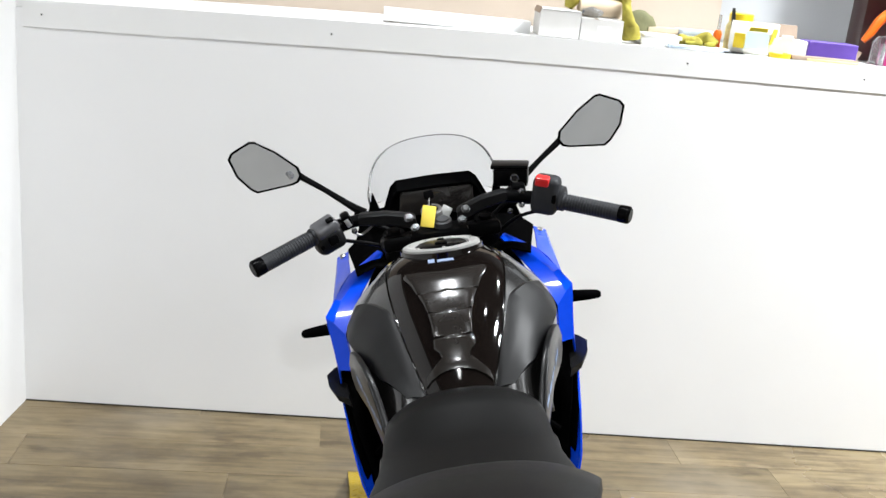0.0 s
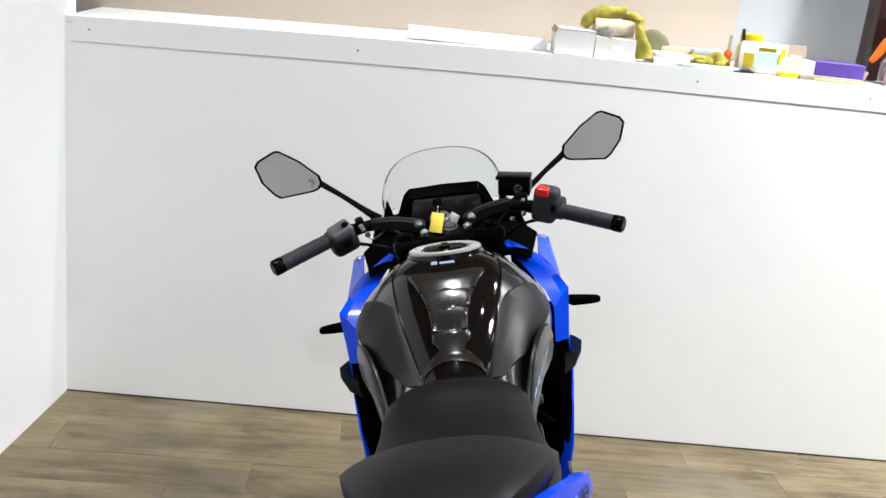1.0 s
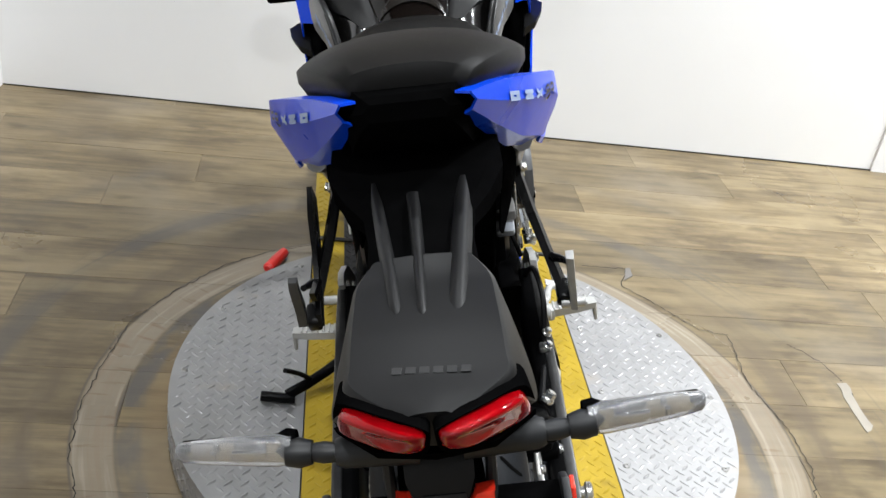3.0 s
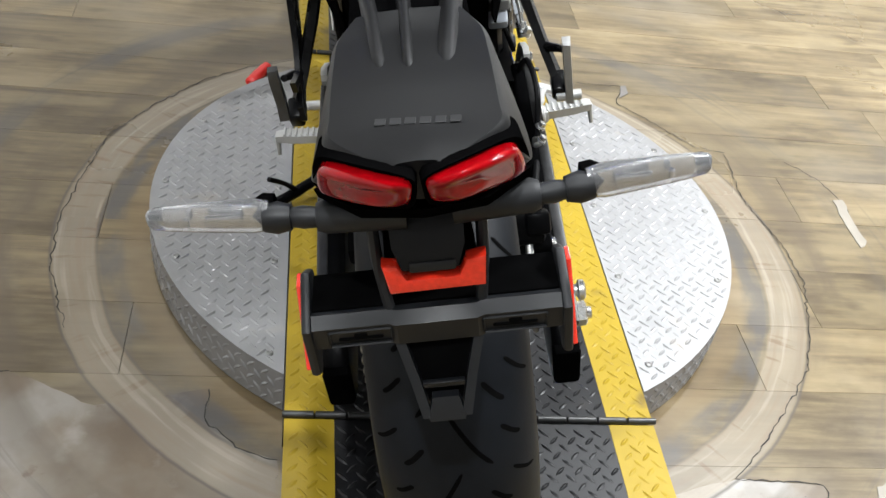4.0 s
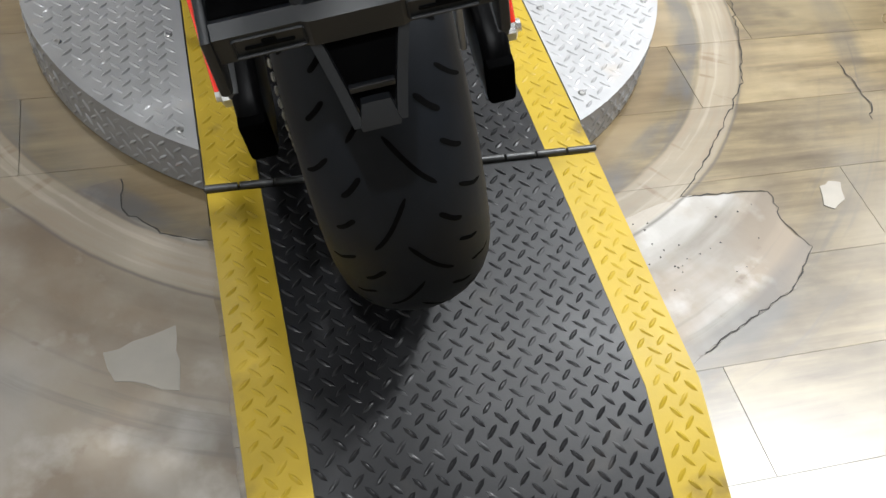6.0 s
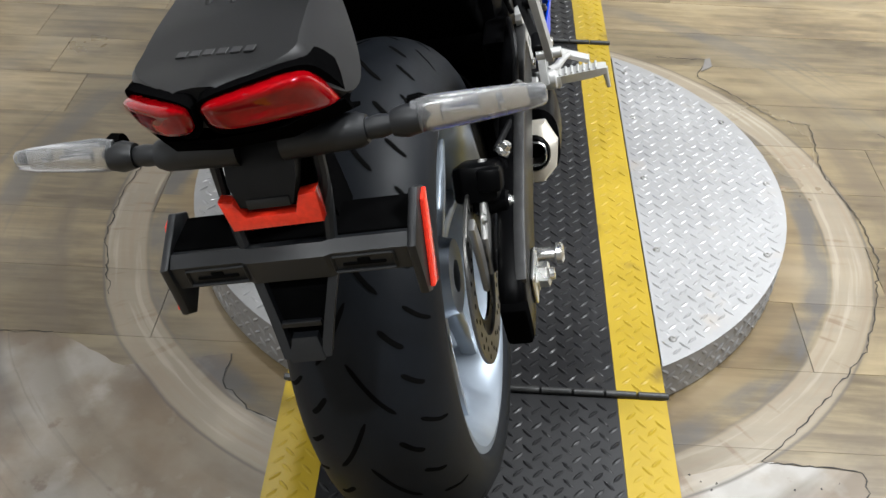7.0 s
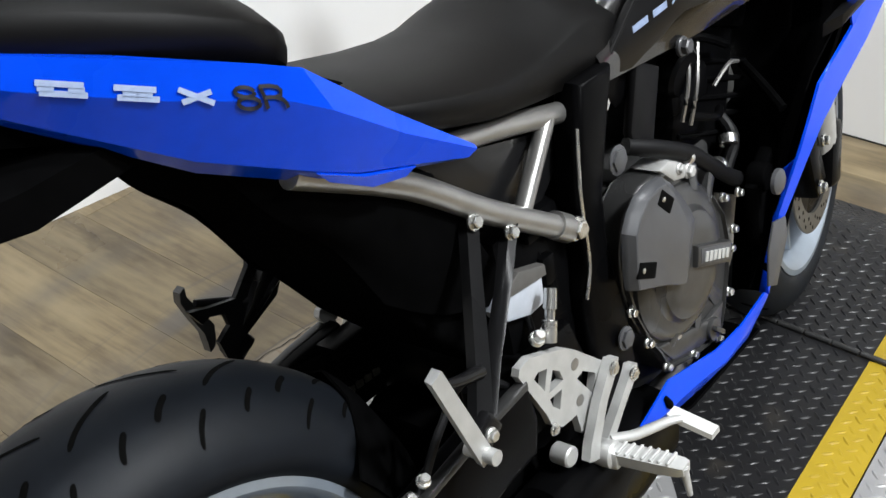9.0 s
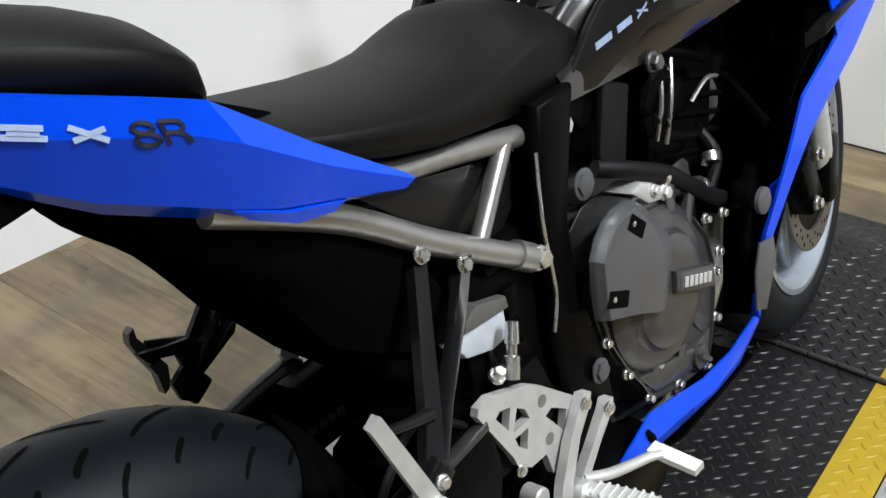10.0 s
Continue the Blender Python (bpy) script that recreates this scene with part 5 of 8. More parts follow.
both("main_beam", lambda: prism([(0.590, 0.735), (0.66, 0.735), (0.632, 0.66), (0.610, 0.60), (0.606, 0.548), (0.614, 0.49), (0.624, 0.444), (0.632, 0.36), (0.60, 0.30), (0.545, 0.33), (0.544, 0.42), (0.545, 0.496), (0.561, 0.532), (0.562, 0.60), (0.564, 0.635), (0.574, 0.678)], 0.108, 0.146, 0.010, seg=3), M_BLACKS, frame_, "black main frame beam")
both("spar", lambda: prism([(0.64, 0.73), (0.80, 0.775), (1.02, 0.82), (1.22, 0.86), (1.24, 0.79), (1.06, 0.74), (0.86, 0.69), (0.70, 0.66)], 0.085, 0.115, 0.010), M_BLACKS, frame_)
# bright bead painted as the glint on the beam's rear edge, no pipe
both("brake_line", lambda: tube([(0.146, 0.574, 0.690), (0.147, 0.564, 0.637), (0.147, 0.561, 0.600), (0.147, 0.560, 0.532), (0.147, 0.544, 0.492)], 0.0022, 8), M_STEEL, frame_)

def plate_with_holes(outer, holes, x0, x1):
    """A flat casting: an outline of (y, z) points with real openings."""
    bm = bmesh.new()
    edges = []
    for loop in [outer] + holes:
        v = [bm.verts.new((x0, *p)) for p in loop]
        edges += [bm.edges.new((v[k], v[(k + 1) % len(v)])) for k in range(len(v))]
    got = bmesh.ops.triangle_fill(bm, edges=edges, use_beauty=True)
    faces = [g for g in got["geom"] if isinstance(g, bmesh.types.BMFace)]
    out = bmesh.ops.extrude_face_region(bm, geom=faces)
    bmesh.ops.translate(bm, vec=(x1 - x0, 0, 0), verts=[g for g in out["geom"] if isinstance(g, bmesh.types.BMVert)])
    return bm


# passenger foot pegs and their hangers
for s in (1, -1):
    f = (lambda b: b) if s > 0 else flip
    hang = group_part("passenger_hanger", bike, "black passenger peg hanger")
    ARM_L = ((0.138, 0.388, 0.668), (0.150, 0.366, 0.625), (0.176, 0.322, 0.545), (0.192, 0.292, 0.500))
    ARM_R = ((0.143, 0.438, 0.632), (0.156, 0.400, 0.590), (0.178, 0.335, 0.535), (0.193, 0.296, 0.498))
    part("hanger_arm", f(join(*[loft([[(x - 0.006, y - w, z - w * 0.5), (x + 0.006, y - w, z - w * 0.5), (x + 0.006, y + w, z + w * 0.5), (x - 0.006, y + w, z + w * 0.5)] for (x, y, z), w in zip(line_, (0.010, 0.010, 0.012, 0.015))]) for line_ in (ARM_L, ARM_R)], tube([(0.180, 0.318, 0.545), (0.190, 0.285, 0.560), (0.194, 0.258, 0.572)], [0.008, 0.006, 0.005], 8), rbox((0.192, 0.292, 0.496), (0.022, 0.036, 0.030), 0.005, (30, 0, 0)))), M_HANG, hang, angle=45)
    parts("hanger_bolt", [f(q) for q in (bolt((0.146, 0.386, 0.668), (1, 0, 0.2), 0.007, 0.009), bolt((0.146, 0.436, 0.632), (1, 0, 0.2), 0.007, 0.009), bolt((0.203, 0.292, 0.496), (1, 0, 0), 0.006, 0.008))], M_STEEL, hang)
    if s > 0:
        part("foot_peg", f(join(loft([[(0.205 - 0.008 * k + c * 0.006, 0.274 - 0.030 * k + s_ * 0.0090 * (1 - 0.15 * k), 0.490 + 0.102 * k + s_ * 0.004) for c, s_ in ((-1, -0.8), (0.7, -1), (1, 0.8), (-1, 0.8))] for k in (-0.10, 0.0, 0.25, 0.6, 0.92, 1.0)]), cyl((0.186, 0.276, 0.486), (0.222, 0.276, 0.486), 0.008, n=12))), M_ALU, hang, "folded aluminium foot peg", 45)
        continue
    part("hanger_web", plate_with_holes([(0.395, 0.668), (0.352, 0.640), (0.329, 0.587), (0.300, 0.559), (0.268, 0.566), (0.237, 0.575), (0.249, 0.553), (0.261, 0.556), (0.280, 0.549), (0.282, 0.532), (0.262, 0.520), (0.266, 0.496), (0.274, 0.490), (0.295, 0.507), (0.357, 0.533), (0.425, 0.632)], [[(0.331, 0.556), (0.341, 0.561), (0.345, 0.553), (0.335, 0.549)], [(0.370, 0.620), (0.392, 0.632), (0.388, 0.604), (0.366, 0.580)]], -0.184, -0.176), M_HANG, hang, "black cast hanger web", 40)
    part("foot_peg", loft([[(-0.206 + c * 0.007, y + d * w, z + d * 0.002) for c, d in ((-1, -1), (1, -1), (1, 1), (-1, 1))] for y, z, w in ((0.251, 0.592, 0.004), (0.249, 0.580, 0.005), (0.258, 0.555, 0.007), (0.268, 0.530, 0.008), (0.266, 0.512, 0.006), (0.264, 0.504, 0.004))]), M_ENGINE, hang, "folded aluminium foot peg", 45)

# rider foot plates, pegs, brake pedal
HEEL = [(0.390, 0.486), (0.394, 0.494), (0.412, 0.497), (0.470, 0.474), (0.492, 0.458), (0.535, 0.418), (0.556, 0.394), (0.552, 0.380), (0.532, 0.375), (0.508, 0.376), (0.488, 0.350), (0.478, 0.352), (0.474, 0.381), (0.447, 0.383), (0.429, 0.397), (0.424, 0.414)]
HEEL_HOLES = [[(0.413, 0.469), (0.421, 0.473), (0.437, 0.468), (0.427, 0.445)], [(0.446, 0.461), (0.457, 0.452), (0.461, 0.438), (0.433, 0.438)], [(0.433, 0.430), (0.456, 0.429), (0.447, 0.407), (0.436, 0.418)], [(0.485, 0.424), (0.497, 0.427), (0.520, 0.410), (0.509, 0.388)]]
for s in (1, -1):
    f = (lambda b: b) if s > 0 else flip
    step = group_part("foot_plate", bike, "cast aluminium rider foot plate")
    part("heel_plate", f(plate_with_holes(HEEL, HEEL_HOLES, 0.152, 0.162)), M_ALU, step, angle=40)
    parts("plate_dimple", [f(stack((0.1618, y, z), (0.1628, y, z), [(0, 0.0075), (0.8, 0.0072), (1, 0.005)], 16)) for y, z in ((0.485, 0.444), (0.484, 0.395))], M_FRAME, step)
    part("peg_strut", f(loft([[(x - 0.006, y - w, z + w * 0.4), (x + 0.006, y - w, z + w * 0.4), (x + 0.007, y, z), (x + 0.006, y + w, z - w * 0.4), (x - 0.006, y + w, z - w * 0.4)] for x, y, z, w in ((0.168, 0.545, 0.418, 0.007), (0.169, 0.537, 0.408, 0.0095), (0.171, 0.508, 0.382, 0.008), (0.173, 0.479, 0.342, 0.009), (0.175, 0.470, 0.325, 0.010))])), M_ALU, step, angle=35)
    part("peg_strut", f(loft([[(x - 0.006, y - w, z + w * 0.4), (x + 0.006, y - w, z + w * 0.4), (x + 0.007, y, z), (x + 0.006, y + w, z - w * 0.4), (x - 0.006, y + w, z - w * 0.4)] for x, y, z, w in ((0.166, 0.585, 0.384, 0.006), (0.168, 0.577, 0.375, 0.0085), (0.170, 0.545, 0.353, 0.007), (0.173, 0.513, 0.332, 0.008), (0.175, 0.490, 0.318, 0.009))])), M_ALU, step, angle=35)
    part("peg_mount", f(join(cyl((0.155, 0.492, 0.318), (0.192, 0.496, 0.318), 0.017, n=18, bevel=0.003), rbox((0.185, 0.497, 0.316), (0.030, 0.026, 0.026), 0.006), cyl((0.14, 0.45, 0.338), (0.165, 0.45, 0.338), 0.013, n=14, bevel=0.002))), M_ALU, step)
    part("foot_peg", f(join(loft([[(x, 0.498 + 0.011 * x_ * k + (x - 0.19) * 0.14, 0.318 + z_ * k * 0.8) for x_, z_ in ((-1, 0.009), (1, 0.009), (0.8, -0.009), (-0.8, -0.009))] for x, k in ((0.185, 0.9), (0.20, 1.15), (0.245, 1.15), (0.268, 1.0), (0.275, 0.8))]), stack((0.272, 0.509, 0.320), (0.276, 0.510, 0.282), [(0, 0.006), (0.2, 0.005), (1, 0.0035)], 10))), M_ALU, step, "ribbed aluminium foot peg", 45)
    parts("peg_rib", [f(rbox((0.198 + i * 0.010, 0.500 + i * 0.0014, 0.3275), (0.004, 0.024, 0.005), 0.001, seg=1)) for i in range(7)], M_ALU, step)
    parts("plate_bolt", [f(q) for q in (bolt((0.176, 0.537, 0.409), (1, 0, 0), 0.007, 0.004), bolt((0.175, 0.577, 0.376), (1, 0, 0), 0.007, 0.004), bolt((0.163, 0.430, 0.392), (1, 0, 0), 0.006, 0.005))], M_STEEL, step)
    if s > 0:
        part("brake_pedal", join(tube([(0.178, 0.505, 0.330), (0.190, 0.535, 0.318), (0.196, 0.575, 0.305), (0.202, 0.598, 0.300), (0.210, 0.612, 0.297)], [0.008, 0.0075, 0.007, 0.006], 10, flat=0.8), loft([[(x, 0.614 + dy + (x - 0.205) * 0.5, 0.298 + dz - (x - 0.205) * 0.7) for dy, dz in ((-0.010, 0.004), (0.010, 0.004), (0.010, -0.004), (-0.010, -0.004))] for x in (0.198, 0.204, 0.240, 0.244)])), M_ALU, step, "aluminium brake pedal", 45)
        part("master_cylinder", join(stack((0.158, 0.452, 0.492), (0.152, 0.478, 0.545), [(0, 0.009), (0.4, 0.009), (0.42, 0.006), (0.6, 0.006), (0.62, 0.008), (1, 0.007)], 12), bolt((0.158, 0.432, 0.507), (0.6, 0, 0.7), 0.007, 0.014)), M_STEEL, step)
    else:
        part("shift_pedal", flip(join(tube([(0.180, 0.50, 0.310), (0.188, 0.56, 0.295), (0.194, 0.63, 0.300)], 0.006, 10), cyl((0.19, 0.63, 0.30), (0.235, 0.635, 0.30), 0.009, n=12, bevel=0.002))), M_ALU, step)
part("fluid_cup", prism([(0.415, 0.541), (0.426, 0.557), (0.492, 0.551), (0.489, 0.516), (0.462, 0.514), (0.423, 0.527)], 0.102, 0.133, 0.005), M_MILK, bike, "milky brake fluid cup")
part("cup_lid", prism([(0.424, 0.556), (0.430, 0.568), (0.448, 0.577), (0.494, 0.563), (0.495, 0.549)], 0.098, 0.137, 0.003), mat("grey_cup_lid", (0.07, 0.067, 0.063), 0.5, 0, 0, 0.15, 60), bike, "grey cup lid")
part("cup_hose", tube([(0.125, 0.462, 0.518), (0.132, 0.458, 0.500), (0.142, 0.450, 0.470)], 0.004, 8), M_RUBBER, bike)

# engine
eng = group_part("engine", label="dark bronze-grey twin engine")
part("crankcase", join(rbox((0, 0.76, 0.42), (0.22, 0.36, 0.27), 0.03), rbox((0, 0.80, 0.275), (0.20, 0.26, 0.08), 0.02)), M_ENGINE, eng)
part("cylinder", rbox((0, 0.93, 0.60), (0.21, 0.16, 0.20), 0.015, (-18, 0, 0)), M_BLACKS, eng)
parts("cooling_fin", [rbox((0, 0.925 + 0.012 * i, 0.54 + 0.022 * i), (0.218, 0.165, 0.007), 0.002, (-18, 0, 0), 1) for i in range(5)], M_BLACKS, eng)
part("cylinder_head", rbox((0, 0.985, 0.715), (0.23, 0.17, 0.09), 0.02, (-18, 0, 0)), M_BLACKS, eng)
CLUTCH = [(0.719, 0.573), (0.744, 0.574), (0.784, 0.552), (0.816, 0.520), (0.850, 0.486), (0.876, 0.447), (0.883, 0.405), (0.876, 0.358), (0.855, 0.300), (0.836, 0.268), (0.760, 0.277), (0.694, 0.298), (0.677, 0.333), (0.655, 0.366), (0.630, 0.420), (0.621, 0.460), (0.624, 0.505), (0.645, 0.550), (0.682, 0.572)]
part("clutch_cover", prism(CLUTCH, 0.100, 0.146, 0.007, seg=3), M_ENGINE, eng, "bronze-grey clutch cover", 40)


def circle(cy, cz, r, n=40, a0=0.0):
    return [(cy + r * math.cos(a0 + w), cz + r * math.sin(a0 + w)) for w in np.linspace(0, 2 * math.pi, n, endpoint=False)]


DOME_Y, DOME_Z = 0.744, 0.437


def dome_ring(steps, n=56):
    return loft([[(x, DOME_Y + r * math.cos(w), DOME_Z + r * math.sin(w)) for w in np.linspace(0, 2 * math.pi, n, endpoint=False)] for x, r in steps])


def rib(a, r0, r1, w0, w1, x0, x1):
    """A tapered web that runs out from the dome to the rim of the cover."""
    c, s_ = math.cos(radians(a)), math.sin(radians(a))
    ends = [(DOME_Y + c * r, DOME_Z + s_ * r, w, x) for r, w, x in ((r0, w0, x0), ((r0 + r1) / 2, (w0 + w1) / 2, x0 * 0.4 + x1 * 0.6), (r1, w1, x1))]
    return loft([[(0.142, y - s_ * w, z + c * w), (x - 0.003, y - s_ * w, z + c * w), (x, y - s_ * w * 0.4, z + c * w * 0.4), (x, y + s_ * w * 0.4, z - c * w * 0.4), (x - 0.003, y + s_ * w, z - c * w), (0.142, y + s_ * w, z - c * w)] for y, z, w, x in ends])


part("clutch_dome", dome_ring([(0.140, 0.106), (0.151, 0.104), (0.157, 0.098), (0.160, 0.090), (0.161, 0.078), (0.164, 0.074), (0.170, 0.071), (0.1735, 0.063), (0.175, 0.045), (0.1755, 0.02)]), M_ENGINE, eng, "rounded clutch dome with a step", 30)
part("rim_lip", loft([[(x, DOME_Y + (y - DOME_Y) * k, DOME_Z - 0.02 + (z - DOME_Z + 0.02) * k) for y, z in CLUTCH] for x, k in ((0.142, 0.985), (0.1505, 0.975), (0.1515, 0.955), (0.142, 0.94))], cap=False), M_ENGINE, eng, angle=40)
parts("dome_rib", [rib(a, r0, r1, w0, w1, 0.160, 0.149) for a, r0, r1, w0, w1 in ((62, 0.095, 0.135, 0.010, 0.014), (34, 0.092, 0.132, 0.007, 0.010), (-22, 0.070, 0.140, 0.006, 0.012), (-48, 0.072, 0.150, 0.006, 0.013), (-76, 0.094, 0.150, 0.008, 0.010), (-112, 0.094, 0.132, 0.007, 0.010))], M_ENGINE, eng)
part("lower_step", prism([(0.668, 0.352), (0.720, 0.338), (0.800, 0.318), (0.846, 0.322), (0.830, 0.284), (0.762, 0.292), (0.702, 0.310)], 0.142, 0.1535, 0.004, seg=2), M_ENGINE, eng, angle=40)
CAP = [(0.615, 0.571), (0.634, 0.584), (0.662, 0.588), (0.687, 0.586), (0.705, 0.571), (0.728, 0.543), (0.747, 0.515), (0.756, 0.494), (0.743, 0.472), (0.731, 0.447), (0.722, 0.433), (0.710, 0.434), (0.655, 0.455), (0.594, 0.481), (0.593, 0.500), (0.601, 0.552)]


def cap_at(x, grow, tuck):
    """The cap's outline; its front edge is tucked in."""
    return [(x, 0.664 + (y - 0.664) * grow - tuck * max(0.0, (y - 0.664) / 0.09), 0.517 + (z - 0.517) * grow) for y, z in CAP]


part("engine_cap", loft([cap_at(0.166, 1.0, 0), cap_at(0.173, 1.0, 0), cap_at(0.176, 0.985, 0.006), cap_at(0.184, 0.955, 0.028), cap_at(0.185, 0.93, 0.030)]), M_ENGCAP, eng, "dark grey plastic engine cap", 25)
# near-black blocks on the cap, painted as the shade inside its two pockets
for ry, rz, ra, rl in ((0.672, 0.5625, -44, 0.034), (0.6165, 0.499, -26, 0.040)):
    pocket = part("cap_recess", rbox((0.1842, ry, rz), (0.004, rl, 0.020), 0.0045, (ra, 0, 0), 3), M_RECESS_SHADE, eng)
    part("recess_bolt", bolt((0.185, ry - rl * 0.25 * math.cos(radians(ra)), rz - rl * 0.25 * math.sin(radians(ra))), (1, 0, 0), 0.0035, 0.0025), M_STEEL, pocket)
NAME = [(0.740, 0.468), (0.826, 0.434), (0.820, 0.404), (0.734, 0.440)]
part("name_block", prism(NAME, 0.160, 0.1835, 0.003), M_ENGINE, eng, "raised badge block", 40)
part("name_rim", prism([(0.745, 0.462), (0.821, 0.432), (0.8165, 0.410), (0.741, 0.4425)], 0.1825, 0.1842, 0.0008), M_ENGCAP, eng)
parts("name_bar", [rbox((0.1850, 0.7545 + 0.0106 * i, 0.4465 - 0.0042 * i), (0.0022, 0.0080, 0.0135), 0.0007, (-22, 0, 0), 1) for i in range(6)], M_ALU, eng)
bolts = []
for y, z in ((0.626, 0.428), (0.654, 0.366), (0.690, 0.307), (0.758, 0.285), (0.829, 0.268), (0.869, 0.324), (0.884, 0.387), (0.897, 0.411), (0.876, 0.469), (0.920, 0.457), (0.719, 0.340)):
    bolts.append(bolt((0.146, y, z), (1, 0, 0), 0.0055, 0.010))
parts("cover_bolt", bolts, M_STEEL, eng)
part("oil_filler", join(prism(circle(0.806, 0.300, 0.017, 20), 0.146, 0.160, 0.003), rbox((0.163, 0.806, 0.300), (0.010, 0.030, 0.008), 0.003, (-40, 0, 0))), M_ENGINE, eng)
part("clutch_lever", join(prism([(0.716, 0.578), (0.742, 0.582), (0.764, 0.571), (0.790, 0.554), (0.800, 0.536), (0.750, 0.549)], 0.11, 0.153, 0.005), bolt((0.152, 0.762, 0.562), (1, 0, 0), 0.006, 0.008), bolt((0.150, 0.785, 0.549), (1, 0, 0), 0.008, 0.01)), M_ALU, eng)
part("water_hose", join(tube([(0.12, 0.70, 0.615), (0.140, 0.740, 0.597), (0.146, 0.802, 0.565), (0.143, 0.838, 0.540), (0.140, 0.910, 0.486), (0.136, 0.945, 0.465)], 0.0115, 12), tube([(0.10, 0.96, 0.56), (0.128, 0.955, 0.525), (0.13, 0.925, 0.488)], 0.009, 10)), M_RUBBER, eng, "black water hose")
parts("hose_clamp", [stack(a, b, [(0, 0.0128), (0.5, 0.0135), (1, 0.0128)], 16) for a, b in (((0.138, 0.885, 0.512), (0.136, 0.897, 0.502)), ((0.144, 0.79, 0.566), (0.1445, 0.798, 0.562)), ((0.125, 0.945, 0.53), (0.13, 0.938, 0.52)))], M_STEEL, eng)
part("coil_cover", prism([(0.732, 0.712), (0.782, 0.688), (0.752, 0.604), (0.736, 0.588), (0.708, 0.600), (0.702, 0.632)], 0.115, 0.130, 0.005), M_RUBBER, eng, "dark grey coil cover")
part("throttle_body", join(cyl((0.07, 0.83, 0.68), (0.135, 0.83, 0.66), 0.034, n=20, bevel=0.005), rbox((0.10, 0.86, 0.63), (0.05, 0.10, 0.05), 0.01), tube([(0.12, 0.80, 0.70), (0.135, 0.86, 0.70), (0.13, 0.95, 0.66)], 0.006, 8), tube([(0.13, 0.84, 0.60), (0.145, 0.88, 0.585), (0.13, 0.92, 0.58)], 0.006, 8)), M_BLACKS, eng)
parts("wire", (tube([(0.13, 0.82, 0.60), (0.138, 0.83, 0.65), (0.13, 0.85, 0.70)], 0.003, 6), tube([(0.133, 0.835, 0.59), (0.141, 0.845, 0.64), (0.133, 0.87, 0.69)], 0.003, 6), tube([(0.135, 0.90, 0.62), (0.142, 0.93, 0.64), (0.135, 0.97, 0.63)], 0.003, 6)), M_FRAME, eng)
part("shock_area", join(rbox((0, 0.50, 0.47), (0.25, 0.14, 0.30), 0.03), rbox((0, 0.56, 0.30), (0.24, 0.16, 0.14), 0.02), tube([(0.10, 0.47, 0.63), (0.12, 0.50, 0.57), (0.13, 0.51, 0.50)], 0.006, 8), rbox((0.125, 0.505, 0.55), (0.02, 0.022, 0.035), 0.004), rbox((0.128, 0.49, 0.60), (0.014, 0.03, 0.012), 0.003)), M_BLACKS, eng)
parts("frame_stud", (bolt((0.150, 0.603, 0.405), (1, 0, 0), 0.012, 0.008), bolt((0.147, 0.640, 0.625), (1, 0, 0), 0.014, 0.006), bolt((0.145, 0.807, 0.705), (1, 0, 0), 0.010, 0.014), bolt((0.150, 0.60, 0.36), (1, 0, 0), 0.007, 0.01)), M_ENGCAP, eng)
part("radiator", rbox((0, 1.09, 0.55), (0.32, 0.035, 0.34), 0.008, (-12, 0, 0)), M_BLACKS, eng, "black radiator")
parts("radiator_fin", [rbox((0, 1.068 + 0.0045 * i - 0.02, 0.43 + 0.02 * i), (0.29, 0.006, 0.004), 0, (-12, 0, 0)) for i in range(12)], M_BLACKS, eng)
part("header_pipe", join(tube([(0.05, 1.04, 0.62), (0.055, 1.09, 0.50), (0.05, 1.04, 0.30), (0.06, 0.90, 0.21), (0.10, 0.70, 0.20)], 0.021, 12), tube([(-0.05, 1.04, 0.62), (-0.055, 1.09, 0.50), (-0.05, 1.04, 0.30), (-0.02, 0.90, 0.20), (0.06, 0.74, 0.20)], 0.021, 12)), M_FRAME, eng)
part("left_cover", prism([(y, z) for y, z in CLUTCH], -0.145, -0.10, 0.010), M_ENGINE, eng)

# tank
TZ = ([0.70, 0.74, 0.79, 0.85, 0.92, 0.98, 1.04, 1.10, 1.16], [0.795, 0.832, 0.875, 0.913, 0.946, 0.962, 0.959, 0.942, 0.918])
TW = ([0.70, 0.74, 0.79, 0.85, 0.92, 0.98, 1.04, 1.10, 1.16], [0.062, 0.080, 0.100, 0.120, 0.134, 0.136, 0.126, 0.106, 0.088])


def smooth_at(y, table):
    xs, v = table
    return sum(float(np.interp(y + d, xs, v)) for d in (-0.02, -0.01, 0, 0.01, 0.02)) / 5


def tank_top(x, y):
    w, zt = smooth_at(y, TW), smooth_at(y, TZ)
    u = min(abs(x) / w, 1.0)
    return zt - 0.016 * u ** 2 - 0.042 * u ** 5


rings = []
for y in np.linspace(0.70, 1.17, 36):
    w, zt = smooth_at(y, TW), smooth_at(y, TZ)
    right = [(w * u, y, tank_top(w * u, y)) for u in (0, 0.12, 0.25, 0.38, 0.5, 0.62, 0.73, 0.82, 0.9, 0.96, 1.0)]
    right += [(w * 1.02, y, zt - 0.085), (w * 0.98, y, zt - 0.12), (w * 0.6, y, zt - 0.16), (0, y, zt - 0.16)]
    rings.append(right + [(-a, b, c) for a, b, c in right[-2:0:-1]])
part("fuel_tank", loft(rings), M_TANK, bike, "glossy black-bronze fuel tank", 50)


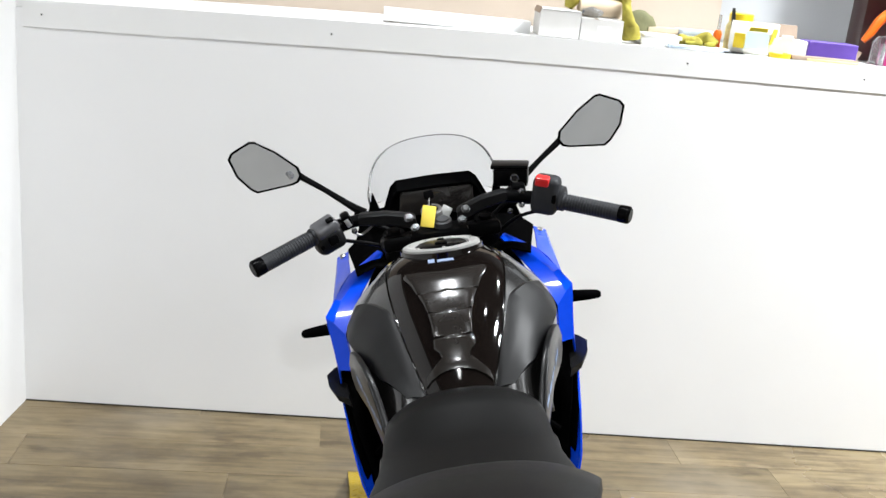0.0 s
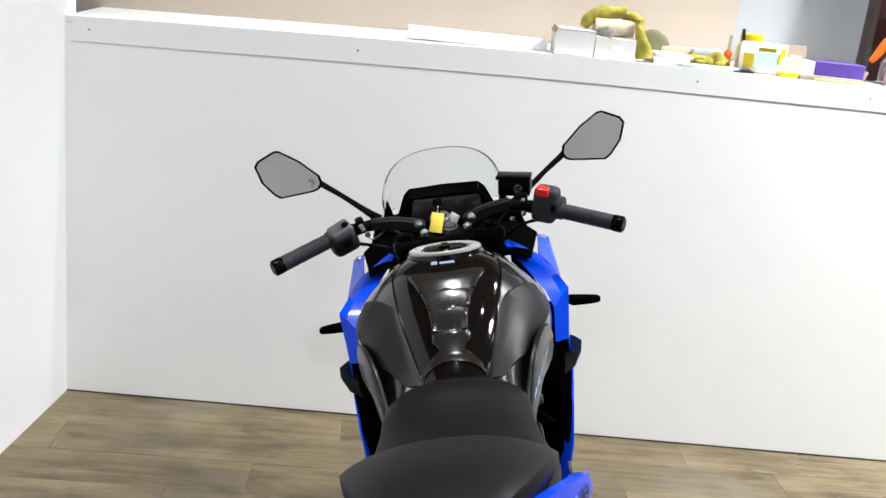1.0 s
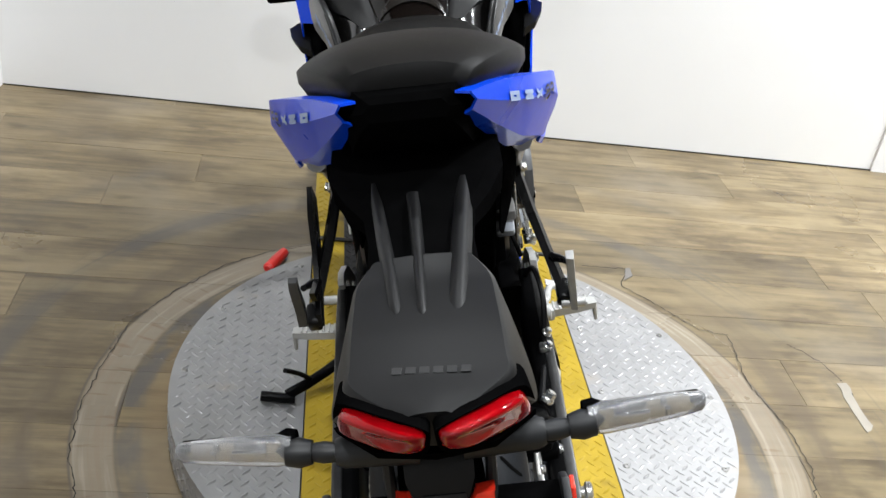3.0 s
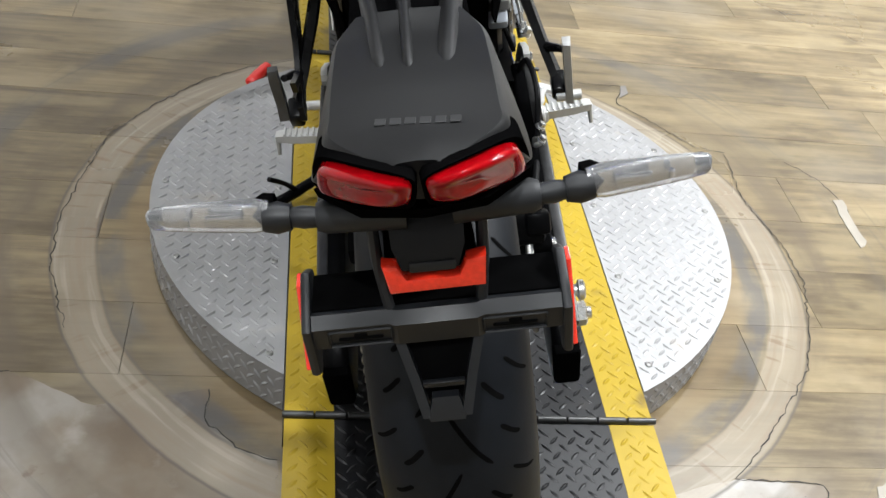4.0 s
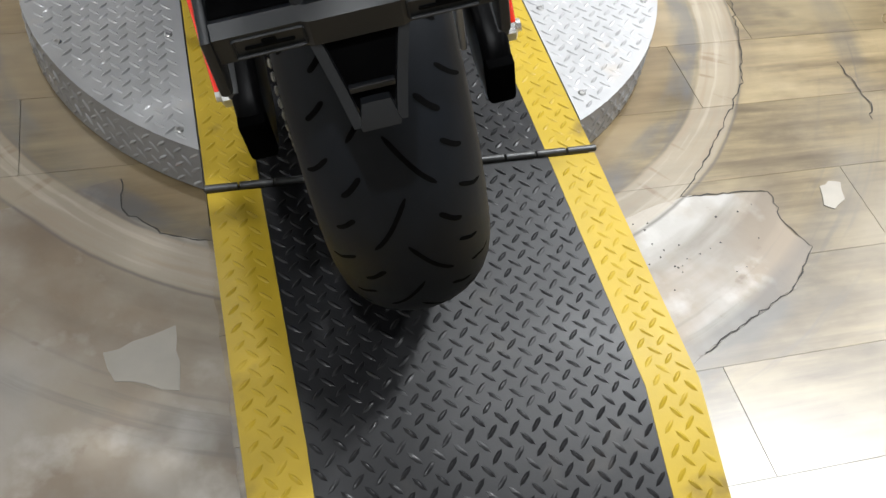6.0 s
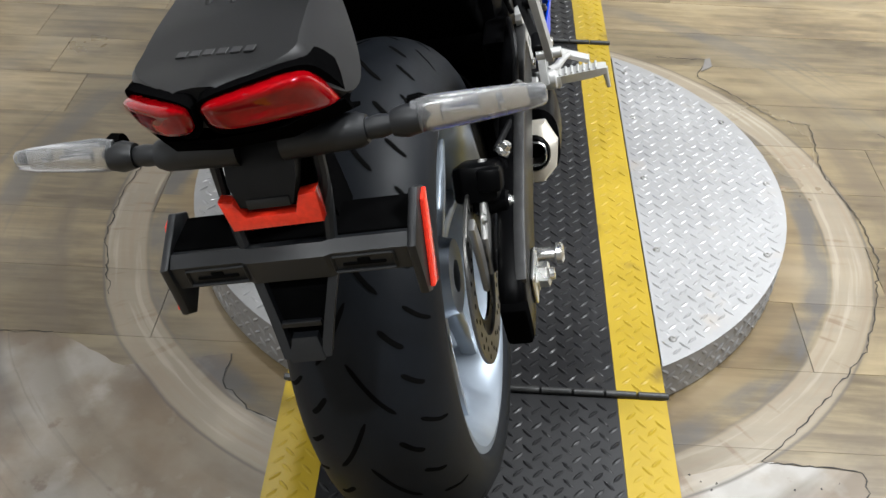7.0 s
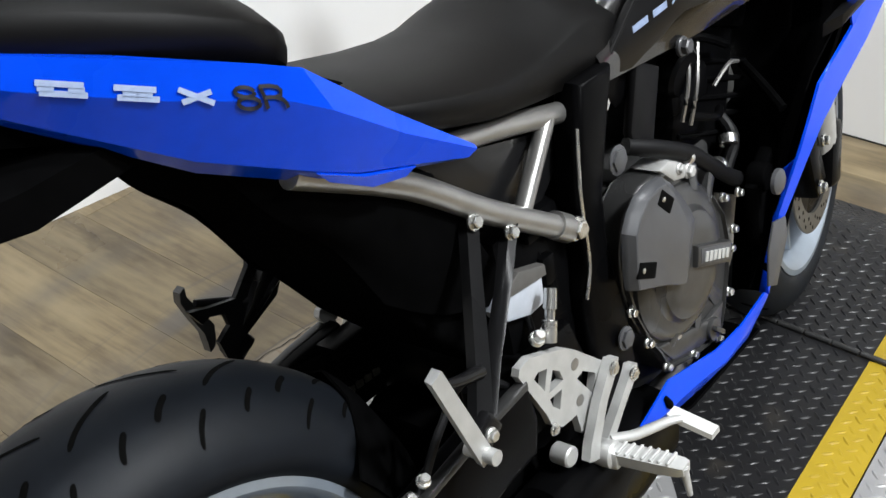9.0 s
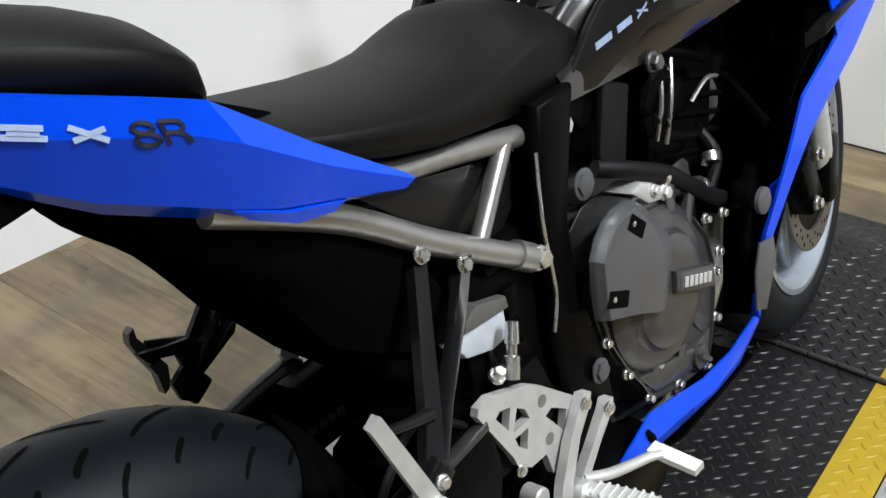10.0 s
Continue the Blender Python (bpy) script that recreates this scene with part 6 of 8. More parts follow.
# clear tank pad: a T-shaped film with three pairs of slits and a flared foot
PAD_Y = [0.741, 0.746, 0.752, 0.757, 0.763, 0.768, 0.7802, 0.7804, 0.7858, 0.7860, 0.810, 0.8242, 0.8244, 0.8298, 0.8300, 0.850, 0.8652, 0.8654, 0.8708, 0.8710, 0.890, 0.908, 0.916]
PAD_W = [0.056, 0.052, 0.034, 0.022, 0.026, 0.034, 0.033, 0.014, 0.014, 0.032, 0.034, 0.037, 0.016, 0.016, 0.038, 0.044, 0.051, 0.020, 0.020, 0.054, 0.062, 0.075, 0.072]
rows = []
for y, h in zip(PAD_Y, PAD_W):
    bend = float(np.interp(y, [0.741, 0.757, 0.765, 0.88, 0.916], [-0.010, 0.0, 0.004, 0.004, 0.012]))
    rows.append([])
    for u in (-1, -0.95, -0.8, -0.55, -0.28, 0, 0.28, 0.55, 0.8, 0.95, 1):
        yy = y + bend * abs(u) ** 1.5
        edge = abs(u) == 1 or y in (0.741, 0.916)
        rows[-1].append((u * h, yy, tank_top(u * h, yy) + (0.0012 if edge else 0.0030)))
part("tank_pad", sheet(rows, -0.0025), mat("gloss_pad", (0.016, 0.014, 0.0125), 0.16, 0, 0.3, 0.1, 60, spread=0.03, spec=0.3), bike, "clear-coated tank protector with slits", 40)
part("pad_mark", rbox((0, 0.7605, tank_top(0, 0.7605) + 0.0036), (0.024, 0.004, 0.001), 0, (42, 0, 0)), M_GREYP, bike)
cap = group_part("fuel_cap", bike, "round fuel cap in a bright ring")


def cap_ring(steps, cy=1.036, cz=0.957, n=48):
    rings_ = []
    for r, h in steps:
        r *= 1.28
        rings_.append([(r * math.cos(w), cy + r * math.sin(w), cz + h - 0.15 * r * math.sin(w)) for w in np.linspace(0, 2 * math.pi, n, endpoint=False)])
    return loft(rings_)


part("cap_collar", cap_ring([(0.063, -0.020), (0.062, -0.002), (0.0605, -0.001), (0.059, -0.002)]), M_TANK, cap, "black collar")
part("cap_ring", cap_ring([(0.059, -0.006), (0.058, 0.003), (0.053, 0.006), (0.042, 0.004), (0.040, -0.002)]), M_ALU, cap, "bright metal ring")
part("cap_lid", join(cap_ring([(0.039, -0.006), (0.039, 0.002), (0.034, 0.006), (0.015, 0.007)]), rbox((0, 1.030, 0.966), (0.024, 0.050, 0.006), 0.003, (-11, 0, 0)), rbox((0, 1.045, 0.966), (0.014, 0.016, 0.005), 0.002, (-11, 0, 0))), M_BLACKS, cap, "black lid with a key flap")
parts("cap_bolt", [bolt((0.061 * math.cos(a), 1.036 + 0.061 * math.sin(a), 0.962 - 0.0092 * math.sin(a)), (0, 0.2, 1), 0.003, 0.0025) for a in np.linspace(0.3, 6.58, 7, endpoint=False)], M_STEEL, cap)
part("tank_mark", join(rbox((-0.022, 0.952, tank_top(0.02, 0.952) + 0.001), (0.012, 0.010, 0.0016), 0.0004, (20, 0, 0), 1), rbox((0.004, 0.950, tank_top(0, 0.950) + 0.001), (0.030, 0.007, 0.0016), 0.0004, (20, 0, 0), 1)), M_WHITED, bike, "small silver mark")

# tank side covers
SHOULDER = [
    (0.655, [(0.098, 0.768), (0.116, 0.756), (0.132, 0.742), (0.141, 0.728), (0.140, 0.712)]),
    (0.71, [(0.078, 0.806), (0.104, 0.790), (0.131, 0.762), (0.144, 0.735), (0.143, 0.708)]),
    (0.77, [(0.094, 0.840), (0.118, 0.815), (0.143, 0.775), (0.153, 0.740), (0.150, 0.708)]),
    (0.84, [(0.116, 0.872), (0.144, 0.848), (0.172, 0.800), (0.176, 0.750), (0.163, 0.712)]),
    (0.92, [(0.133, 0.896), (0.165, 0.874), (0.193, 0.830), (0.194, 0.772), (0.176, 0.722)]),
    (1.00, [(0.138, 0.908), (0.165, 0.882), (0.192, 0.842), (0.200, 0.790), (0.186, 0.735)]),
    (1.08, [(0.112, 0.916), (0.146, 0.880), (0.178, 0.838), (0.197, 0.790), (0.190, 0.745)]),
    (1.16, [(0.095, 0.908), (0.122, 0.880), (0.152, 0.846), (0.174, 0.800), (0.180, 0.750)]),
    (1.25, [(0.080, 0.890), (0.100, 0.874), (0.118, 0.856), (0.130, 0.810), (0.150, 0.760)]),
]
def cover_rows():
    rows_ = []
    for y, r in SHOULDER:
        pts_ = [(x, y, z) for x, z in r]
        if 0.70 < y < 1.17:
            w_ = smooth_at(y, TW) * 0.80
            pts_[0] = (w_, y, tank_top(w_, y) - 0.0015)
        tuck = float(np.interp(y, [0.66, 0.72, 0.90, 0.98], [0.012, 0.016, 0.014, 0.0]))
        pts_ = [(x - tuck * k, y_, z) for (x, y_, z), k in zip(pts_, (0, 0.3, 0.8, 1.0, 1.0))]
        rows_.append(pts_)
    return rows_


both("tank_side_cover", lambda: sheet(cover_rows(), -0.004, 4), mat("side_cover_gloss", (0.007, 0.0066, 0.0064), 0.24, 0, 0.75, 0.1, 60, spread=0.03, spec=0.35), bike, "glossy black tank side cover", 50)


def shoulder_pt(y, u, out):
    cols = [float(np.interp(u, np.linspace(0, 1, 5), [p[k] for p in r])) for r in cover_rows() for k in (0, 2)]
    ys = [q for q, _ in SHOULDER]
    x, z = float(np.interp(y, ys, cols[0::2])), float(np.interp(y, ys, cols[1::2]))
    return (x + out * 0.75, y, z + out * 0.66)


def knee_pad():
    rows_ = []
    for y in np.linspace(0.722, 0.962, 20):
        u0 = float(np.interp(y, [0.72, 0.786, 0.877, 0.958, 1.02], [0.03, 0.03, 0.05, 0.25, 0.52]))
        u1 = float(np.interp(y, [0.72, 0.786, 0.877, 0.958, 1.02], [0.17, 0.42, 0.54, 0.62, 0.65]))
        rows_.append([shoulder_pt(y, u0 - 0.03 + (u1 - u0) * 0.94 * t, 0.009 if 0 < t < 1 else 0.003) for t in (0, 0.05, 0.3, 0.5, 0.7, 0.95, 1)])
    return sheet(rows_, -0.003)


both("knee_pad", knee_pad, M_PAD, bike, "black rubber knee pad", 40)


PANEL = [(0.655, 0.715), (0.676, 0.735), (0.696, 0.758), (0.714, 0.780), (0.732, 0.798), (0.760, 0.820), (0.800, 0.834), (0.840, 0.838), (0.878, 0.830), (0.900, 0.800), (0.895, 0.772), (0.875, 0.756), (0.823, 0.7525), (0.795, 0.7525), (0.777, 0.7455), (0.7585, 0.7335), (0.735, 0.7235), (0.708, 0.7105), (0.675, 0.712)]


def panel_x(y):
    """The side panel leans out towards the front."""
    return -0.082 + 0.31 * y


def lean(bm):
    for v in bm.verts:
        v.co.x += panel_x(v.co.y)
    return bm


both("side_panel", lambda: lean(prism(PANEL, -0.012, 0.0, 0.003)), M_GREYP, bike, "black side panel below the tank", 30)
both("panel_lip", lambda: lean(tube([(0.0, y, z) for y, z in PANEL[:6]], 0.0022, 8)), M_TAIL, bike, "grey rolled edge of the side panel")


def panel_mark(y0, y1, h, rise=0.0):
    """A slanted flat mark on the side panel."""
    z = lambda y: 0.758 + 0.284 * (y - 0.7256)
    return lean(prism([(y0, z(y0) - h - rise), (y1, z(y1) - h + rise), (y1, z(y1) + h + rise), (y0, z(y0) + h - rise)], 0.0002, 0.0010))


for y0, y1, h, rise in ((0.714, 0.737, 0.0040, 0), (0.745, 0.766, 0.0040, 0), (0.774, 0.789, 0.0014, 0.0042), (0.774, 0.789, 0.0014, -0.0042), (0.7985, 0.8055, 0.0014, 0), (0.816, 0.819, 0.0060, 0), (0.826, 0.829, 0.0060, 0), (0.819, 0.826, 0.0014, 0.0), (0.835, 0.838, 0.0060, 0), (0.838, 0.846, 0.0016, 0.003)):
    both("side_mark", lambda: panel_mark(y0, y1, h, rise), M_WHITED, bike, "small silver mark")


# fairing
def blue_shoulder():
    inner = [(0.128, 1.270, 0.884), (0.150, 1.230, 0.862), (0.174, 1.185, 0.838), (0.205, 1.130, 0.806), (0.217, 1.095, 0.778), (0.212, 1.075, 0.705)]
    ridge = [(0.134, 1.280, 0.886), (0.162, 1.250, 0.868), (0.190, 1.220, 0.850), (0.222, 1.165, 0.826), (0.238, 1.110, 0.800), (0.226, 1.078, 0.707)]
    outer = [(0.140, 1.290, 0.886), (0.174, 1.275, 0.868), (0.205, 1.260, 0.850), (0.238, 1.190, 0.822), (0.254, 1.118, 0.812), (0.241, 1.080, 0.708)]
    return sheet([inner, ridge, outer], 0.003)


both("blue_cowl", blue_shoulder, M_BLUE, bike, "glossy blue upper cowl panel", 20)
both("cowl_flank", lambda: sheet([[(0.241, 1.080, 0.708), (0.254, 1.118, 0.812), (0.238, 1.190, 0.822), (0.224, 1.250, 0.832), (0.205, 1.262, 0.850)], [(0.243, 1.085, 0.680), (0.252, 1.135, 0.760), (0.248, 1.220, 0.800), (0.238, 1.320, 0.836), (0.212, 1.345, 0.858)], [(0.246, 1.090, 0.640), (0.252, 1.180, 0.700), (0.252, 1.280, 0.760), (0.241, 1.395, 0.848), (0.214, 1.395, 0.860)]], 0.003), M_BLUE, bike, "glossy blue cowl flank", 20)
both("cowl_screw", lambda: bolt((0.226, 1.384, 0.853), (0, -0.5, 0.85), 0.006, 0.004), M_FRAME, bike)


FOLD_REAR = [(0.252, 1.21, 0.715), (0.246, 1.085, 0.640), (0.233, 1.005, 0.590), (0.226, 0.980, 0.540), (0.221, 0.965, 0.510), (0.196, 0.942, 0.420), (0.178, 0.932, 0.300)]
FOLD_EDGE = [(0.250, 1.26, 0.680), (0.243, 1.15, 0.607), (0.237, 1.070, 0.565), (0.230, 1.022, 0.530), (0.221, 0.990, 0.490), (0.195, 0.959, 0.405), (0.176, 0.938, 0.288)]
FOLD_BACK = [(0.238, 1.29, 0.672), (0.228, 1.17, 0.602), (0.220, 1.085, 0.560), (0.212, 1.034, 0.525), (0.203, 1.000, 0.486), (0.178, 0.967, 0.400), (0.160, 0.945, 0.284)]
INNER_MID = [(0.215, 1.40, 0.700), (0.190, 1.24, 0.610), (0.150, 1.10, 0.555), (0.140, 1.045, 0.515), (0.135, 1.010, 0.480), (0.125, 0.985, 0.385), (0.120, 0.965, 0.270)]
INNER_END = [(0.150, 1.62, 0.800), (0.150, 1.40, 0.640), (0.110, 1.14, 0.550), (0.105, 1.075, 0.505), (0.100, 1.035, 0.465), (0.098, 1.005, 0.365), (0.095, 0.985, 0.250)]
both("side_fairing", lambda: sheet([FOLD_REAR, FOLD_EDGE, FOLD_BACK], 0.004), M_BLUE, bike, "glossy blue side fairing", 25)
part("fairing_tab", prism([(0.898, 0.385), (0.917, 0.419), (0.955, 0.410), (0.957, 0.378), (0.929, 0.338), (0.916, 0.319), (0.890, 0.331)], 0.196, 0.200, 0.0015), M_ENGCAP, bike, "grey fairing bracket")
part("fairing_pad", stack((0.202, 0.925, 0.478), (0.210, 0.925, 0.478), [(0, 0.018), (0.7, 0.018), (1, 0.014)], 24), M_ENGCAP, bike, "round grey fairing grommet")
both("fairing_inner", lambda: sheet([[(x, y + 0.004, z) for x, y, z in FOLD_BACK], INNER_MID, INNER_END], 0.004), M_BLACKP, bike, "black inner side of the fairing", 25)
both("fairing_liner", lambda: sheet([[(0.245, 1.22, 0.745), (0.240, 1.10, 0.680), (0.218, 1.02, 0.600), (0.200, 0.99, 0.52), (0.172, 0.975, 0.40), (0.155, 0.925, 0.30)], [(0.15, 1.24, 0.74), (0.15, 1.14, 0.68), (0.14, 1.08, 0.60), (0.13, 1.06, 0.52), (0.12, 1.03, 0.40), (0.11, 0.97, 0.30)]], 0.003), M_BLACKP, bike, "black inner fairing liner")
both("winglet", lambda: loft([[(0.232, 1.155, 0.668), (0.236, 1.165, 0.690), (0.225, 1.04, 0.660), (0.222, 1.045, 0.640)], [(0.255, 1.130, 0.676), (0.258, 1.135, 0.690), (0.250, 1.045, 0.672), (0.247, 1.05, 0.655)], [(0.268, 1.100, 0.684), (0.270, 1.100, 0.692), (0.264, 1.062, 0.686), (0.262, 1.062, 0.678)]]), M_TAIL, bike, "black fairing winglet")
both("liner_strip", lambda: sheet([[(0.226, 1.11, 0.655), (0.242, 1.07, 0.655)], [(0.212, 1.05, 0.56), (0.230, 1.025, 0.58)], [(0.188, 1.00, 0.43), (0.204, 0.985, 0.44)], [(0.165, 0.95, 0.32), (0.185, 0.94, 0.32)]], 0.004), M_BLACKP, bike)
both("fairing_bracket", lambda: join(prism([(0.93, 0.46), (0.985, 0.50), (0.99, 0.40), (0.95, 0.36), (0.93, 0.38)], 0.150, 0.172, 0.005), prism(circle(0.955, 0.468, 0.020, 18), 0.150, 0.178, 0.004), tube([(0.10, 1.05, 0.60), (0.14, 1.02, 0.585), (0.185, 0.995, 0.555)], 0.007, 8)), M_BLACKP, bike)


def belly():
    up_ = [(0.176, 0.925, 0.297), (0.168, 0.862, 0.274), (0.165, 0.792, 0.275), (0.163, 0.720, 0.291), (0.165, 0.665, 0.306), (0.165, 0.624, 0.292), (0.163, 0.583, 0.277)]
    cr_ = [(0.176, 0.935, 0.288), (0.168, 0.885, 0.252), (0.168, 0.815, 0.245), (0.167, 0.735, 0.257), (0.168, 0.668, 0.266), (0.166, 0.627, 0.268), (0.162, 0.586, 0.270)]
    mid_ = [(0.168, 0.945, 0.272), (0.160, 0.895, 0.233), (0.160, 0.830, 0.230), (0.160, 0.750, 0.237), (0.160, 0.668, 0.247), (0.160, 0.630, 0.256), (0.160, 0.590, 0.264)]
    low_ = [(0.125, 0.965, 0.215), (0.115, 0.900, 0.185), (0.112, 0.830, 0.178), (0.112, 0.750, 0.182), (0.115, 0.680, 0.195), (0.118, 0.635, 0.210), (0.125, 0.600, 0.230)]
    return sheet([up_, cr_, mid_, low_], 0.003)


both("belly_pan", belly, M_BLUE, bike, "blue belly pan blade", 25)
# near-black bead laid on the panel for the shade in a slot
both("belly_slot", lambda: tube([(0.1665, 0.650, 0.290), (0.168, 0.655, 0.277), (0.1675, 0.660, 0.268)], [0.003, 0.006, 0.003], 8), M_RECESS_SHADE, bike)
both("belly_inner", lambda: sheet([[(0.140, 0.97, 0.20), (0.120, 0.79, 0.17), (0.115, 0.62, 0.21)], [(0.03, 1.04, 0.15), (0.03, 0.79, 0.13), (0.03, 0.62, 0.16)]], 0.004), M_BLACKP, bike)
part("blue_clip", sheet([[(0.190, 0.975, 0.475), (0.196, 0.995, 0.480)], [(0.186, 0.970, 0.43), (0.190, 0.985, 0.42)], [(0.180, 0.955, 0.40), (0.184, 0.968, 0.385)]], 0.004), M_BLUE, bike)

# front wheel
FY, FZ = 1.385, 0.316
front = group_part("front_wheel")
F_PROF = [(0, 0.300), (0.012, 0.2985), (0.024, 0.2950), (0.036, 0.2885), (0.047, 0.2790), (0.055, 0.2670), (0.060, 0.2530), (0.0605, 0.2430), (0.057, 0.2330), (0.050, 0.2260), (0.040, 0.223)]
F_PROF = [(x, 0.2336 + (r - 0.2290) * (FZ - 0.2336) / 0.071) for x, r in F_PROF]
part("tyre", lathe([(-x, r) for x, r in F_PROF[:0:-1]] + F_PROF, FY, FZ, 96), M_TYRE, front, "black front tyre")
part("rim", lathe([(x, r * 1.02) for x, r in ((0.048, 0.2225), (0.054, 0.2290), (0.057, 0.2290), (0.058, 0.2190), (0.050, 0.2080), (0.028, 0.1950), (0, 0.192), (-0.028, 0.195), (-0.050, 0.208), (-0.058, 0.219), (-0.057, 0.229), (-0.054, 0.229), (-0.048, 0.2225), (-0.03, 0.206), (0.03, 0.206))], FY, FZ, 80), M_RIM, front, "silver-blue cast rim")
part("hub", lathe([(0.05, 0.02), (0.05, 0.04), (0.0, 0.045), (-0.05, 0.04), (-0.05, 0.02)], FY, FZ, 32), M_RIM, front)
for k in range(5):
    for sw in (12, -12):
        part("spoke", spoke(FY, FZ, 72 * k + 30 + sw * 0.3, 0.04, 0.20, sw, 0.012, 0.018, 0.026, 0.018), M_RIM, front, angle=50)
# front tread cuts, again dark sheets in place of shaded grooves
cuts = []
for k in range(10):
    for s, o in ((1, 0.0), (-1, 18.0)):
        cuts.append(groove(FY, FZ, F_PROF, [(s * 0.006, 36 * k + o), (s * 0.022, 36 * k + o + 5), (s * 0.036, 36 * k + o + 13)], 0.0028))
parts("tread_cut", cuts, M_RECESS_SHADE, front)
for s in (1, -1):
    part("brake_disc", disc_mesh(s * 0.072, FY, FZ, 0.155, 0.118, 0.005), M_DISC, front, "drilled steel brake disc")
    part("disc_drilling", disc_holes(s * 0.072, FY, FZ, 0.152, 0.120, 18, 0.0029), M_RECESS_SHADE, front)
    part("disc_carrier", join(disc_mesh(s * 0.068, FY, FZ, 0.122, 0.05, 0.003)), M_BLACKS, front)
fork = group_part("fork", bike, "telescopic front fork")
parts("fork_tube", [tube([(s * 0.100, 1.265, 0.90), (s * 0.100, 1.300, 0.60)], 0.026, 18, smooth=False) for s in (1, -1)], M_BLACKS, fork)
parts("fork_slider", [tube([(s * 0.100, 1.300, 0.60), (s * 0.100, 1.345, 0.32)], 0.022, 18, smooth=False) for s in (1, -1)], M_ALU, fork, "bright fork slider")
parts("fork_foot", [rbox((s * 0.100, 1.350, 0.325), (0.045, 0.06, 0.12), 0.012, (-14, 0, 0)) for s in (1, -1)], M_BLACKS, fork)
parts("front_caliper", [rbox((s * 0.088, 1.25, 0.345), (0.055, 0.06, 0.12), 0.012, (24, 0, 0)) for s in (1, -1)], M_BLACKS, fork, "black front brake caliper")
parts("caliper_bolt", [bolt((s * 0.117, y, z), (s, 0, 0), 0.009, 0.012) for s in (1, -1) for y, z in ((1.24, 0.31), (1.265, 0.385))], M_STEEL, fork)
parts("fork_reflector", [rbox((s * 0.126, 1.318, 0.50), (0.006, 0.02, 0.045), 0.002, (-14, 0, 0)) for s in (1, -1)], M_ORANGE, fork, "orange fork reflector")
part("triple_clamp", join(rbox((0, 1.275, 0.905), (0.26, 0.07, 0.035), 0.012, (-10, 0, 0)), rbox((0, 1.31, 0.72), (0.26, 0.07, 0.04), 0.012, (-10, 0, 0))), M_BLACKS, fork, "black fork yoke")
parts("fork_cap", [stack((s * 0.100, 1.272, 0.918), (s * 0.100, 1.268, 0.936), [(0, 0.024), (0.6, 0.024), (0.62, 0.015), (1, 0.014)], 18) for s in (1, -1)], M_BLACKS, fork)
fend = []
for a in np.linspace(20, 165, 16):
    b = radians(a)
    fend.append([(x, FY + (0.330 - 40 * x * x * 0.3) * math.cos(b), FZ + (0.330 - 40 * x * x * 0.3) * math.sin(b)) for x in (-0.068, -0.05, -0.025, 0, 0.025, 0.05, 0.068)])
fender = part("front_fender", sheet(fend, 0.003), M_BLUE, bike, "glossy blue front fender")
stays = both("fender_stay", lambda: sheet([[(0.070, 1.24, 0.57), (0.072, 1.19, 0.46)], [(0.088, 1.30, 0.53), (0.088, 1.29, 0.44)]], 0.004), M_BLACKP, bike)

# the front end is turned to the left on its stand
STEER = Matrix.Translation((0, 1.285, 0)) @ Matrix.Rotation(radians(8), 4, "Z") @ Matrix.Translation((0, -1.285, 0))
for ob in (front, fork, fender, *stays):
    ob.matrix_local = STEER
# bars, switches, levers
cock = group_part("handlebar", bike, "black clip-on handlebar")


def steer(bm):
    """The left bar sits a little further back."""
    bmesh.ops.rotate(bm, cent=(0, 1.27, 0.95), matrix=Matrix.Rotation(radians(2.6), 3, "Z"), verts=bm.verts[:])
    return bm


for s in (1, -1):
    f = (lambda b: b) if s > 0 else (lambda b: steer(flip(b)))
    part("bar_tube", f(cyl((0.19, 1.243, 0.968), (0.28, 1.203, 0.957), 0.011, n=14)), M_BLACKS, cock)
    part("grip", f(stack((0.262, 1.213, 0.9600), (0.367, 1.153, 0.9360), [(0, 0.020), (0.04, 0.020), (0.06, 0.0165), (0.95, 0.0175), (1, 0.0175)], 24)), M_GRIP, cock, "ribbed black rubber grip", 40)
    parts("grip_rib", [f(stack(Vector((0.262, 1.213, 0.96)).lerp(Vector((0.367, 1.153, 0.936)), t), Vector((0.262, 1.213, 0.96)).lerp(Vector((0.367, 1.153, 0.936)), t + 0.022), [(0, 0.0170), (0.5, 0.0180), (1, 0.0170)], 20)) for t in np.linspace(0.1, 0.9, 17)], M_GRIP, cock)
    part("bar_end", f(stack((0.366, 1.1535, 0.9362), (0.388, 1.141, 0.9312), [(0, 0.0165), (0.15, 0.0185), (0.85, 0.0185), (1, 0.014)], 20)), M_BLACKS, cock)
    part("lever", f(join(tube([(0.215, 1.275, 0.955), (0.26, 1.268, 0.945), (0.33, 1.225, 0.925), (0.385, 1.20, 0.915)], [0.008, 0.007, 0.006, 0.0055], 10, flat=0.6), rbox((0.205, 1.268, 0.962), (0.04, 0.03, 0.02), 0.006))), M_BLACKS, cock, "black lever")
def riser(inner, outer, h0, h1):
    """A flat cast arm from the clamp to the bar."""
    rings_ = []
    for k in (0.0, 0.06, 0.5, 0.94, 1.0):
        c = Vector(inner).lerp(Vector(outer), k) + Vector((0, 0, 0.006 * math.sin(math.pi * k)))
        h, d = (h0 + (h1 - h0) * k) * (0.8 if k in (0.0, 1.0) else 1.0), 0.016
        rings_.append([c + Vector((0, y * d, z * h)) for y, z in ((-1, -0.7), (-0.6, -1), (0.6, -1), (1, -0.7), (1, 0.7), (0.6, 1), (-0.6, 1), (-1, 0.7))])
    return loft(rings_)


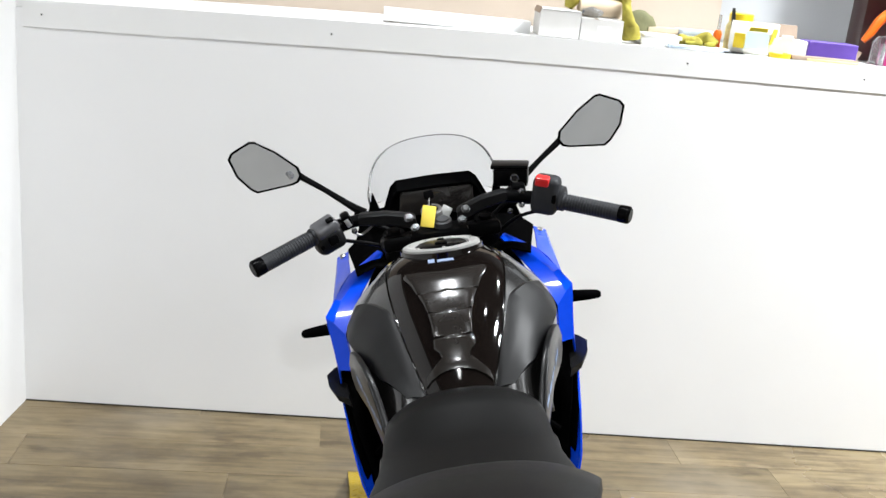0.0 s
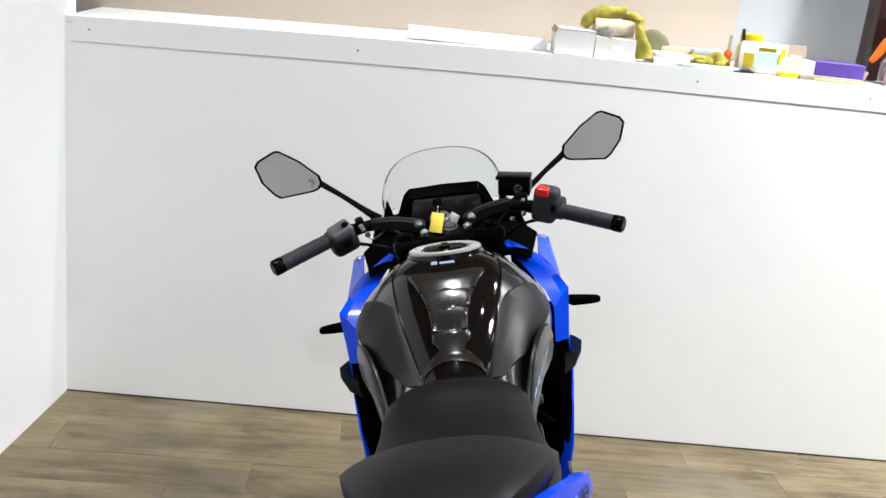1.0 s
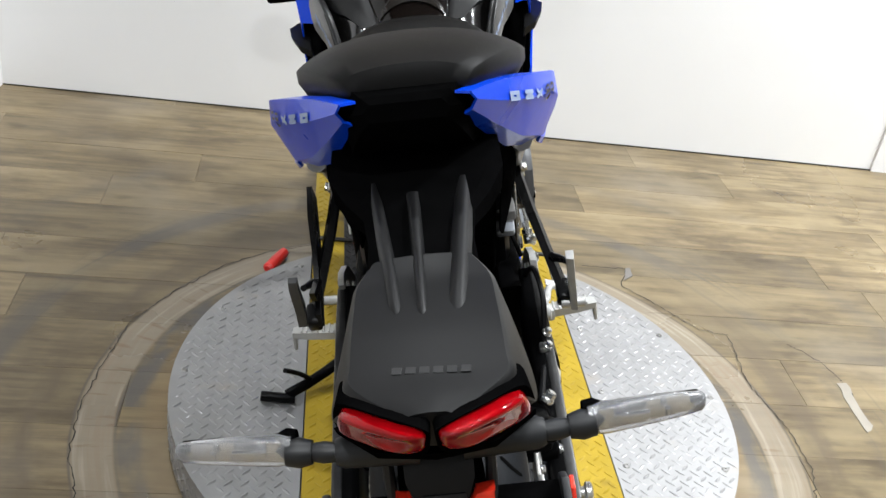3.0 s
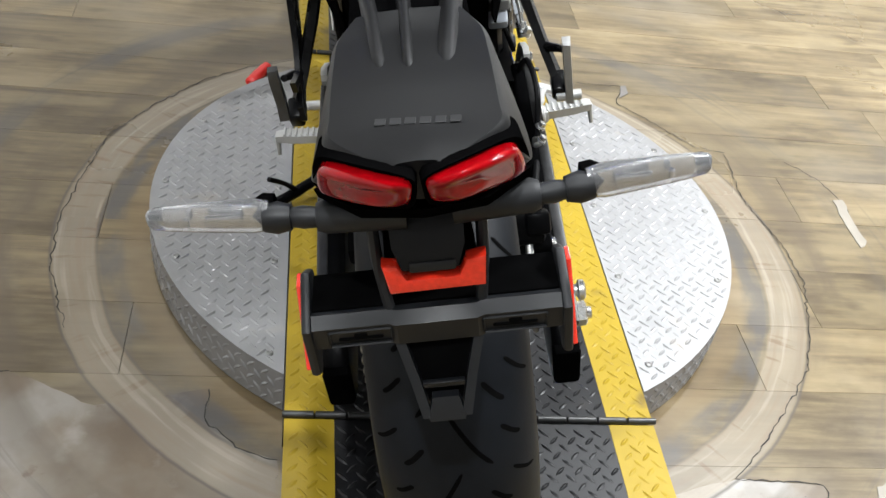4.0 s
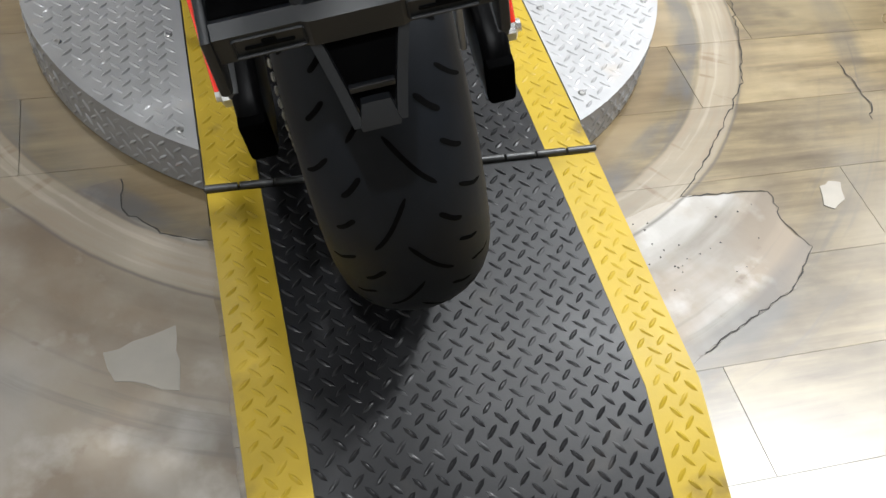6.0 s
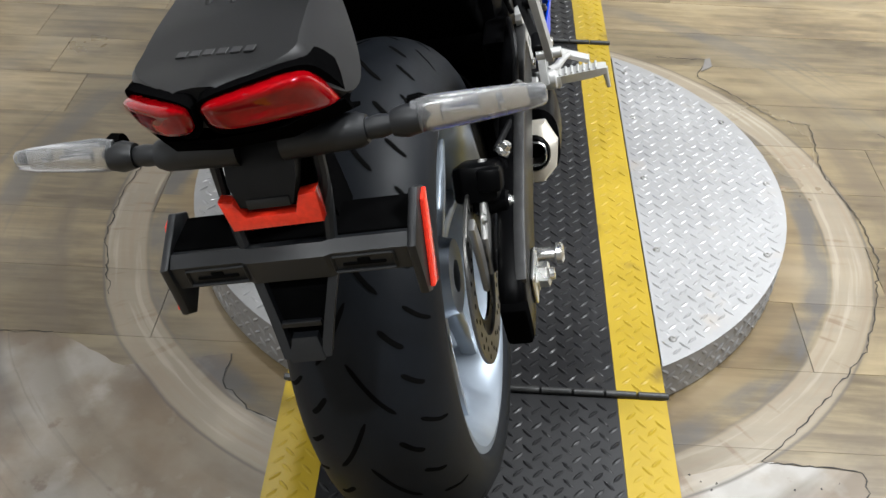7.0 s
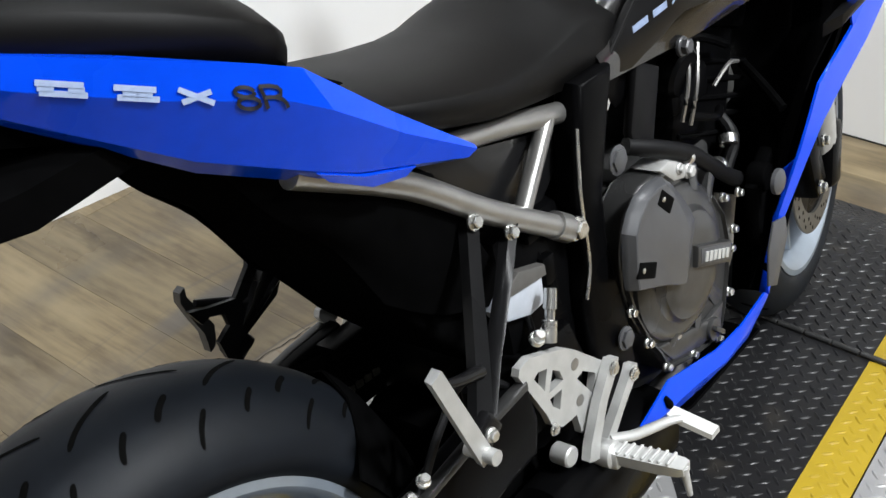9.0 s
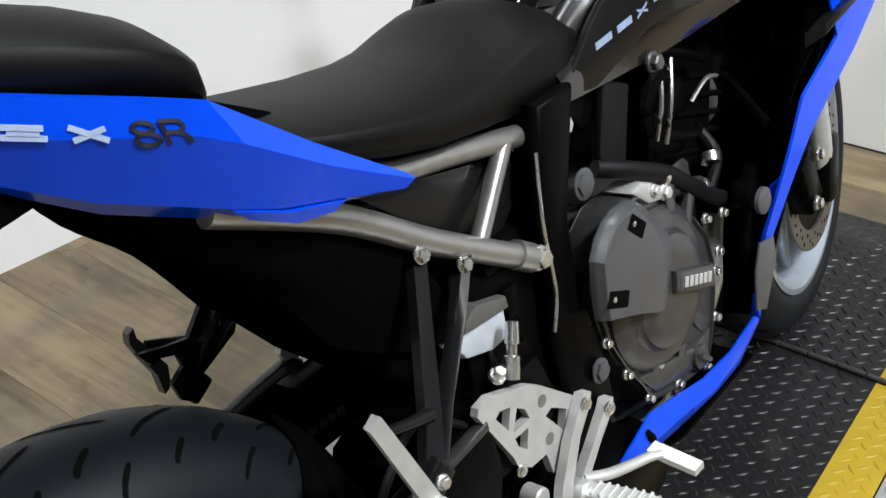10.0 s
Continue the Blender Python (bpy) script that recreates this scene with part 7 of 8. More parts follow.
# paler grey for the switch housing's top, with its sheen in the colour
M_SWITCH_SHEEN = mat("switch_sheen_grey", (0.085, 0.085, 0.09), 0.38, 0, 0, 0.15, 60, 0.05, 900)
part("bar_riser", riser((-0.046, 1.242, 0.952), (-0.165, 1.238, 0.974), 0.016, 0.012), M_RUBBER, cock, "black cast bar riser", 40)
part("bar_riser", riser((0.042, 1.242, 0.953), (0.150, 1.238, 0.986), 0.016, 0.012), M_RUBBER, cock, "black cast bar riser", 40)
part("bar_tube", cyl((-0.158, 1.240, 0.973), (-0.215, 1.236, 0.968), 0.013, n=16), M_BLACKS, cock)
part("bar_tube", cyl((0.140, 1.240, 0.983), (0.215, 1.236, 0.970), 0.013, n=16), M_BLACKS, cock)
part("switch_box", rbox((0.230, 1.218, 0.979), (0.056, 0.048, 0.082), 0.014, (0, 13, -20), 3), M_GRIP, cock, "dark grey right switch housing")
part("switch_seam", rbox((0.233, 1.1965, 0.975), (0.030, 0.008, 0.020), 0.003, (0, 13, -20)), M_BLACKS, cock)
part("throttle_flange", stack((0.252, 1.220, 0.969), (0.266, 1.212, 0.965), [(0, 0.024), (0.2, 0.027), (0.8, 0.026), (1, 0.020)], 24), M_GRIP, cock)
part("red_switch", rbox((0.224, 1.200, 1.013), (0.029, 0.020, 0.020), 0.004, (14, 13, -20)), M_REDSW, cock, "red engine stop switch")
part("switch_box", rbox((-0.232, 1.218, 0.947), (0.064, 0.050, 0.050), 0.014, (0, -16, 24), 3), M_TAIL, cock, "black left switch housing")
part("switch_top", rbox((-0.235, 1.210, 0.976), (0.054, 0.046, 0.024), 0.008, (16, -20, 24), 3), M_SWITCH_SHEEN, cock, "top of the switch housing, painted paler for its sheen")
parts("switch_key", (rbox((-0.222, 1.200, 0.992), (0.016, 0.012, 0.008), 0.003, (20, -13, 28)), rbox((-0.219, 1.193, 0.950), (0.022, 0.010, 0.018), 0.003, (0, -13, 20)), rbox((-0.243, 1.192, 0.938), (0.012, 0.010, 0.012), 0.003, (0, -13, 20))), M_BLACKS, cock)
part("clutch_perch", rbox((-0.190, 1.230, 0.980), (0.020, 0.030, 0.030), 0.006, (10, -16, 10)), M_BLACKS, cock, "black clutch lever perch")
part("perch_face", rbox((-0.186, 1.2135, 0.976), (0.010, 0.003, 0.018), 0.001, (10, -24, 10)), M_ALU, cock)
part("clutch_cable", tube([(-0.180, 1.222, 0.962), (-0.168, 1.225, 0.945), (-0.150, 1.240, 0.948), (-0.135, 1.252, 0.958)], 0.003, 8), M_FRAME, cock)
parts("bar_bolt", [bolt(p, (0, -0.8, 0.6), 0.005, 0.006) for p in ((0.181, 1.222, 0.992), (0.178, 1.222, 0.962), (0.152, 1.222, 0.953), (-0.176, 1.222, 0.955))], M_DCHROME, cock)
part("fluid_box", join(rbox((0.169, 1.305, 1.008), (0.074, 0.048, 0.040), 0.005, (0, 6, -10)), rbox((0.169, 1.304, 1.031), (0.080, 0.054, 0.009), 0.003, (0, 6, -10)), rbox((0.178, 1.27, 0.978), (0.03, 0.04, 0.04), 0.006)), M_BLACKS, cock, "black brake fluid box")
part("sight_glass", join(stack((0.174, 1.282, 1.007), (0.1735, 1.278, 1.007), [(0, 0.0095), (1, 0.0095)], 20)), M_STEEL, cock)
part("sight_window", stack((0.1736, 1.279, 1.007), (0.1734, 1.2772, 1.007), [(0, 0.0068), (1, 0.0068)], 18), M_SCREEN, cock)
parts("clamp_bolt", [bolt(p, (0, -0.8, 0.6), 0.0075, 0.008) for p in ((-0.060, 1.226, 0.966), (-0.050, 1.226, 0.944), (0.061, 1.226, 0.969), (0.051, 1.226, 0.948))], M_DCHROME, cock)
parts("cable", (tube([(-0.22, 1.26, 0.96), (-0.17, 1.32, 0.95), (-0.10, 1.34, 0.90), (-0.08, 1.28, 0.82)], 0.005, 8), tube([(0.20, 1.26, 0.955), (0.15, 1.33, 0.94), (0.09, 1.34, 0.88)], 0.005, 8), tube([(0.23, 1.24, 0.94), (0.17, 1.31, 0.91), (0.10, 1.32, 0.86)], 0.004, 8), tube([(-0.235, 1.24, 0.94), (-0.16, 1.26, 0.915), (-0.09, 1.29, 0.88)], 0.004, 8)), M_RUBBER, cock)
part("top_yoke", prism([(-0.062, 1.225), (-0.030, 1.215), (0.030, 1.215), (0.062, 1.225), (0.060, 1.285), (0.028, 1.300), (-0.028, 1.300), (-0.060, 1.285)], 0.905, 0.930, 0.006, "z"), M_BLACKS, cock, "black top yoke")
part("steering_nut", stack((0.010, 1.252, 0.925), (0.010, 1.247, 0.950), [(0, 0.020), (0.8, 0.019), (0.85, 0.014), (1, 0.013)], 24), M_ENGCAP, cock, "dark steering stem nut")
part("ignition", stack((-0.011, 1.286, 0.925), (-0.011, 1.276, 0.966), [(0, 0.022), (0.94, 0.0235), (1, 0.022), (1, 0.0155), (0.94, 0.015)], 32), M_FRAME, cock, "bright ignition lock ring")
part("lock_barrel", stack((-0.011, 1.284, 0.935), (-0.011, 1.2765, 0.964), [(0, 0.0145), (1, 0.0140)], 24), M_BLACKP, cock)
part("key", join(rbox((-0.011, 1.274, 0.974), (0.003, 0.010, 0.022), 0.001), rbox((-0.013, 1.269, 0.999), (0.022, 0.008, 0.017), 0.004, (-20, 0, 24))), M_BLACKP, cock, "black ignition key")
part("lock_plate", rbox((0.020, 1.292, 0.952), (0.022, 0.004, 0.022), 0.001, (-30, 35, 0)), M_ALU, cock)
part("key_tag", rbox((-0.019, 1.246, 0.958), (0.029, 0.0022, 0.047), 0.001, (-30, 13, -6)), M_YTAG, cock, "yellow paper key tag")
part("key_string", tube([(-0.012, 1.266, 0.996), (-0.013, 1.262, 0.988), (-0.015, 1.257, 0.978)], 0.001, 6), M_STEEL, cock)

# dash, screen, mirrors
part("dash_panel", join(prism([(-0.118, 0.925), (-0.098, 0.978), (-0.085, 0.994), (0.085, 0.994), (0.098, 0.978), (0.118, 0.925), (0.10, 0.895), (-0.10, 0.895)], 1.385, 1.445, 0.008, "y")), M_BLACKP, bike, "black dash housing")
part("dash_hood", sheet([[(-0.125, 1.46, 0.925), (-0.100, 1.44, 0.985), (-0.085, 1.435, 1.000), (0, 1.43, 1.004), (0.085, 1.435, 1.000), (0.100, 1.44, 0.985), (0.125, 1.46, 0.925)], [(-0.118, 1.375, 0.930), (-0.094, 1.372, 0.978), (-0.082, 1.37, 0.990), (0, 1.365, 0.994), (0.082, 1.37, 0.990), (0.094, 1.372, 0.978), (0.118, 1.375, 0.930)]], 0.004), M_BLACKP, bike, "black dash hood")
part("dash_screen", prism([(-0.077, 0.979), (-0.070, 0.986), (0.080, 0.984), (0.087, 0.976), (0.083, 0.921), (-0.085, 0.930)], 1.374, 1.386, 0.003, "y"), M_SCREEN, bike, "dark smoked dash display")
part("nose_cowl", loft([[(-w, y, z), (-w * 0.9, y, z + h), (0, y, z + h * 1.25), (w * 0.9, y, z + h), (w, y, z), (0, y, z - 0.12)] for y, z, w, h in ((1.40, 0.86, 0.20, 0.055), (1.48, 0.86, 0.185, 0.065), (1.56, 0.84, 0.15, 0.06), (1.63, 0.80, 0.10, 0.03))]), M_BLACKP, bike, "black nose cowl")
both("cockpit_side", lambda: sheet([[(0.105, 1.44, 0.915), (0.160, 1.42, 0.905), (0.215, 1.40, 0.862)], [(0.105, 1.34, 0.875), (0.160, 1.30, 0.870), (0.195, 1.28, 0.858)], [(0.10, 1.22, 0.87), (0.145, 1.20, 0.88), (0.185, 1.20, 0.865)]], 0.004), M_BLACKP, bike, "black cockpit side panel")
both("screen_foot", lambda: loft([[(0.118, 1.40, 0.915), (0.165, 1.41, 0.915), (0.15, 1.45, 0.915)], [(0.128, 1.40, 0.95), (0.150, 1.41, 0.955), (0.145, 1.435, 0.955)], [(0.138, 1.405, 0.985), (0.140, 1.408, 0.985), (0.1385, 1.412, 0.985)]]), M_BLACKP, bike)
scr = []
for v in np.linspace(0, 1, 9):
    row = []
    for u in np.linspace(-1, 1, 21):
        wv = 0.150 + 0.004 * math.sin(math.pi * v)
        a = u * math.pi / 2
        zt = 0.945 + v * (0.145 * (1 - 0.0 * abs(u)) - 0.072 * abs(u) ** 2.6)
        x = wv * math.sin(a * 0.93) * (1 - 0.06 * v)
        y = 1.545 - 0.085 * (1 - math.cos(a)) * 1.35 - v * (0.095 + 0.0 * u)
        row.append((x, y, zt))
    scr.append(row)
part("windscreen", sheet(scr, 0.003), M_GLASS, bike, "clear windscreen", 50)
edge = [Vector(p) + Vector((0, -0.0005, 0)) for p in [r[0] for r in scr] + scr[-1][1:-1] + [r[-1] for r in scr][::-1]]
part("screen_edge", tube(edge, 0.0013, 6, smooth=False), mat("screen_rim", (0.12, 0.12, 0.125), 0.4), bike)
for s in (1, -1):
    f = (lambda b: b) if s > 0 else flip
    mir = group_part("mirror", bike, "black wing mirror on a stalk")
    O = [(0.296, 1.036), (0.300, 1.056), (0.345, 1.100), (0.388, 1.130), (0.400, 1.132), (0.442, 1.114), (0.450, 1.102), (0.438, 1.060), (0.412, 1.026), (0.398, 1.016), (0.318, 1.020), (0.304, 1.024)]
    c = (0.372, 1.074)

    def at(p, k, dy):
        x, z = c[0] + (p[0] - c[0]) * k, c[1] + (p[1] - c[1]) * k
        return (x, 1.440 - 0.20 * (x - 0.372) - 0.12 * (1.07 - z) * 1 + dy, z)

    part("shell", f(loft([[at(p, 0.55, 0.034) for p in O], [at(p, 0.85, 0.024) for p in O], [at(p, 1.0, 0.006) for p in O], [at(p, 1.0, -0.003) for p in O], [at(p, 0.94, -0.004) for p in O], [at(p, 0.925, 0.001) for p in O]])), M_BLACKP, mir, angle=40)
    part("glass", f(loft([[at(p, 0.93, 0.0015) for p in O], [at(p, 0.93, -0.0010) for p in O]])), M_MIRROR, mir, "mirror glass")
    part("stalk", f(tube([(0.165, 1.425, 0.935), (0.20, 1.430, 0.962), (0.25, 1.445, 1.000), (0.300, 1.460, 1.034), (0.325, 1.462, 1.055)], [0.015, 0.010, 0.008, 0.010, 0.014], 12, flat=0.8)), M_BLACKS, mir)
    part("foot", f(rbox((0.168, 1.425, 0.922), (0.05, 0.06, 0.03), 0.010, (0, -28, 0))), M_BLACKP, mir)
    if s < 0:
        part("sticker", f(stack(at((0.322, 1.043), 1, -0.0012), at((0.322, 1.043), 1, -0.0022), [(0, 0.010), (1, 0.010)], 24)), M_CLEAR, mir, "round clear sticker")
    fs = group_part("front_signal", bike, "dark front turn signal")
    part("stem", f(stack((0.235, 1.385, 0.690), (0.285, 1.380, 0.686), [(0, 0.013), (0.8, 0.011), (1, 0.012)], 14)), M_BLACKP, fs)
    part("body", f(loft([[(x, 1.378 + d * math.cos(w), 0.684 - 0.06 * (x - 0.28) + h * math.sin(w)) for w in np.linspace(0, 2 * math.pi, 12, endpoint=False)] for x, h, d in ((0.272, 0.010, 0.010), (0.285, 0.0145, 0.013), (0.32, 0.0125, 0.012), (0.345, 0.010, 0.010), (0.351, 0.006, 0.006))])), M_BLACKP, fs)

# side stand
stand = group_part("side_stand", bike, "black side stand")
inv = bike.matrix_world.inverted()


def wp(x, y, z):
    return inv @ Vector((x, y, z))


part("stand_leg", tube([(-0.10, 0.62, 0.27), wp(-0.235, 0.60, 0.16), wp(-0.30, 0.56, 0.125), wp(-0.345, 0.53, 0.112)], 0.011, 12), M_BLACKS, stand)
part("stand_foot", tube([wp(-0.330, 0.527, 0.106), wp(-0.362, 0.526, 0.1065), wp(-0.398, 0.528, 0.107)], 0.0125, 12, flat=0.8), M_BLACKS, stand)
part("stand_horn", tube([wp(-0.300, 0.56, 0.130), wp(-0.325, 0.545, 0.155), wp(-0.354, 0.521, 0.180)], [0.006, 0.005, 0.005], 10), M_BLACKS, stand)


# ---- things on the ledge ----
def thing(name, label, category, x, y, rz=0.0, group=""):
    e = tagged(new(name), label, category, group)
    e.matrix_world = pose(x, y, ledge_top(x) - 0.001, 0, 0, rz)
    return e


t = thing("trim_offcut", "long white trim board lying on the ledge", "board", -0.066, 2.30, -1.3)
part("board", rbox((0, 0, 0.020), (0.46, 0.05, 0.040), 0.002), M_TRIM, t)
t = thing("white_box", "white cardboard box with an open brown flap", "box", 0.243, 2.272, -1, "white boxes")
part("body", rbox((0, 0, 0.041), (0.126, 0.12, 0.082), 0.0008, seg=1), M_CARD, t)
part("flap", rbox((-0.064, -0.01, 0.077), (0.003, 0.10, 0.020), 0.0006, (0, 24, 0), 1), M_BROWNC, t)
part("lid_edge", rbox((0.0, -0.0606, 0.0805), (0.124, 0.0012, 0.0012), 0), M_GREYW, t)
t = thing("white_box", "white cardboard box on the ledge", "box", 0.374, 2.270, 0, "white boxes")
part("body", rbox((0, 0, 0.033), (0.133, 0.12, 0.066), 0.0008, seg=1), M_CARD, t)
part("print", rbox((0.008, -0.0603, 0.036), (0.044, 0.0006, 0.020), 0), M_TRIM, t)
part("tuck_slot", rbox((-0.020, -0.0604, 0.0655), (0.012, 0.0008, 0.003), 0), M_BROWNC, t)


def crumple(size, seed, cuts=4, amount=0.4):
    """A soft crumpled heap."""
    bm = bmesh.new()
    bmesh.ops.create_icosphere(bm, subdivisions=cuts, radius=0.5)
    off = Vector((seed * 3.1, seed * 1.7, seed * 0.9))
    for v in bm.verts:
        n = noise.noise(v.co * 3.0 + off) + 0.5 * noise.noise(v.co * 7.0 + off) + 0.25 * abs(noise.noise(v.co * 15 + off))
        v.co *= 1 + amount * n
        v.co = Vector((v.co.x * size[0], v.co.y * size[1], max(v.co.z, -0.42) * size[2] + 0.42 * size[2]))
    return bm


def rumple(line_, radii, seed, amount=0.35):
    """A rolled or hanging length of cloth with folds."""
    bm = tube(line_, radii, 22, flat=0.85)
    bmesh.ops.subdivide_edges(bm, edges=bm.edges[:], cuts=1, use_grid_fill=True)
    off = Vector((seed * 2.3, seed * 1.1, seed * 0.7))
    bm.normal_update()
    for v in bm.verts:
        n = noise.noise(v.co * 24.0 + off) + 0.45 * noise.noise(v.co * 60.0 + off)
        v.co += v.normal * (n * amount * 0.022)
    return bm


t = thing("paper_roll", "tan paper roll lying on the white boxes", "paper", 0.376, 2.285)
part("roll", stack((-0.066, 0, 0.094), (0.064, 0, 0.096), [(0, 0.020), (0.0, 0.0275), (1, 0.0275), (1, 0.019), (0.96, 0.019)], 28), M_TAN, t)
t = thing("cloth_bundle", "crumpled yellow-green cloth draped over a paper roll", "cloth", 0.376, 2.300)
part("cloth", join(rumple([(-0.096, 0.0, 0.086), (-0.085, 0.0, 0.112), (-0.060, 0.0, 0.136), (-0.020, 0.0, 0.143), (0.034, -0.004, 0.148)], [0.014, 0.024, 0.023, 0.024, 0.020], 2, 0.3), rumple([(0.030, 0.0, 0.140), (0.062, -0.01, 0.132), (0.090, -0.02, 0.118)], [0.018, 0.022, 0.018], 4, 0.3)), M_CLOTH, t, angle=80)
t = thing("cloth_bundle", "yellow-green cloth hanging down beside the white boxes", "cloth", 0.472, 2.236)
part("cloth", join(rumple([(-0.020, 0.012, 0.126), (-0.018, 0.0, 0.090), (-0.006, 0.0, 0.055), (0.006, 0.0, 0.012)], [0.016, 0.019, 0.026, 0.031], 5, 0.35)), M_CLOTH, t, angle=80)
t = thing("clear_bag", "small clear plastic bag on the box", "bag", 0.345, 2.243)
part("bag", join(crumple((0.060, 0.05, 0.036), 7, 3, 0.35)), M_CLEAR, t, angle=80)
bpy.data.objects[t.name].location.z += 0.066
t = thing("olive_pouch", "dark olive fabric pouch", "pouch", 0.530, 2.36)
part("pouch", crumple((0.11, 0.08, 0.105), 9, 3, 0.15), M_OLIVE, t, angle=80)
t = thing("glove_pair", "crumpled yellow work gloves", "gloves", 0.700, 2.275)
part("glove", join(rumple([(-0.058, 0, 0.016), (-0.03, 0.01, 0.026), (0.0, 0.0, 0.020), (0.02, -0.01, 0.016)], [0.010, 0.018, 0.020, 0.012], 11, 0.5), rumple([(-0.040, -0.02, 0.012), (-0.01, -0.025, 0.016)], [0.009, 0.010], 15, 0.4)), M_CLOTH, t, "yellow glove with curled fingers", 80)
part("glove", join(rumple([(0.0, 0.01, 0.020), (0.03, 0.0, 0.028), (0.064, -0.005, 0.018)], [0.012, 0.020, 0.014], 12, 0.5), rumple([(0.02, -0.02, 0.012), (0.05, -0.026, 0.014)], [0.009, 0.010], 16, 0.4)), M_CLOTH, t, "yellow glove with curled fingers", 80)
for i, (x, y, sx, sy, sz, m, lab) in enumerate((
    (0.572, 2.27, 0.122, 0.10, 0.034, M_CARD, "white stack of folded papers"),
    (0.600, 2.35, 0.10, 0.06, 0.050, M_TAN, "tan folded paper on the ledge"),
    (0.688, 2.222, 0.200, 0.05, 0.010, M_PAPERB, "pale blue plastic wrapper"),
    (0.713, 2.345, 0.118, 0.06, 0.052, M_PAPERB, "grey-blue packet on the ledge"),
    (0.80, 2.212, 0.07, 0.03, 0.004, M_GREYP, "thin dark offcuts on the ledge"))):
    t = thing("paper_stack", lab, "paper", x, y, 3 * (i - 2), "papers on the ledge")
    parts("paper_sheet", [rbox((0.003 * (-1) ** k, 0.002 * k, sz * (k + 0.5) / 3), (sx, sy, sz / 3 * 0.95), 0.001, (0, 0, 3 * k)) for k in range(3)], m, t)
t = thing("screwdriver", "screwdriver with a red and clear handle", "screwdriver", 0.768, 2.28)
part("handle", stack((0, 0, 0.001), (0, 0, 0.062), [(0, 0.012), (0.15, 0.014), (0.5, 0.011), (0.8, 0.014), (1, 0.009)], 12), M_ORG, t)
part("shaft", stack((0, 0, 0.062), (0.0, 0, 0.11), [(0, 0.006), (1, 0.005)], 10), M_CLEAR, t)
t = thing("bottle", "yellow bottle with a yellow cap", "bottle", 0.850, 2.315)
part("body", stack((0, 0, 0), (0, 0, 0.090), [(0, 0.040), (0.05, 0.044), (0.85, 0.044), (1, 0.036)], 28), mat("bottle_label", (0.75, 0.66, 0.28), 0.45, 0, 0, 0.3, 60), t, "bottle with a pale yellow label")
part("cap", stack((0, 0, 0.091), (0, 0, 0.119), [(0, 0.036), (0.1, 0.038), (0.9, 0.038), (1, 0.034)], 28), M_YEL, t)
M_POUCH = mat("white_printed_film", (0.78, 0.76, 0.70), 0.35, 0, 0, 0.1, 30)
t = thing("printed_pouch", "white and yellow printed pouch leaning on a bottle", "pouch", 0.872, 2.240)
film = loft([[(x * w, y * d, z) for x, y in ((-1, 0), (-0.7, -0.7), (0, -1), (0.7, -0.7), (1, 0), (0.7, 0.7), (0, 1), (-0.7, 0.7))] for z, w, d in ((0.0, 0.074, 0.016), (0.02, 0.079, 0.026), (0.06, 0.080, 0.022), (0.088, 0.079, 0.010), (0.099, 0.078, 0.003))])
part("film", film, M_POUCH, t, angle=50)
parts("yellow_print", [rbox((x, y, z), (sx, 0.002, sz), 0.0006, (rx, 0, rz), 1) for x, y, z, sx, sz, rx, rz in ((-0.055, -0.0225, 0.040, 0.034, 0.046, 6, -32), (0.005, -0.0185, 0.078, 0.060, 0.014, 26, 0), (0.056, -0.0205, 0.060, 0.026, 0.050, 8, 32))], M_YEL, t)
part("note", rbox((0.000, -0.0300, 0.046), (0.075, 0.0016, 0.048), 0.0005, (-4, 0, 2), 1), M_CYAN, t, "pale blue sticky note")
t = thing("marker_pen", "dark marker pen standing upright", "pen", 0.818, 2.268)
part("barrel", stack((0, 0, 0), (-0.016, 0, 0.135), [(0, 0.006), (0.7, 0.006), (0.72, 0.007), (1, 0.005)], 12), M_HINGE, t)
t = thing("parts_box", "white box with a punched tab and brown lid", "box", 0.976, 2.255, -1)
part("body", rbox((0, 0, 0.028), (0.134, 0.07, 0.056), 0.0008, seg=1), M_CARD, t)
part("tab", rbox((-0.002, -0.034, 0.060), (0.040, 0.002, 0.018), 0.0008, seg=1), M_CARD, t)
part("lid", rbox((0.004, 0.050, 0.070), (0.118, 0.003, 0.056), 0.0008, (-18, 0, 0), 1), M_BROWNC, t)
t = thing("purple_packet", "purple box with a torn end", "box", 1.140, 2.28, -1)
part("body", rbox((0, 0, 0.028), (0.165, 0.08, 0.056), 0.0015, seg=1), M_PURPLE, t)
part("end", rbox((0.088, 0, 0.024), (0.014, 0.07, 0.03), 0.001, (0, 20, 0), 1), M_BROWNC, t)
t = thing("tape_roll", "flat roll of yellow tape", "tape", 0.952, 2.205, 0)
part("roll", stack((0, 0, 0), (0, 0, 0.014), [(0, 0.033), (1, 0.033), (1, 0.022), (0.1, 0.022)], 28), M_YEL, t)
t = thing("rag", "folded dark rag with a yellow border", "rag", 1.095, 2.205, -1)
part("cloth", join(rbox((0, 0, 0.006), (0.220, 0.05, 0.012), 0.003), rbox((0.03, -0.026, 0.004), (0.15, 0.012, 0.008), 0.002)), M_BROWNC, t)
part("hem", rbox((0.02, -0.033, 0.005), (0.17, 0.006, 0.006), 0.001), mat("pale_hem", (0.70, 0.58, 0.28), 0.7), t)
t = tagged(new("cabinet"), "dark brown cabinet at the end of the ledge", "cabinet")
t.matrix_world = pose(1.440, 2.42, ledge_top(1.440) - 0.001, 0, 0, -1)
part("body", rbox((0, 0, 0.4), (0.30, 0.10, 0.8), 0.004), M_MAROON, t)
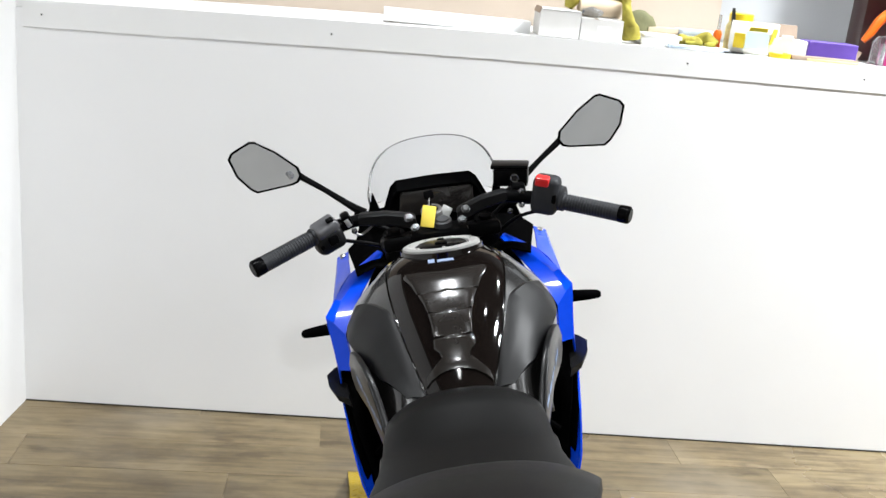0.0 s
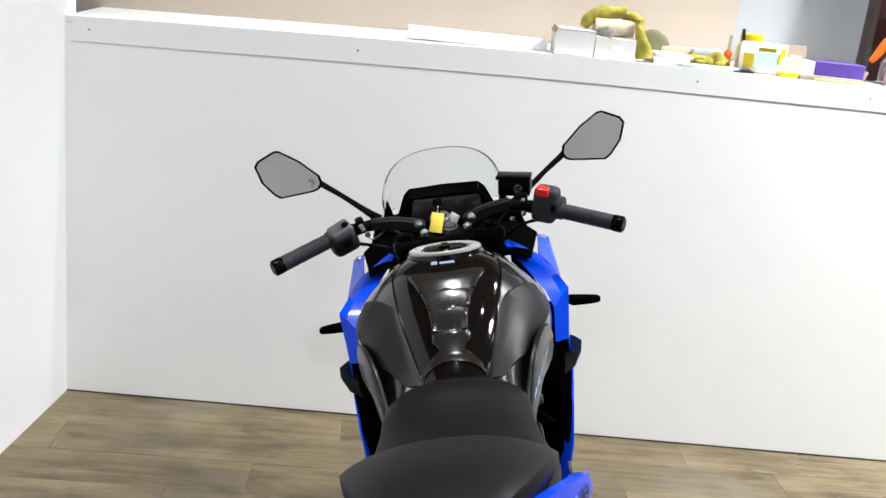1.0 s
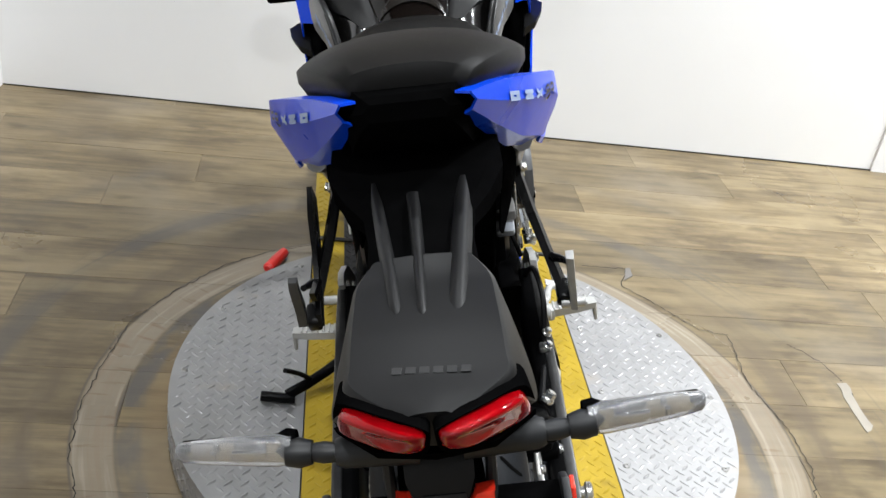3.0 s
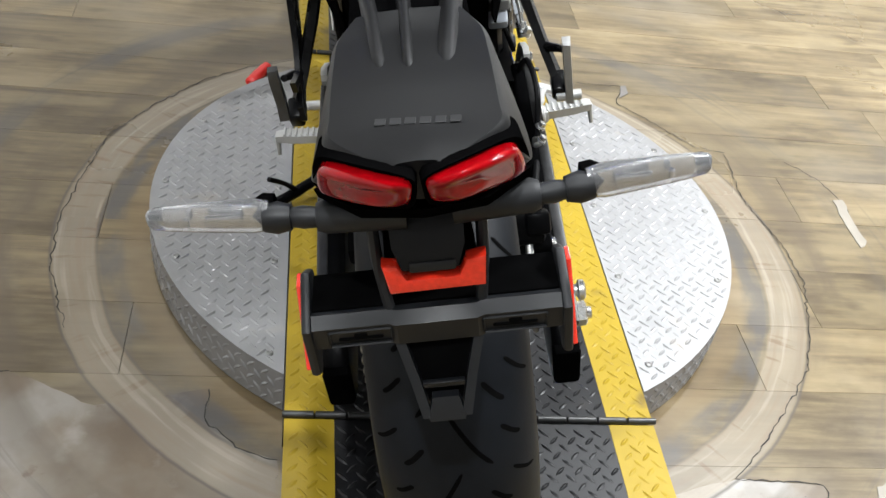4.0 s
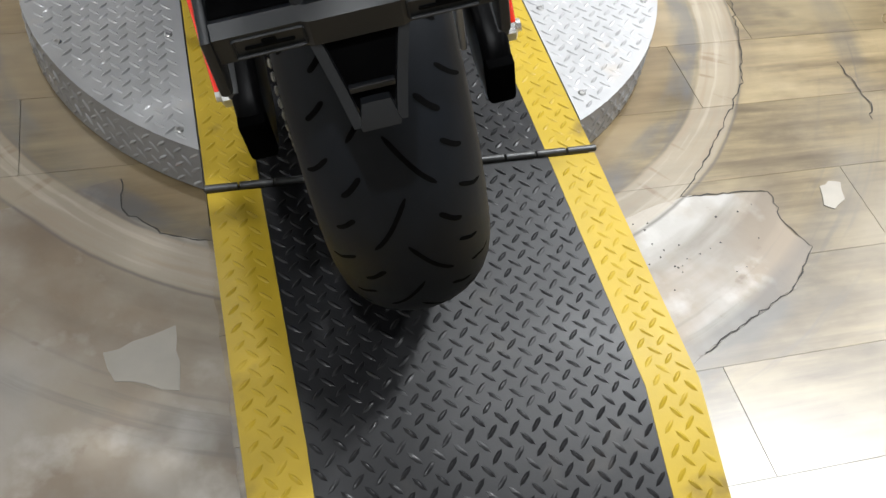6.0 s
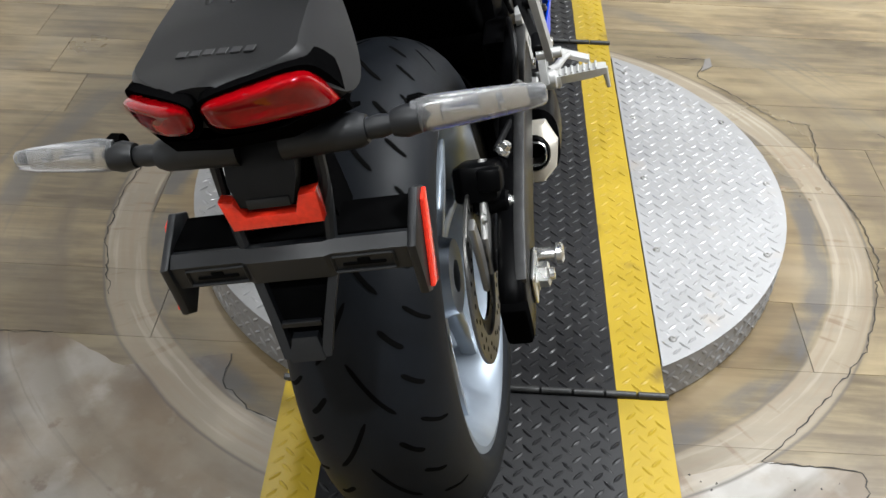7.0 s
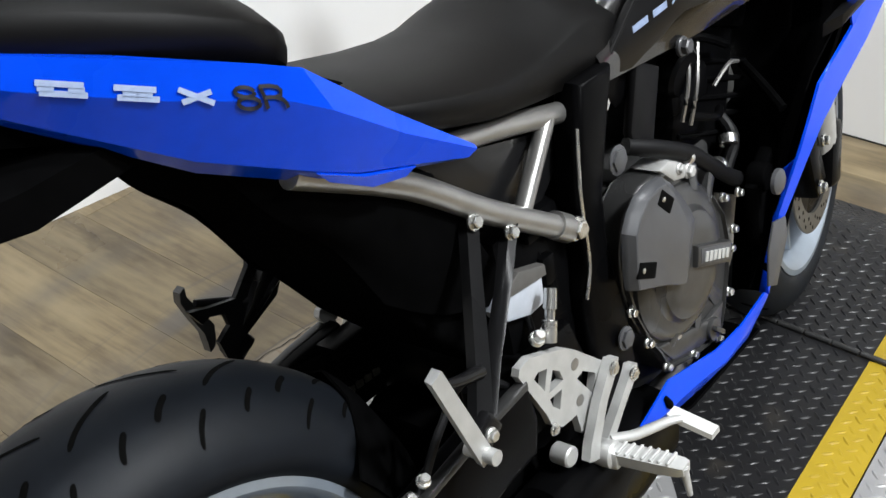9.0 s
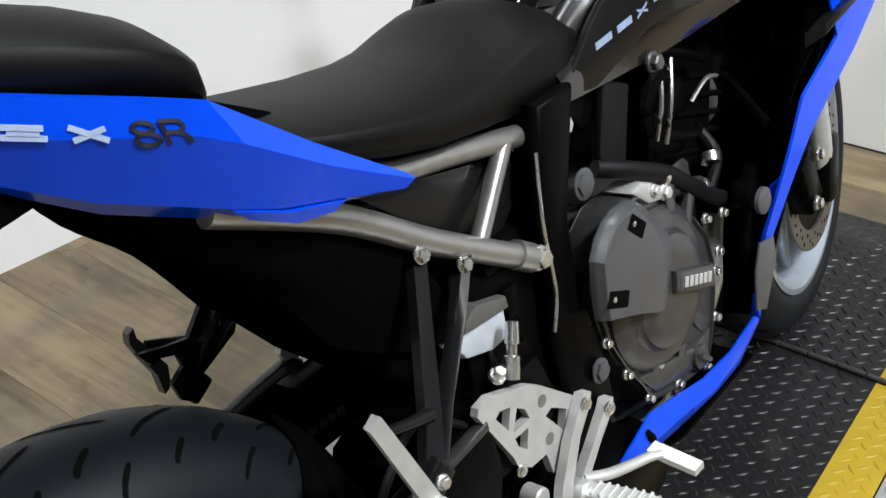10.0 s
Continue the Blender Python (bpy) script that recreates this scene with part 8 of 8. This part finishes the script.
part("shelf", rbox((0, -0.08, 0.22), (0.28, 0.06, 0.015), 0.002), M_MAROON, t)
t = thing("spray_gun", "orange plastic trigger sprayer", "sprayer", 1.335, 2.28, 0)
part("body", tube([(-0.082, 0, 0.070), (-0.062, 0, 0.098), (-0.038, 0, 0.140), (0.005, 0, 0.172), (0.060, 0, 0.184)], [0.009, 0.014, 0.016, 0.019, 0.016], 14), M_ORG, t)
part("bottle", stack((-0.0, 0.03, 0), (0.0, 0.03, 0.09), [(0, 0.03), (0.8, 0.03), (1, 0.012)], 18), M_CLEAR, t)
t = thing("pink_bottle", "pink plastic bottle on the ledge", "bottle", 1.368, 2.25)
part("body", stack((0, 0, 0), (0, 0, 0.22), [(0, 0.045), (0.04, 0.048), (0.7, 0.048), (0.85, 0.02), (1, 0.018)], 24), M_PINK, t)
t = thing("clear_vial", "small clear bottle on the ledge", "bottle", 1.300, 2.235)
part("body", stack((0, 0, 0), (0, 0, 0.07), [(0, 0.012), (0.75, 0.012), (0.85, 0.008), (1, 0.008)], 16), M_CLEAR, t)

# ---- things on the floor ----
t = tagged(new("red_handle_tool"), "red plastic tool handle lying by the turntable", "tool")
t.matrix_world = Matrix.Translation((-0.400, 1.192, 0.0165)) @ pose(0, 0, 0, 0, 0, 67)
part("handle", stack((-0.052, 0, 0), (0.052, 0, 0), [(0, 0.009), (0.06, 0.015), (0.4, 0.0155), (0.8, 0.014), (0.95, 0.0125), (1, 0.008)], 20), M_REDH, t)
t = tagged(new("plate_wedge"), "loose bright corner of chequer plate on the runway", "plate")
wedge = [(0.147, 0.611), (0.045, 0.735), (-0.02, 0.60), (0.04, 0.515)]
part("plate", prism(wedge, TOP + 0.0018, TOP + 0.0045, axis="z"), M_PLATE, t)
edge_in = lambda x, y: all((b[0] - a[0]) * (y - a[1]) - (b[1] - a[1]) * (x - a[0]) > 0.0009 for a, b in zip(wedge, wedge[1:] + wedge[:1]))
tagged(part("raised_tread", lugs(edge_in, -0.03, 0.16, 0.5, 0.74, lambda x, y, w: (x, y, TOP + 0.0045 + w)), M_PLATE, t), kind="stuff")


def floor_patch(name, pts, m, label, z=0.0012):
    """A thin bare or torn place in the floor with a ragged outline."""
    rng, out = random.Random(len(pts)), []
    for a, b in zip(pts, pts[1:] + pts[:1]):
        n = max(2, int(math.dist(a, b) / 0.02))
        for i in range(n):
            out.append((a[0] + (b[0] - a[0]) * i / n + rng.uniform(-0.003, 0.003), a[1] + (b[1] - a[1]) * i / n + rng.uniform(-0.003, 0.003)))
    return setting(part(name, prism(out, -0.003, z, axis="z"), m), label, "floor patch")


floor_patch("floor_patch_east", [(0.474, -0.037), (0.637, -0.046), (0.629, -0.125), (0.652, -0.181), (0.582, -0.252), (0.383, -0.345), (0.33, -0.37), (0.312, -0.2), (0.312, -0.08)], M_BARE, "bare pale patch where the vinyl is gone")
floor_patch("floor_patch_west", [(-0.435, 0.144), (-0.435, 0.07), (-0.372, 0.011), (-0.314, -0.008), (-0.314, -0.7), (-1.25, -0.8), (-1.25, 0.0), (-0.89, 0.017), (-0.887, 0.071), (-0.895, 0.165), (-0.77, 0.174), (-0.62, 0.10)], M_BARE2, "cloudy brown bare patch in the floor")
floor_patch("rubbed_spot", [(-0.372, -0.159), (-0.377, -0.271), (-0.462, -0.240), (-0.476, -0.194)], M_WPATCH, "pale rubbed rectangle on the bare patch", 0.0022)


floor_patch("floor_chip", [(1.02, 0.813), (1.049, 0.82), (1.039, 0.772), (1.038, 0.696), (1.04, 0.655), (1.014, 0.628), (1.012, 0.671), (1.01, 0.738)], M_WPATCH, "pale elongated chip where the vinyl print is gone", 0.0018)
floor_patch("floor_chip", [(0.734, -0.052), (0.761, -0.042), (0.78, -0.049), (0.765, -0.086), (0.738, -0.105), (0.719, -0.095)], M_WPATCH, "pale round chip rubbed through the vinyl print", 0.0018)
speck_rng = random.Random(21)
for k in range(26):
    sx, sy, sr = speck_rng.uniform(0.34, 0.60), speck_rng.uniform(-0.26, -0.07), speck_rng.uniform(0.0009, 0.0022)
    if sy < -0.30 + 0.75 * (sx - 0.42):
        continue
    dots = [(sx + sr * math.cos(w) * speck_rng.uniform(0.6, 1.2), sy + sr * math.sin(w) * speck_rng.uniform(0.6, 1.2)) for w in np.linspace(0, 2 * math.pi, 7, endpoint=False)]
    setting(part("glue_speck", prism(dots, 0.0, 0.002, axis="z"), M_CRACK), "small dark glue speck on the bare patch", "speck")


def tear(pts, w=0.0021, z=0.0016, seed=1):
    """A ragged dark tear line in the vinyl."""
    rng = random.Random(seed)
    line = []
    for a, b in zip(pts, pts[1:]):
        n = max(2, int(math.dist(a, b) / 0.012))
        line += [Vector((a[0] + (b[0] - a[0]) * i / n + rng.uniform(-0.0035, 0.0035), a[1] + (b[1] - a[1]) * i / n + rng.uniform(-0.0035, 0.0035), z)) for i in range(n)]
    line.append(Vector((*pts[-1], z)))
    bm, prev = bmesh.new(), None
    for i, q in enumerate(line):
        d = (line[min(i + 1, len(line) - 1)] - line[max(i - 1, 0)]).normalized()
        s = Vector((-d.y, d.x, 0)) * w * rng.uniform(0.25, 0.75)
        cur = (bm.verts.new(q + s), bm.verts.new(q - s))
        if prev:
            bm.faces.new((prev[0], prev[1], cur[1], cur[0]))
        prev = cur
    return bm


for k, pts in enumerate((
    [(0.46, 1.301), (0.591, 1.299), (0.55, 1.21), (0.721, 1.013), (0.792, 1.0), (0.773, 0.80), (0.812, 0.632), (0.814, 0.496), (0.769, 0.354), (0.718, 0.231), (0.56, 0.046), (0.474, -0.037), (0.637, -0.046), (0.629, -0.125), (0.652, -0.181), (0.582, -0.252), (0.383, -0.345)],
    [(0.951, 0.974), (1.01, 0.906), (1.043, 0.803), (1.018, 0.648)],
    [(0.944, 0.264), (0.949, 0.142), (0.928, 0.097)],
    [(-0.292, 1.314), (-0.428, 1.253), (-0.539, 1.169), (-0.648, 1.027), (-0.721, 0.902), (-0.746, 0.772), (-0.768, 0.601), (-0.76, 0.45), (-0.70, 0.28)],
    [(-0.435, 0.144), (-0.435, 0.07), (-0.372, 0.011), (-0.314, -0.008)],
    [(-1.025, 0.026), (-0.891, 0.017), (-0.887, 0.071), (-0.895, 0.165), (-0.77, 0.174)])):
    setting(part("floor_tear", tear(pts, seed=k + 3), M_CRACK), "ragged dark tear line in the vinyl floor", "floor tear")
setting(part("floor_tear_tab", prism([(0.585, 1.300), (0.600, 1.305), (0.598, 1.262), (0.566, 1.235), (0.575, 1.26)], 0.0, 0.003, axis="z"), mat("curled_vinyl", (0.13, 0.12, 0.11), 0.6)), "curled dark scrap of torn vinyl", "floor scrap")

# ---- floor planks, shared meshes ----
PW = 0.182
floor_ob = bpy.data.objects["floor"]


def plank_mesh(length):
    return prism([(0, 0), (length, 0), (length, PW - 0.0008), (0, PW - 0.0008)], -0.0045, 0.0, axis="z")


lengths = {}
rng = random.Random(21)
y = -1.10
while y < 2.19:
    x = -1.75 - rng.uniform(0, 1.1)
    while x < 2.3:
        ln = 1.22
        a, b = max(x, -2.0), min(x + ln, 2.4)
        key = round(b - a, 1)
        if b - a > 0.08:
            me = lengths.get(key)
            use = key - 0.0012 if key <= b - a + 0.06 else b - a
            if me is None:
                ob = part("plank", plank_mesh(key - 0.0012), M_FLOOR, floor_ob)
                lengths[key] = ob.data
            else:
                ob = new("plank", me)
                ob.parent = floor_ob
            ob.location = (a, y, rng.uniform(-0.0002, 0.0002))
            x = a + key
        else:
            x += ln
    y += PW
